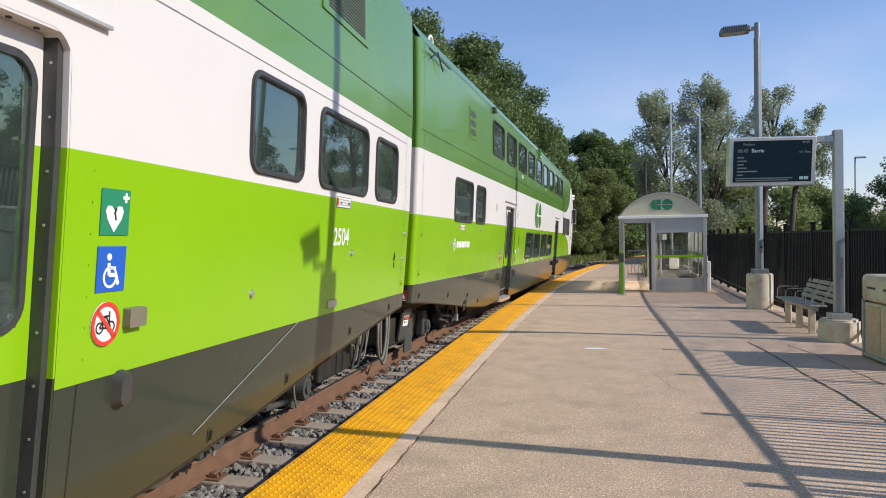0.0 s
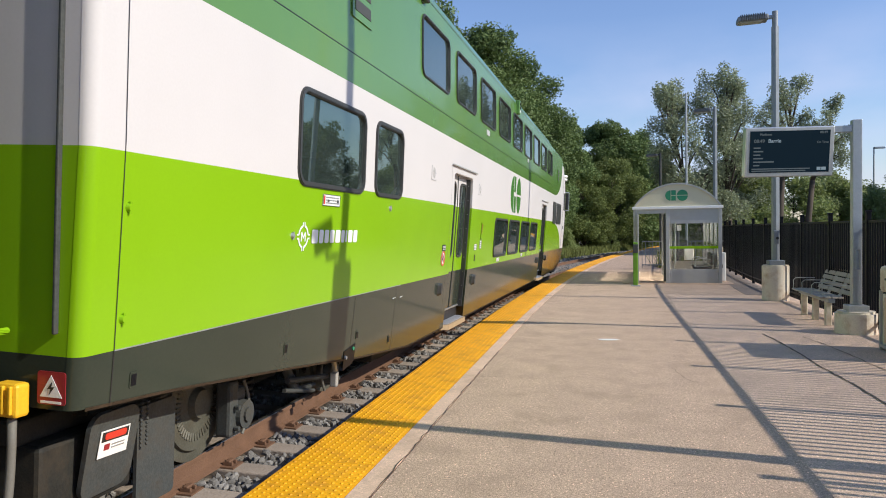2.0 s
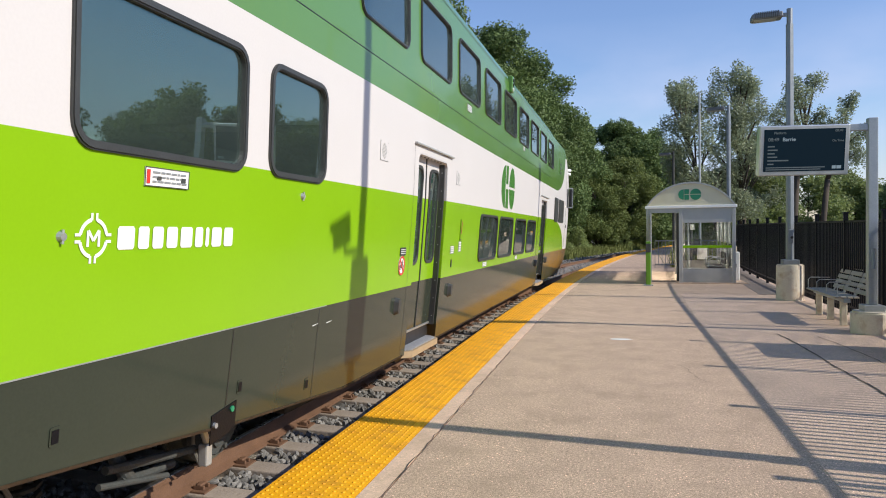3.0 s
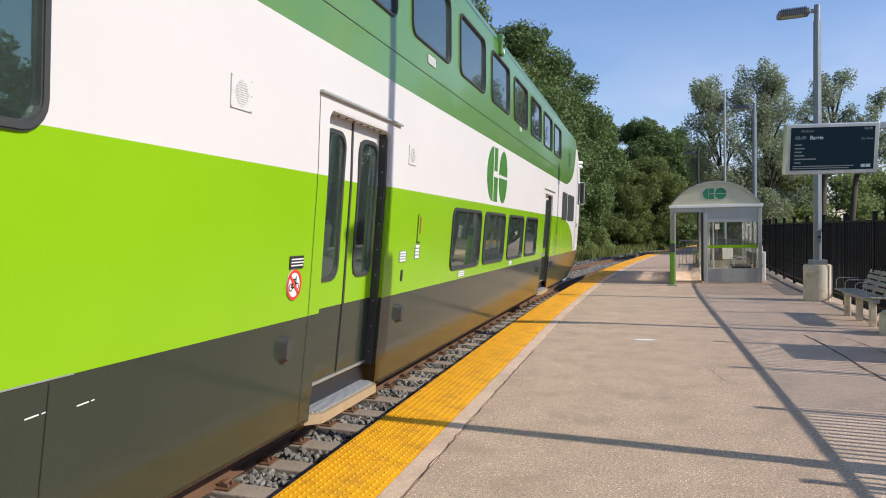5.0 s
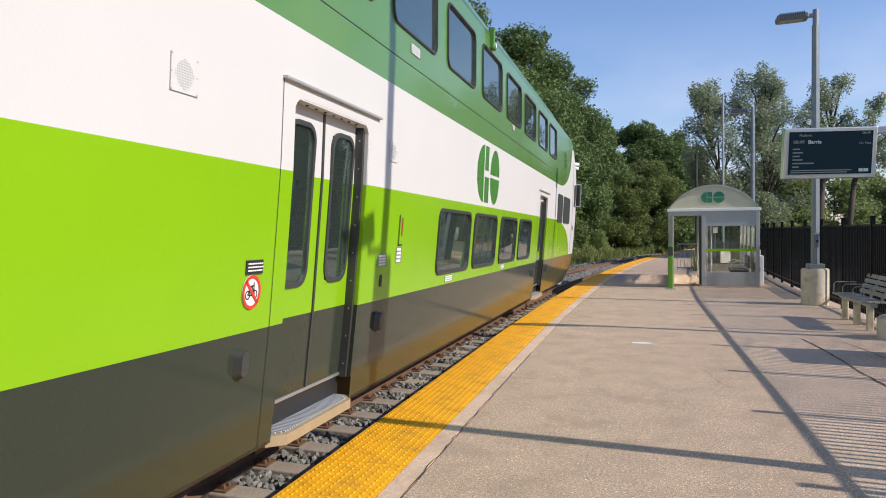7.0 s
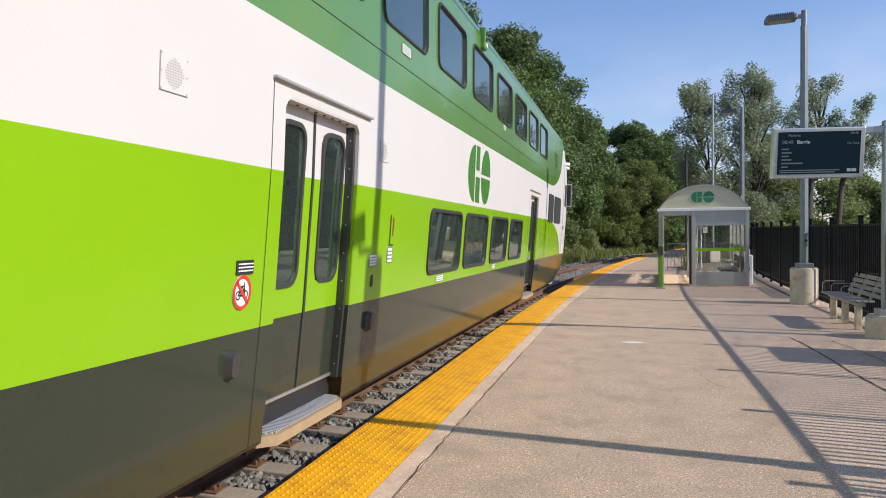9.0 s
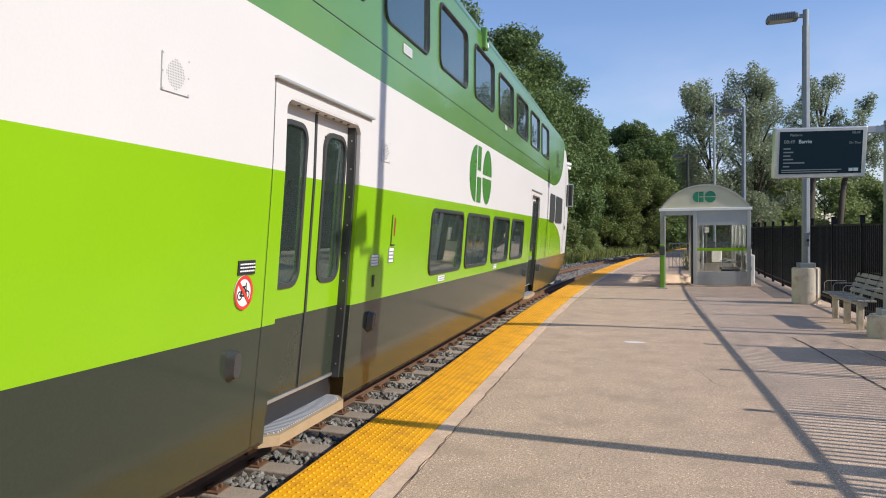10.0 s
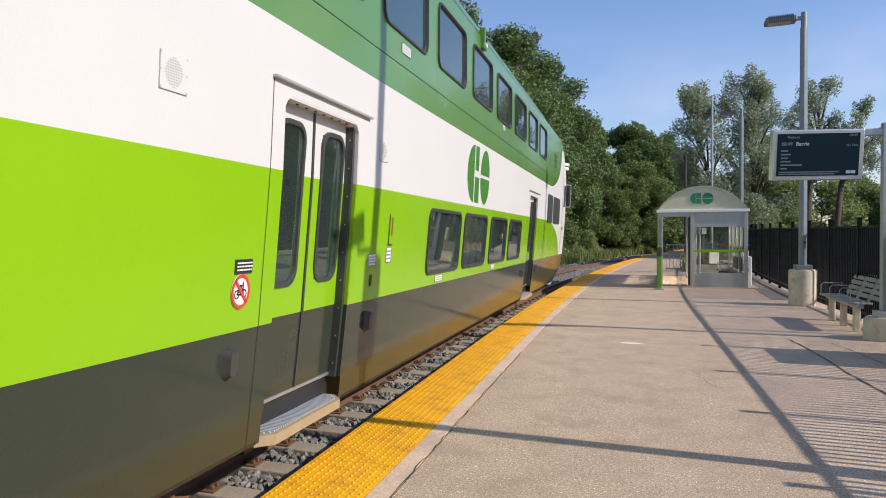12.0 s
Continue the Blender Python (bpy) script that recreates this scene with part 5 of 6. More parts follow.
def stones(name, seed, n, s_range, off_range, z, size, flat=0.8):
    """Crushed stones scattered between the ties."""
    r = np.random.default_rng(seed)
    g = (1 + 5 ** 0.5) / 2
    ico = np.array([(-1, g, 0), (1, g, 0), (-1, -g, 0), (1, -g, 0), (0, -1, g), (0, 1, g), (0, -1, -g), (0, 1, -g), (g, 0, -1), (g, 0, 1), (-g, 0, -1), (-g, 0, 1)]) / 1.9
    tri = np.array([(0, 11, 5), (0, 5, 1), (0, 1, 7), (0, 7, 10), (0, 10, 11), (1, 5, 9), (5, 11, 4), (11, 10, 2), (10, 7, 6), (7, 1, 8), (3, 9, 4), (3, 4, 2), (3, 2, 6), (3, 6, 8), (3, 8, 9), (4, 9, 5), (2, 4, 11), (6, 2, 10), (8, 6, 7), (9, 8, 1)])
    ss, oo = r.uniform(*s_range, n), r.uniform(*off_range, n)
    ph = ((ss - 5.49) / 0.63) % 1.0
    keep = (ph > 0.235) & (ph < 0.765) & (np.abs(oo - (TRACK_OFF + 0.7525)) > 0.09) & (np.abs(oo - (TRACK_OFF - 0.7525)) > 0.09)
    ss, oo = ss[keep], oo[keep]
    n = len(ss)
    c = np.array([rail_line(a, b, z) for a, b in zip(ss, oo)])
    c[:, 2] += r.uniform(-0.05, 0.03, n) - (oo - TRACK_OFF) * CANT
    q = r.normal(size=(n, 3, 3))
    q, _ = np.linalg.qr(q)
    v = ico[None] * r.uniform(0.55, 1.3, (n, 12, 1)) * size * r.uniform(0.6, 1.35, (n, 1, 1)) * np.array([1, 0.8, 0.65])
    v = np.einsum("nij,nkj->nki", q, v) + c[:, None]
    f = tri[None] + 12 * np.arange(n)[:, None, None]
    me = bpy.data.meshes.new(name)
    me.from_pydata(v.reshape(-1, 3).tolist(), [], f.reshape(-1, 3).tolist())
    me.materials.append(M_STONE)
    ob = tagged(new(name, me), "loose grey crushed ballast stones between ties", "ballast", kind="stuff")
    ob.matrix_basis = SURVEY
    return ob


stones("ballast_stones", 1, 26000, (2.0, 16.0), (-3.6, -0.20), RAIL_Z - 0.205, 0.036)
stones("ballast_stones", 2, 9000, (16.0, 48.0), (-4.2, -0.20), RAIL_Z - 0.20, 0.055)
stones("ballast_stones", 4, 5000, (48.0, 95.0), (-4.2, -0.20), RAIL_Z - 0.20, 0.08)

TILE = 1.21
bm = bmesh.new()
box(bm, 0, 0.607, 0.002, TILE - 0.002, -0.055, 0.0)
for i in range(10):
    for j in range(20):
        x, y = 0.034 + i * 0.06, 0.035 + j * 0.06
        bmesh.ops.create_cone(bm, cap_ends=True, segments=6, radius1=0.0125, radius2=0.0075, depth=0.006, matrix=Matrix.Translation((x, y, 0.003)))
tile = part("tactile_tile", bm, M_YELLOW, platform, "yellow tactile tile with raised domes")
tile.matrix_basis = place_at(-6.18, 0.005, 0.004)
for k in range(1, 70):
    share("tactile_tile", tile.data, platform, place_at(-6.18 + TILE * k, 0.005, 0.004))
# cracks and joints in the paving
M_CRACK = mat("dark crack filler", (0.07, 0.06, 0.05), rough=0.95)


def crack(pts, w, seed):
    """A thin sunken joint drawn as a ragged dark sliver."""
    r = random.Random(seed)
    bm = bmesh.new()
    line = []
    for (xa, ya), (xb, yb) in zip(pts[:-1], pts[1:]):
        n = max(2, int(math.hypot(xb - xa, yb - ya) / 0.12))
        line += [(xa + (xb - xa) * k / n + r.uniform(-1, 1) * 0.012, ya + (yb - ya) * k / n + r.uniform(-1, 1) * 0.012) for k in range(n)]
    prev = None
    for (xa, ya), (xb, yb) in zip(line[:-1], line[1:]):
        d = Vector((xb - xa, yb - ya)).normalized()
        nn = Vector((-d.y, d.x)) * w * r.uniform(0.35, 1.0)
        cur = [bm.verts.new((xa + nn.x, ya + nn.y, 0.008)), bm.verts.new((xa - nn.x, ya - nn.y, 0.008))]
        if prev:
            bm.faces.new((prev[0], prev[1], cur[1], cur[0]))
        prev = cur
    bmesh.ops.recalc_face_normals(bm, faces=bm.faces)
    return tagged(link("pavement_joint", bm, M_CRACK), "dark ragged joint in the paving", "joint", kind="structure")


crack([(-1.405, -2), (-1.40, 4), (-1.395, 9.8)], 0.006, 1)
crack([(-1.37, 7.77), (-1.1, 7.84), (-0.80, 7.83)], 0.006, 2)
crack([(2.43, 6.2), (2.41, 8.0), (2.36, 8.9), (2.33, 10.58), (2.25, 11.8)], 0.016, 3)
crack([(3.0, 8.4), (2.93, 9.7), (2.86, 10.54), (2.72, 11.6)], 0.010, 4)
crack([(0.68, 8.75), (0.74, 8.5), (0.78, 8.1), (0.83, 7.93), (0.92, 7.82), (0.98, 7.70)], 0.004, 5)
crack([(-0.2, 9.1), (0.5, 9.0), (1.2, 9.05)], 0.003, 6)

# a torn paper scrap on the paving
bm = bmesh.new()
plate(bm, [(-0.13, -0.05), (-0.02, -0.07), (0.10, -0.05), (0.16, 0.0), (0.06, 0.06), (-0.06, 0.05), (-0.15, 0.02)], lambda a, b, k: Vector((a, b, 0.001 + k + 0.02 * abs(a))), 0.003)
bmesh.ops.recalc_face_normals(bm, faces=bm.faces)
tagged(link("paper_scrap", bm, M_SIGNW, at=pose(0.02, 10.7, 0.0)), "flattened scrap of white paper on the paving", "litter")


# ------------------------------------------------------------------ signs and fittings on the cars
def no_bike_sign(car, u, v, r=0.125):
    o = decal("no_bicycle_sign", car, u, v, circle(r), M_SIGNW, 0.003, 0.003, "round red and white no bicycles sign")
    k = r / 0.125
    marks("bicycle", o, u, v, [bar(-0.05 * k, -0.02 * k, 0.0, 0.045 * k, 0.010), bar(0.0, 0.045 * k, 0.045 * k, -0.02 * k, 0.010), bar(-0.03 * k, 0.04 * k, 0.035 * k, 0.045 * k, 0.010), bar(-0.05 * k, -0.02 * k, 0.01 * k, -0.025 * k, 0.010),
                               bar(0.03 * k, 0.07 * k, 0.035 * k, 0.0, 0.010)], M_SIGNK, rings=((-0.05 * k, -0.02 * k, 0.034 * k, 0.024 * k), (0.05 * k, -0.02 * k, 0.034 * k, 0.024 * k)))
    marks("ring", o, u, v, [bar(-r * 0.68, r * 0.68, r * 0.68, -r * 0.68, 0.022)], M_SIGNR, 0.009, rings=((0, 0, r, r * 0.80),))
    return o


def notice(car, u, v, w, h, n, dark=False, name="notice"):
    o = decal(name, car, u, v, rect(w, h), M_SIGNK if dark else M_SIGNW, 0.003, 0.003, "small printed notice")
    r = random.Random(int(abs(u) * 100 + v * 10))
    bars = []
    for k in range(n):
        y, x = h * (0.36 - 0.72 * (k + 0.5) / n), -w * (0.34 if w > 0.3 else 0.40)
        while x < w * 0.40:
            q = w * r.uniform(0.05, 0.16)
            bars.append(rect(q, h * 0.30 / n, x + q / 2, y))
            x += q + w * 0.025
    if w > 0.35:
        marks("print_mark", o, u, v, [rect(w * 0.07, h * 0.72, -w * 0.43, 0)], M_SIGNR, 0.0075)
        marks("print_box", o, u, v, [rect(w * 0.10, h * 0.26, w * 0.36, -h * 0.05), rect(w * 0.09, h * 0.2, -w * 0.2, -h * 0.05)], M_STEELG, 0.0085)
    marks("print", o, u, v, bars, M_SIGNW if dark else M_GALV, 0.0075)
    e = 0.004
    marks("border", o, u, v, [rect(w, e, 0, h / 2 - e / 2), rect(w, e, 0, -h / 2 + e / 2), rect(e, h - 2 * e, -w / 2 + e / 2, 0), rect(e, h - 2 * e, w / 2 - e / 2, 0)], M_STEELG, 0.0075)
    return o


def warning(car, m, s=0.165):
    """Red square with a white triangle and a dark bolt."""
    bm = bmesh.new()
    plate(bm, rrect(s, s, 0.015), lambda a, b, k: m @ Vector((a, b, k)), 0.004)
    bmesh.ops.recalc_face_normals(bm, faces=bm.faces)
    o = part("warning_sign", bm, M_WARN, car, "red square electrical warning sign")
    bm = bmesh.new()
    plate(bm, [(-0.065, -0.045), (0.065, -0.045), (0, 0.065)], lambda a, b, k: m @ Vector((a, b, 0.005 + k)), 0.002)
    plate(bm, rect(0.12, 0.012, 0, -0.07), lambda a, b, k: m @ Vector((a, b, 0.005 + k)), 0.002)
    bmesh.ops.recalc_face_normals(bm, faces=bm.faces)
    part("triangle", bm, M_SIGNW, o)
    bm = bmesh.new()
    plate(bm, [(0.01, 0.035), (-0.02, -0.005), (0.0, -0.002), (-0.01, -0.035), (0.022, 0.008), (0.003, 0.006)], lambda a, b, k: m @ Vector((a, b, 0.008 + k)), 0.002)
    bmesh.ops.recalc_face_normals(bm, faces=bm.faces)
    part("bolt_mark", bm, M_SIGNK, o)
    return o


def seam(car, u0, v0, u1, v1, w=0.006):
    """Fine dark joint between body panels."""
    bm = bmesh.new()
    n = 14
    for k in range(n):
        a, b = k / n, (k + 1) / n
        pa, pb = on_side(u0 + (u1 - u0) * a, v0 + (v1 - v0) * a, 0), on_side(u0 + (u1 - u0) * b, v0 + (v1 - v0) * b, 0)
        d = (pb - pa).normalized()
        side = d.cross(Vector((1, 0, 0))) * w / 2
        q = [bm.verts.new(p + s + Vector((o, 0, 0))) for o in (0.004,) for p, s in ((pa, side), (pb, side), (pb, -side), (pa, -side))]
        bm.faces.new(q)
    bmesh.ops.recalc_face_normals(bm, faces=bm.faces)
    part("panel_seam", bm, M_SIGNK, car)


def pocket(car, u, v, w=0.10, h=0.11):
    o = decal("jacking_pocket", car, u, v, rrect(w * 0.7, h * 0.85, 0.015), M_SKIRT, 0.001, 0.004, "small dark pocket in skirt")
    marks("pocket_plate", o, u, v, [rect(w * 0.42, h * 0.58, -w * 0.04, 0)], M_FENCE, 0.0055)


def intake(car, u, v, s=1.0):
    """Moulded dark hood over the skirt."""
    pl = side_place(u, v)
    bm = bmesh.new()
    ol = rrect(0.15 * s, 0.25 * s, 0.06 * s)
    n = len(ol)
    r0 = [bm.verts.new(pl(a, b, 0)) for a, b in ol]
    r1 = [bm.verts.new(pl(a * 0.7, b * 0.8 + 0.01, 0.05)) for a, b in ol]
    for i in range(n):
        bm.faces.new((r0[i], r0[(i + 1) % n], r1[(i + 1) % n], r1[i]))
    bm.faces.new(r1)
    bmesh.ops.recalc_face_normals(bm, faces=bm.faces)
    part("speaker_hood", bm, M_RUBBER, car, "moulded dark plastic hood")


def grille(car, u, v):
    o = decal("speaker_plate", car, u, v, rrect(0.235, 0.195, 0.008), M_WHITE, 0.001, 0.003, "white perforated speaker plate")
    dots = [[(x + a, y + b) for a, b in circle(0.0034, 6)] for x in np.arange(-0.075, 0.076, 0.0136) for y in np.arange(-0.075, 0.076, 0.0136) if x * x + y * y < 0.0058]
    marks("perforation", o, u, v, dots, M_FRAMEG, 0.0045)
    for x, y in itertools.product((-0.108, 0.108), (-0.088, 0, 0.088)):
        marks("plate_screw", o, u, v, [[(x + a, y + b) for a, b in circle(0.005, 6)]], M_FRAMEG, 0.0045)
    marks("plate_edge", o, u, v, [rect(0.003, 0.195, -0.116, 0), rect(0.235, 0.003, 0, -0.096)], M_GALV, 0.0045)


def vent(car, u0, u1, v0, v1, n):
    """Louvred vent in the upper side."""
    u, v = (u0 + u1) / 2, (v0 + v1) / 2
    o = decal("vent", car, u, v, rrect(u1 - u0, v1 - v0, 0.02), M_GREEN, 0.002, 0.012, "louvred green vent")
    pl = side_place(u, v)
    for k in range(n):
        b = (v1 - v0) * ((k + 0.5) / n - 0.5) * 0.86
        bm = bmesh.new()
        plate(bm, rect((u1 - u0) * 0.78, (v1 - v0) * 0.86 / n * 0.62, 0, b), lambda a, q, d: pl(a, q, d + 0.013), 0.006)
        bmesh.ops.recalc_face_normals(bm, faces=bm.faces)
        part("louvre", bm, M_STEELG, o)


def knob(car, u, v, mt=None):
    pl = side_place(u, v)
    bm = bmesh.new()
    rod(bm, pl(0, 0, 0), pl(0, 0, 0.02), 0.026, 0.018, n=12)
    rod(bm, pl(0, -0.032, 0.012), pl(0, 0.032, 0.012), 0.008, n=6)
    part("latch", bm, mt or M_GALV, car, "small metal latch")


def emblem(car):
    """Large green mark of rounded halves."""
    u, v = 2.03, 2.71
    sh = [[(-0.33 + a, b) for a, b in circle(0.42, 24, 90, 270, 1.05)], rect(0.29, 0.38, -0.115, -0.23), rect(0.24, 0.36, -0.14, 0.24),
          [(0.47 + a, 0.025 + b) for a, b in circle(0.40, 24, 0, 180, 0.86)], [(0.47 + a, -0.025 + b) for a, b in circle(0.40, 24, 180, 360, 0.86)]]
    marks("emblem", car, u, v, sh, mat("emblem green", (0.055, 0.20, 0.028), rough=0.3, var=0.03), 0.002, "large green emblem of rounded halves")


def rocket_mark(car):
    """White mark of four arcs with ticks, followed by a row of white blocks."""
    u, v = -9.54, 1.777
    shapes = [bar(-0.036, -0.040, -0.036, 0.036, 0.015), bar(0.036, -0.040, 0.036, 0.036, 0.015), bar(-0.034, 0.036, 0, -0.012, 0.015), bar(0.034, 0.036, 0, -0.012, 0.015)]
    for q in range(4):
        a0 = 90 * q + 12
        outer, inner = circle(0.096, 10, a0, a0 + 66), circle(0.078, 10, a0, a0 + 66)
        shapes.append(outer + inner[::-1])
    for q in range(4):
        c, w = math.cos(q * math.pi / 2), math.sin(q * math.pi / 2)
        for k in (-0.016, 0.016):
            shapes.append(bar(0.083 * c - k * w, 0.083 * w + k * c, 0.118 * c - k * w, 0.118 * w + k * c, 0.014))
    marks("brand_mark", car, u, v, shapes, M_SIGNW, 0.003, "white round brand mark")
    x = 0.165
    for q in (0.125, 0.085, 0.090, 0.095, 0.110, 0.075, 0.035, 0.105, 0.100):
        marks("brand_block", car, u, v, [[(x + 0.012, -0.058), (x + q - 0.012, -0.058), (x + q, -0.046), (x + q, 0.046), (x + q - 0.012, 0.058), (x + 0.012, 0.058), (x, 0.046), (x, -0.046)]], M_SIGNW, 0.003)
        x += q + 0.030


def truck_fittings(car, u, d):
    """Bent steel guard, flat guard, label and chains at the end of a bogie. d: towards the car's end."""
    c = u + d * 2.70
    m = Matrix.Translation((1.16, c, 0.53)) @ pose(0, 0, 0, 0, 8, 0)
    bm = bmesh.new()
    plate(bm, rrect(0.42, 0.50, 0.09), lambda a, b, k: m @ Vector((k + 0.10 * max(0.0, -b - 0.10) * -1.0, a, b)), 0.03)
    bmesh.ops.recalc_face_normals(bm, faces=bm.faces)
    g = part("end_guard", bm, M_STEELG, car, "grey steel guard plate")
    bm = bmesh.new()
    plate(bm, rrect(0.40, 0.66, 0.04), lambda a, b, k: Vector((1.05 + k, u + d * 2.12 + a, 0.345 + b)), 0.025)
    bmesh.ops.recalc_face_normals(bm, faces=bm.faces)
    part("lower_guard", bm, M_STEELG, car)
    part("guard_bracket", bx(0.9, 1.10, c - 0.10, c + 0.10, 0.74, 0.84, 0.01), M_BLACK, car)
    t = m @ Matrix.Translation((0.032, 0.0, 0.06)) @ pose(0, 0, 0, -3, 0, 0)
    for nm, ol, mt, z in (("guard_label", rect(0.25, 0.16), M_SIGNW, 0.0), ("label_band", rect(0.225, 0.056, 0, 0.043), M_SIGNK, 0.0035), ("label_heading", [(a, b + 0.045) for a, b in rrect(0.185, 0.040, 0.018)], M_SIGNR, 0.006),
                          ("label_print", rect(0.045, 0.035, -0.06, -0.02), M_WARN, 0.0035), ("label_print", rect(0.11, 0.007, 0.035, -0.012), M_GALV, 0.0035), ("label_print", rect(0.11, 0.007, 0.035, -0.03), M_GALV, 0.0035)):
        bm = bmesh.new()
        plate(bm, ol, lambda a, b, k: t @ Vector((z + k, a, b)), 0.003)
        bmesh.ops.recalc_face_normals(bm, faces=bm.faces)
        part(nm, bm, mt, g)
    for du in (2.30, 2.36):
        bm = bmesh.new()
        for k in range(11):
            bmesh.ops.create_icosphere(bm, subdivisions=1, radius=0.013, matrix=Matrix.Translation((1.13, u + d * du, 0.72 - k * 0.027)))
        part("chain", bm, M_STEELG, car)


def end_cables(car, u, d):
    """Yellow connector, hanging hoses, grab rail and warning sign on the end of the car."""
    bm = bmesh.new()
    box(bm, 1.07, 1.21, *sorted((u + d * 0.03, u + d * 0.12)), 0.89, 1.06, 0.018)
    yb = part("cable_connector", bm, M_YCABLE, car, "yellow cable connector")
    for k in range(3):
        part("connector_rib", bx(1.08 + k * 0.045, 1.098 + k * 0.045, *sorted((u + d * 0.115, u + d * 0.135)), 0.91, 1.05, 0.005), M_YCABLE, yb)
    for j, (x0, x1, lowz) in enumerate(((1.15, 1.18, 0.06), (0.86, 0.8, 0.16), (0.7, 0.75, 0.20))):
        pts = [Vector((x0 + (x1 - x0) * k / 28, u + d * (0.08 + 0.44 * (0.5 - 0.5 * math.cos(math.pi * k / 28))), 0.88 - (0.88 - lowz) * math.sin(math.pi * k / 28) ** 0.8)) for k in range(29)]
        bm = bmesh.new()
        tube(bm, pts, 0.022 if j == 0 else 0.013, 8)
        part("hose", bm, M_HOSE, car, "grey rubber jumper hose", smooth=True)
    bm = bmesh.new()
    tube(bm, [(0.4, u + d * 0.08, 1.30), (1.05, u + d * 0.08, 1.30), (1.05, u + d * 0.02, 1.30)], 0.018, 8)
    part("grab_rail", bm, M_LIME, car)
    m = Matrix.Translation((1.31, u + d * 0.004, 1.03)) @ (Matrix(((1, 0, 0, 0), (0, 0, -1, 0), (0, 1, 0, 0), (0, 0, 0, 1))) if d < 0 else Matrix(((-1, 0, 0, 0), (0, 0, 1, 0), (0, 1, 0, 0), (0, 0, 0, 1))))
    warning(car, m)


def dress_cab(car):
    no_bike_sign(car, -4.75, 1.438, 0.108)
    notice(car, -4.73, 1.594, 0.20, 0.09, 3, True)
    grille(car, -5.535, 2.62)
    grille(car, -2.30, 2.585)
    emblem(car)
    rocket_mark(car)
    notice(car, -9.01, 2.095, 0.38, 0.10, 3)
    notice(car, -1.74, 3.665, 0.30, 0.10, 3)
    notice(car, 4.0, 3.71, 0.24, 0.09, 3)
    notice(car, 0.05, 1.255, 0.34, 0.08, 2)
    notice(car, 3.65, 1.255, 0.30, 0.08, 2)
    notice(car, -2.43, 1.563, 0.20, 0.11, 3)
    notice(car, -1.97, 1.60, 0.15, 0.15, 3)
    o = decal("door_release", car, -1.95, 1.85, rrect(0.12, 0.30, 0.02), M_LIME, 0.002, 0.006, "recessed door release")
    marks("release_edge", o, -1.95, 1.85, [rect(0.012, 0.30, -0.055, 0), rect(0.12, 0.012, 0, -0.15)], M_SIGNK, 0.009)
    marks("release_handle", o, -1.95, 1.85, [rect(0.035, 0.18, 0.02, 0.03)], M_WARN, 0.009)
    decal("key_switch", car, -2.425, 1.37, rrect(0.05, 0.11, 0.01), M_SIGNK, 0.002, 0.006)
    for u, v in ((-4.825, 0.99), (-2.425, 0.985), (7.25, 0.98), (9.6, 0.98)):
        intake(car, u, v, 0.78)
    for u, v in ((-11.57, 1.0), (-9.70, 0.88), (-8.08, 0.772), (-7.01, 0.573)):
        pocket(car, u, v)
    seam(car, -11.75, 0.9, -11.75, 4.8)
    seam(car, -11.75, 3.52, -11.75, 3.53)
    seam(car, -4.49, 0.37, -4.475, 2.83)
    seam(car, -8.22, 1.17, -8.25, 0.56)
    seam(car, -6.88, 1.17, -6.90, 0.44)
    seam(car, 15.35, 1.25, 15.45, 4.15, 0.05)
    seam(car, 7.5, 0.37, 7.5, 2.83)
    seam(car, -11.7, 4.80, 10.1, 4.80, 0.007)
    for v in (1.35, 1.94):
        knob(car, -11.70, v, M_LIME)
    knob(car, -9.74, 1.785)
    knob(car, -7.35, 2.08)
    vent(car, -8.66, -8.12, 3.82, 4.42, 3)
    vent(car, 12.6, 13.1, 3.75, 4.25, 3)
    for u, v in ((-6.94, 1.05), (-6.66, 1.041)):
        marks("scratch", car, u, v, [bar(-0.055, -0.004, 0.015, 0.0, 0.006), bar(0.03, 0.0, 0.05, 0.002, 0.005)], M_SIGNW, 0.001, "pale scuff in the paint")
    # lamp pocket in the skirt
    bm = bmesh.new()
    plate(bm, [(-0.06, -0.13), (0.17, -0.10), (0.23, -0.06), (0.23, 0.10), (-0.06, 0.06)], side_place(-8.34, 0.59), 0.006)
    bmesh.ops.recalc_face_normals(bm, faces=bm.faces)
    part("lamp_pocket", bm, M_FENCE, car, "dark opening in skirt")
    part("marker_lamp", rods(((1.40, -8.17, 0.645), (1.440, -8.17, 0.645), 0.02), n=12), mat("green lens", (0.02, 0.25, 0.12), rough=0.2), car, "green marker lens")
    part("sand_nozzle", rods(((1.40, -8.37, 0.585), (1.445, -8.37, 0.585), 0.018), n=12), M_GALV, car)
    bm = bmesh.new()
    box(bm, 1.20, 1.27, -8.19, -8.12, 0.24, 0.39, 0.012)
    rod(bm, (1.24, -8.15, 0.40), (1.24, -8.25, 0.60), 0.025, n=10)
    part("bracket", bm, M_FRAMEG, car, "pale steel bracket under skirt")
    part("pipe", rods(((1.10, -8.95, 0.44), (1.15, -8.15, 0.34), 0.028), ((1.10, -9.0, 0.36), (1.12, -8.4, 0.24), 0.02), n=10), M_STEELG, car)
    # roof fittings
    part("roof_rail", bx(0.93, 0.99, -9.9, -5.7, 5.13, 5.20, 0.01), M_SIGNW, car, "white roof rail")
    bm = bmesh.new()
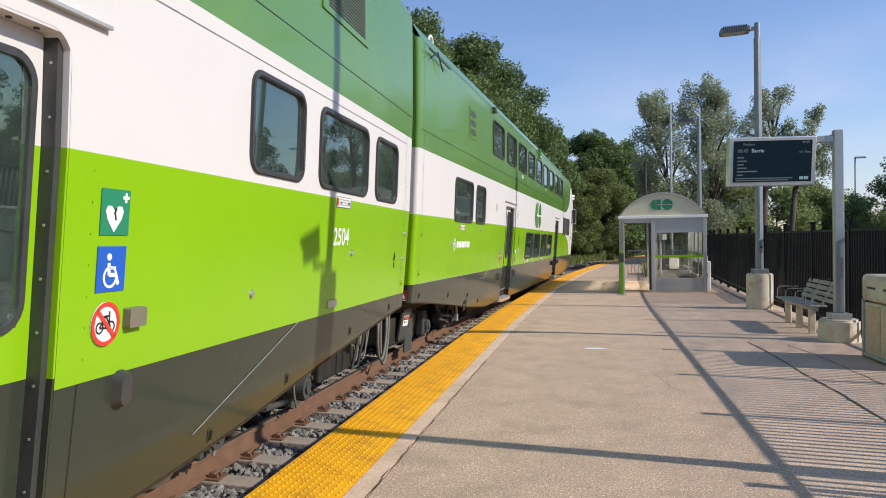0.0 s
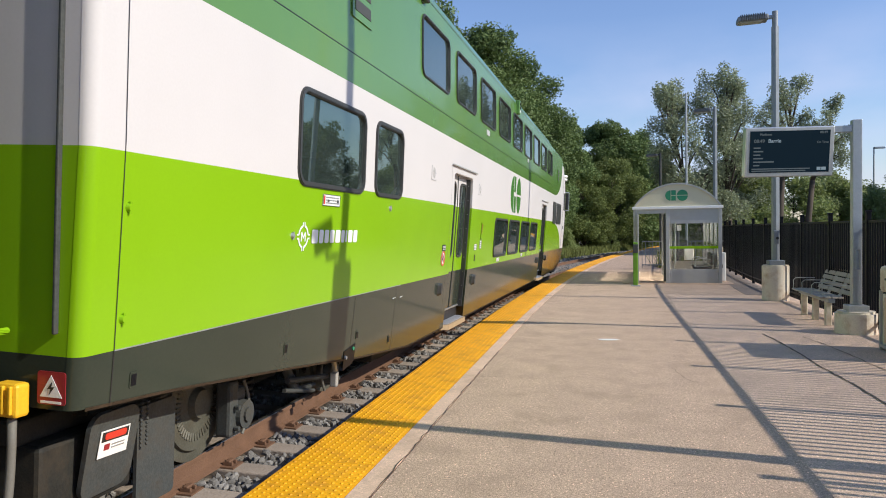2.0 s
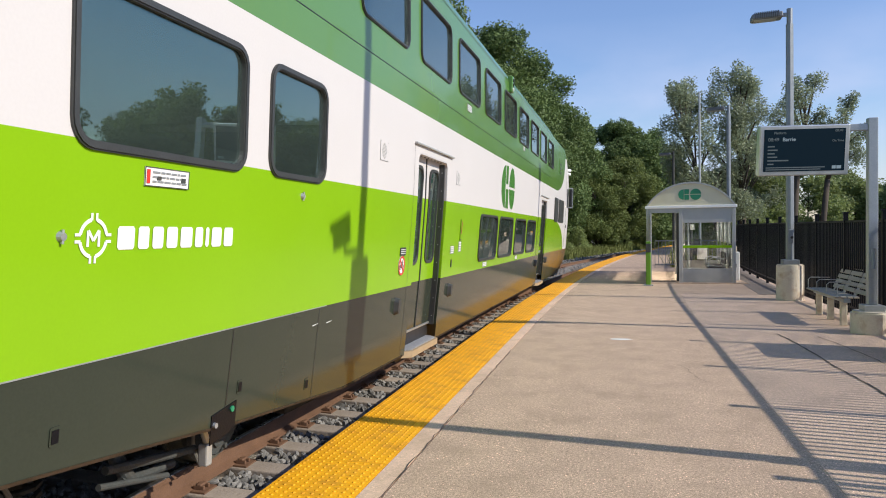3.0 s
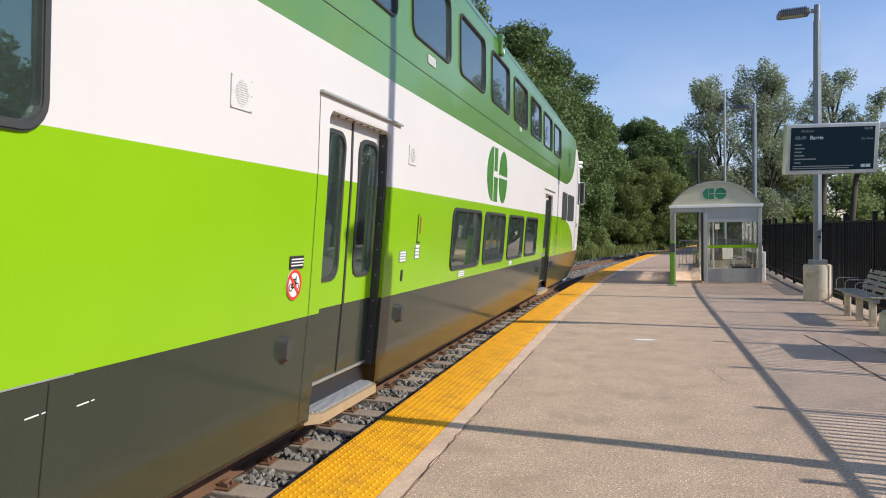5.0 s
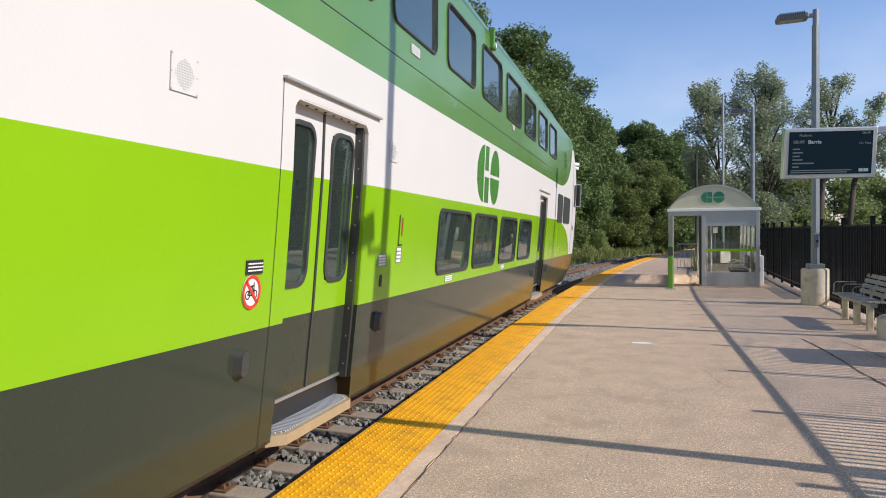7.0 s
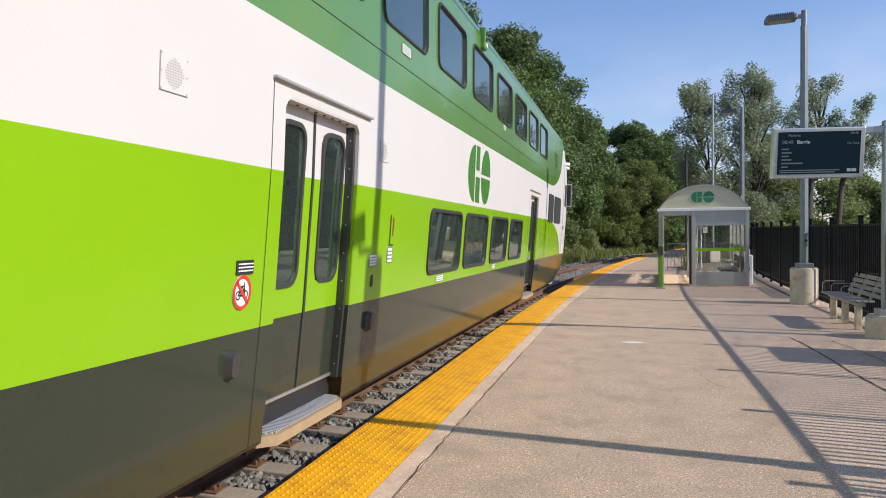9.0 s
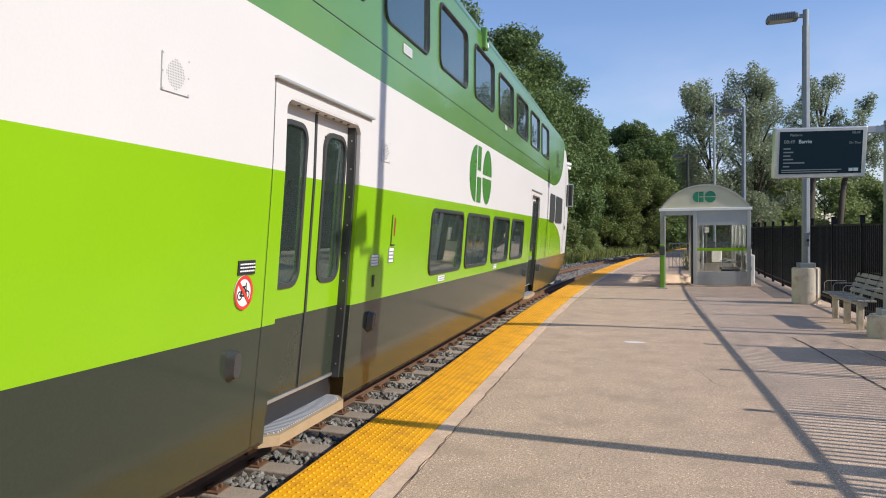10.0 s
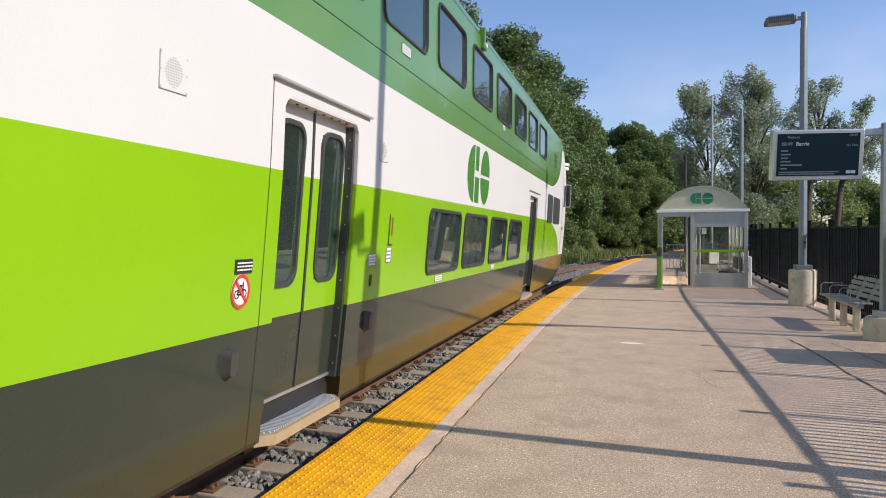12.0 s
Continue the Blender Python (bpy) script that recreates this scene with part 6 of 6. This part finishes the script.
    for k in range(16):
        a, b = k * math.pi / 8, (k + 1) * math.pi / 8
        rod(bm, (0.96, -9.75 + 0.13 * math.cos(a), 5.32 + 0.13 * math.sin(a)), (0.96, -9.75 + 0.13 * math.cos(b), 5.32 + 0.13 * math.sin(b)), 0.025, n=6)
    part("lifting_ring", bm, M_SIGNW, car)
    part("roof_camera", bx(1.38, 1.52, -6.3, -6.1, 4.70, 4.82, 0.02), M_RUBBER, car, "small dark camera housing")
    bm = bmesh.new()
    box(bm, 1.42, 1.52, 1.93, 2.12, 4.60, 4.92, 0.02)
    sg = part("side_signal", bm, M_GREEN, car, "small stacked side signal")
    for k in range(3):
        part("lens", rods(((1.51, 2.02, 4.66 + 0.09 * k), (1.535, 2.02, 4.66 + 0.09 * k), 0.033), n=12), M_SIGNK if k else M_SIGNW, sg)
    bm = bmesh.new()
    for a, b in (((-11.7, 4.72), (-10.4, 4.70)), ((-11.2, 4.78), (-10.9, 4.55)), ((-11.6, 4.6), (-11.3, 4.75))):
        pa, pb = on_side(*a, 0.06), on_side(*b, 0.06)
        rod(bm, pa, pb, 0.012, n=6)
    part("jumper_cable", bm, M_SIGNK, car)
    truck_fittings(car, -8.7, -1)
    end_cables(car, -12.0, -1)
    part("underframe", bx(-1.0, 1.0, -11.9, -6.9, 0.66, 0.80, 0.02), M_BLACK, car)
    part("underframe_box", bx(-1.15, 1.15, -6.8, 9.6, 0.24, 0.50, 0.02), M_BLACK, car)
    part("underframe_box", bx(0.55, 1.1, -11.85, -11.1, 0.22, 0.66, 0.03), M_BLACK, car)


def dress_coach(car):
    o = decal("defibrillator_sign", car, 6.42, 1.957, rect(0.225, 0.228), M_SIGNG, 0.003, 0.003, "green defibrillator sign with white heart")
    h = [(0, -0.085), (-0.055, -0.02), (-0.07, 0.02), (-0.055, 0.045), (-0.025, 0.045), (0, 0.02), (0.025, 0.045), (0.055, 0.045), (0.07, 0.02), (0.055, -0.02)]
    marks("heart", o, 6.42, 1.957, [[(a - 0.01, b - 0.015) for a, b in h], rect(0.05, 0.016, 0.075, 0.075), rect(0.016, 0.05, 0.075, 0.075)], M_SIGNW, 0.007)
    marks("bolt_mark", o, 6.42, 1.957, [bar(0.0, 0.02, -0.015, -0.01, 0.012), bar(-0.01, -0.005, 0.0, -0.04, 0.010)], M_SIGNK, 0.010)
    o = decal("access_sign", car, 6.415, 1.675, rect(0.222, 0.225), M_SIGNB, 0.003, 0.003, "blue wheelchair access sign")
    marks("wheel_symbol", o, 6.415, 1.675, [bar(-0.025, 0.03, -0.02, -0.03, 0.022), bar(-0.02, -0.03, 0.035, -0.03, 0.02), bar(0.035, -0.03, 0.055, -0.08, 0.02), bar(-0.022, 0.005, 0.03, 0.005, 0.014), [(a - 0.024, b + 0.06) for a, b in circle(0.018, 12)]],
          M_SIGNW, 0.007, rings=((-0.01, -0.04, 0.055, 0.042),))
    no_bike_sign(car, 6.395, 1.403, 0.110)
    pl = side_place(6.613, 1.418)
    bm = bmesh.new()
    plate(bm, rrect(0.145, 0.10, 0.01), lambda a, b, k: pl(a, b, k), 0.045)
    bmesh.ops.recalc_face_normals(bm, faces=bm.faces)
    part("lock_box", bm, mat("olive grey steel", (0.17, 0.155, 0.11), rough=0.5), car, "grey steel lock box")
    lettering("fleet_number", "2504", car, side_matrix(9.93, 1.855, 0.004), 0.235, M_NUMBER, "white painted fleet number, slightly worn")
    lettering("brake_letter", "A", car, side_matrix(12.06, 1.63, 0.004), 0.15, M_SIGNK)
    lettering("brake_letter", "R", car, side_matrix(12.06, 1.525, 0.004), 0.085, M_SIGNK)
    notice(car, 9.93, 2.197, 0.41, 0.10, 3)
    decal("name_plate", car, 9.79, 1.225, rect(0.25, 0.07), M_ALU, 0.003, 0.008, "worn silver name plate")
    knob(car, 8.02, 1.44)
    knob(car, 10.28, 1.70)
    for v in (1.28, 1.93, 1.6):
        knob(car, 12.5, v, M_FRAMEG if v > 1.5 else M_LIME)
    seam(car, 12.42, 0.95, 12.42, 3.2)
    seam(car, 4.3, 3.10, 12.4, 3.10, 0.004)
    seam(car, 6.20, 0.38, 6.22, 1.13)
    for k in range(7):
        part("rivet", rods((on_side(6.25, 1.25 + 0.15 * k, -0.002), on_side(6.25, 1.25 + 0.15 * k, 0.004), 0.006), n=6), M_LIME, car)
    bm = bmesh.new()
    rod(bm, on_side(8.947, 1.135, 0.008), on_side(7.347, 0.60, 0.008), 0.003, n=6)
    part("tow_cable", bm, M_GALV, car, "thin pale cable across the skirt")
    intake(car, 6.55, 1.045, 0.82)
    for u, v in ((7.59, 0.533), (8.84, 0.677), (10.46, 0.88), (12.0, 1.0)):
        pocket(car, u, v)
    vent(car, 9.20, 10.60, 3.86, 4.62, 20)
    me = None
    for k in range(9):
        m = Matrix.Translation(on_side(12.55, 1.35 + k * 0.2, 0.0))
        if me is None:
            bm = bmesh.new()
            bmesh.ops.create_icosphere(bm, subdivisions=1, radius=0.009)
            ob = part("rivet", bm, M_FRAMEG, car)
            ob.matrix_basis, me = m, ob.data
        else:
            share("rivet", me, car, m)
    part("underframe", bx(-1.0, 1.0, 7.5, 12.6, 0.66, 0.80, 0.02), M_BLACK, car)
    part("underframe_box", bx(-1.15, 1.15, -7.0, 7.2, 0.24, 0.50, 0.02), M_BLACK, car)
    part("battery_box", bx(0.88, 1.00, 12.30, 12.45, 0.44, 0.64, 0.015), M_HOSE, car, "pale grey box under the car end")
    # black box added behind the hoses to keep the space under the end dark
    part("end_sill", bx(-0.95, 0.80, 11.35, 12.72, 0.10, 0.70, 0.03), M_BLACK, car)
    part("step_frame", rods(((1.12, 11.9, 0.75), (1.02, 11.9, 0.20), 0.018), ((1.12, 12.15, 0.78), (1.02, 12.15, 0.22), 0.018), ((1.02, 11.9, 0.21), (1.02, 12.15, 0.21), 0.016), n=8), M_STEELG, car)
    for y0, y1, x, low_z in ((12.78, 13.22, 1.10, 0.58), (12.45, 12.75, 0.95, 0.52), (12.50, 12.70, 0.85, 0.55), (12.15, 12.40, 0.9, 0.30)):
        bm = bmesh.new()
        tube(bm, [Vector((x, y0 + (y1 - y0) * (0.5 - 0.5 * math.cos(math.pi * k / 20)), 0.74 - low_z * math.sin(math.pi * k / 20) ** 0.6)) for k in range(21)], 0.021 if x > 1.05 else 0.012, 8)
        part("hose", bm, M_HOSE, car, "dark rubber brake hose", smooth=True)


dress_cab(cab)
dress_coach(rear)


def put_trees(protos, spots, seed):
    r = random.Random(seed)
    used = set()
    for x, y, k, s in spots:
        m = Matrix.Translation((x, y, -0.75)) @ pose(0, 0, 0, 0, 0, r.uniform(0, 360))
        o = protos[k]
        if k in used:
            o = copy_thing(o, m)
        else:
            used.add(k)
            o.matrix_basis = m
        o.scale = (s, s, s)


LBL = "tall dense broadleaf tree beside the railway"
GRP = "trees along the railway"
wood = [tree(11, 18, 5.0, 80000, 0.155, pose(0, 0, 0), LBL, group=GRP, bare=0.10, lobes=52),
        tree(12, 15, 4.4, 68000, 0.15, pose(0, 0, 0), LBL, group=GRP, bare=0.08, lobes=46),
        tree(13, 12, 4.2, 58000, 0.15, pose(0, 0, 0), LBL, group=GRP, bare=0.06, lobes=40)]
put_trees(wood, [(-12.5, 47, 0, 1.0), (-15.5, 53, 0, 1.08), (-9.5, 56, 0, 0.97), (-12.5, 62, 1, 1.15), (-7.4, 62, 0, 0.90), (-7.6, 69, 1, 1.0), (-5.3, 77, 1, 0.95), (-9.5, 82, 1, 0.95),
                 (-0.6, 85, 1, 0.98), (2.2, 86, 2, 1.1), (3.8, 92, 2, 1.14), (7.5, 101, 2, 0.85), (12, 108, 2, 0.85), (18, 114, 2, 0.85), (-15, 36, 1, 1.05), (-15.5, 22, 0, 0.95), (-15.5, 4, 1, 1.0)], 5)
put_trees([tree(33, 9.6, 3.8, 40000, 0.125, pose(0, 0, 0), "rounded yellow-green maple beside the railway", group="maples at the curve", material=M_LEAF4, bare=0.05, lobes=36)],
          [(-2.3, 77, 0, 0.85), (0.7, 80, 0, 1.0), (3.2, 89, 0, 0.95)], 9)
LBL2 = "loose silvery willow beyond the platform fence"
GRP2 = "willows beyond the fence"
for sd, hh, sp, nl, lo, x, y, lean in ((21, 11.4, 2.4, 24000, 30, 6.4, 45.0, (-3.0, 0)), (22, 12.1, 2.5, 27000, 34, 7.2, 46.0, (-0.6, 0)), (23, 11.9, 2.0, 12000, 20, 10.0, 47.0, (0.9, 0)), (24, 10.2, 1.6, 6500, 14, 11.6, 47.5, (1.6, 0)), (25, 10.2, 2.4, 14000, 24, 8.4, 52.0, (0, 0))):
    tree(sd, hh, sp, nl, 0.078, pose(x, y, -0.75), LBL2, group=GRP2, material=M_LEAF2, bare=0.5 if sd in (23, 24) else 0.26, droop=0.8, lobes=lo, density=0.80, lean=lean)
LBL3 = "low bushy tree on the far side of the lot"
GRP3 = "bushy trees around the lot"
bush = [tree(31, 5.5, 3.0, 26000, 0.10, pose(0, 0, 0), LBL3, group=GRP3, material=M_LEAF3, bare=0.04, lobes=24),
        tree(32, 4.2, 2.6, 20000, 0.10, pose(0, 0, 0), LBL3, group=GRP3, material=M_LEAF3, bare=0.03, lobes=20)]
put_trees(bush, [(10 + 5.2 * k, 78 - 1.2 * k + (3 if k % 2 else 0), k % 2, 1.0 + 0.15 * ((k * 7) % 3)) for k in range(13)]
          + [(6.8, 60, 1, 0.9), (9.5, 57, 0, 1.25), (12.8, 56, 1, 1.45), (15.8, 57, 0, 1.1), (18.8, 57, 1, 1.2), (22.0, 54, 0, 0.85), (7.6, 51, 1, 1.0), (11.0, 52, 1, 0.9), (14.2, 53, 1, 1.0), (-7.8, 52, 1, 0.8), (-6.2, 58, 0, 0.7), (-5.0, 64, 1, 0.7), (-3.6, 71, 1, 0.6), (-0.5, 78, 1, 0.7), (3.2, 85, 1, 0.85), (6.5, 93, 1, 0.8), (10.5, 100, 0, 0.8), (-8.8, 46, 1, 0.8)], 7)
dark = tree(41, 10.2, 3.6, 36000, 0.12, pose(25.6, 62, -0.75), "dark rounded maple beyond the lot", bare=0.15, lobes=30)
# trees behind the standpoint and across the lot close the place
put_trees([tree(51, 11, 4.6, 22000, 0.2, pose(0, 0, 0), "broad tree across the station lot", group="trees across the lot", material=M_LEAF3, bare=0.14, lobes=30)],
          [(40, 40, 0, 1.0), (33, 50, 0, 0.95), (28, 44, 0, 0.8), (26, 54, 0, 0.95), (35, 38, 0, 0.8), (31, 30, 0, 0.62), (42, 28, 0, 0.9), (36, 21, 0, 0.66), (45, 33, 0, 1.05), (37, 30, 0, 0.85), (47, 24, 0, 1.0), (41, 14, 0, 0.85), (48, 5, 0, 0.95), (43, -7, 0, 0.72), (36, -22, 0, 0.8), (22, -38, 0, 0.9), (5, -44, 0, 1.0)], 8)


def distant_lamp(x, y, h):
    o = tagged(new("lot_lamp"), "slim grey parking lot lamp", "lamp")
    o.matrix_basis = pose(x, y, -0.75)
    part("pole", rods(((0, 0, 0), (0, 0, h), 0.07, 0.05)), M_GALV, o)
    part("lamp_head", bx(-0.02, 0.75, -0.15, 0.15, h - 0.05, h + 0.08, 0.03), M_GALV, o)


distant_lamp(19.5, 60.0, 8.1)


def grass(name, seed, n, region, height, label):
    """Tufts of upright blades: region(r) gives a point."""
    r = np.random.default_rng(seed)
    base = np.array([region(r) for _ in range(n)])
    a = r.uniform(0, 6.283, n)
    w = r.uniform(0.012, 0.03, n)
    h = height * r.uniform(0.4, 1.2, n)
    dx, dy = np.cos(a) * w, np.sin(a) * w
    lean = r.normal(size=(n, 2)) * 0.25 * h[:, None]
    p0 = base + np.c_[dx, dy, np.zeros(n)]
    p1 = base - np.c_[dx, dy, np.zeros(n)]
    p2 = base + np.c_[lean, h]
    v = np.stack([p0, p1, p2], 1).reshape(-1, 3)
    me = bpy.data.meshes.new(name)
    me.from_pydata(v.tolist(), [], np.arange(3 * n).reshape(n, 3).tolist())
    me.materials.append(M_GRASS)
    return tagged(new(name, me), label, "grass", kind="stuff")


def verge(r):
    s = r.uniform(34, 110)
    p = along(s, -5.7 - r.uniform(0, 1) ** 1.5 * 6.8)
    return (p.x, p.y, -0.75)


def behind_fence(r):
    p = along(r.uniform(4, 70), 6.6 + r.uniform(0, 1) ** 2 * 6)
    return (p.x, p.y, -0.75)


grass("verge_grass", 1, 26000, verge, 0.75, "tall rough grass along the track")
grass("lot_grass", 2, 9000, behind_fence, 0.6, "rough grass behind the fence")


# ------------------------------------------------------------------ small things near the shelter
def reader_post(m):
    o = tagged(new("fare_reader"), "slim lime green fare card reader post", "card reader")
    o.matrix_basis = m
    part("post", bx(-0.065, 0.065, -0.05, 0.05, 0, 1.22, 0.02), mat("reader green", (0.13, 0.30, 0.02), rough=0.4), o)
    part("reader_head", bx(-0.07, 0.07, -0.065, -0.045, 0.92, 1.16, 0.012), M_STEELG, o, "dark grey reader face")
    part("base", bx(-0.13, 0.13, -0.11, 0.11, 0, 0.03, 0.006), M_GALV, o)


reader_post(place_at(20.9, 2.72))
box_m = place_at(23.2, 5.16)
o = tagged(new("utility_box"), "white utility box beside the shelter", "utility box")
o.matrix_basis = box_m
part("cabinet", bx(-0.12, 0.12, -0.2, 0.2, 0, 0.85, 0.02), M_SIGNW, o)
part("door_handle", bx(-0.03, 0.03, -0.215, -0.2, 0.4, 0.5, 0.005), M_STEELG, o)


def railing(m, length):
    o = tagged(new("railing"), "blue-grey steel railing at the platform end", "railing")
    o.matrix_basis = m
    for z in (0.12, 1.05):
        part("rail", bx(0, length, -0.02, 0.02, z, z + 0.04, 0.004), M_POLE, o)
    n = int(length / 0.13)
    for k in range(n + 1):
        part("baluster", bx(k * length / n - 0.01, k * length / n + 0.01, -0.01, 0.01, 0.0 if k % 8 == 0 else 0.14, 1.06), M_POLE, o)


railing(place_at(30.3, 2.75), 3.35)
sign_post = tagged(new("notice_post"), "dark post with small notice board behind the shelter", "notice board")
sign_post.matrix_basis = place_at(29.3, 4.1)
part("post", rods(((0, 0, 0), (0, 0, 2.2), 0.06), n=12), M_STEELG, sign_post)
part("board", bx(-0.06, 0.34, -0.03, 0.0, 0.55, 1.15, 0.01), M_STEELG, sign_post)
grass("platform_weeds", 3, 2600, lambda r: tuple(along(r.uniform(31.0, 33.0), r.uniform(3.4, 6.3), -0.6)), 1.3, "tall weeds past the platform end")


# ------------------------------------------------------------------ the train in movement
def motions():
    times = [k / 10 for k in range(0, 66)] + [12.0]
    walk(cab, [(t, car_pose(run_at(t), -8.9, 10.0)) for t in times])
    walk(rear, [(t, car_pose(run_at(t) - 25.61, -10.0, 10.0)) for t in times])
    for w, u in cab_wheels + rear_wheels:
        walk(w, [(t, pose(0, u, WHEEL_R, -math.degrees((run_at(t) - run_at(0)) / WHEEL_R), 0, 0)) for t in times])


motions()
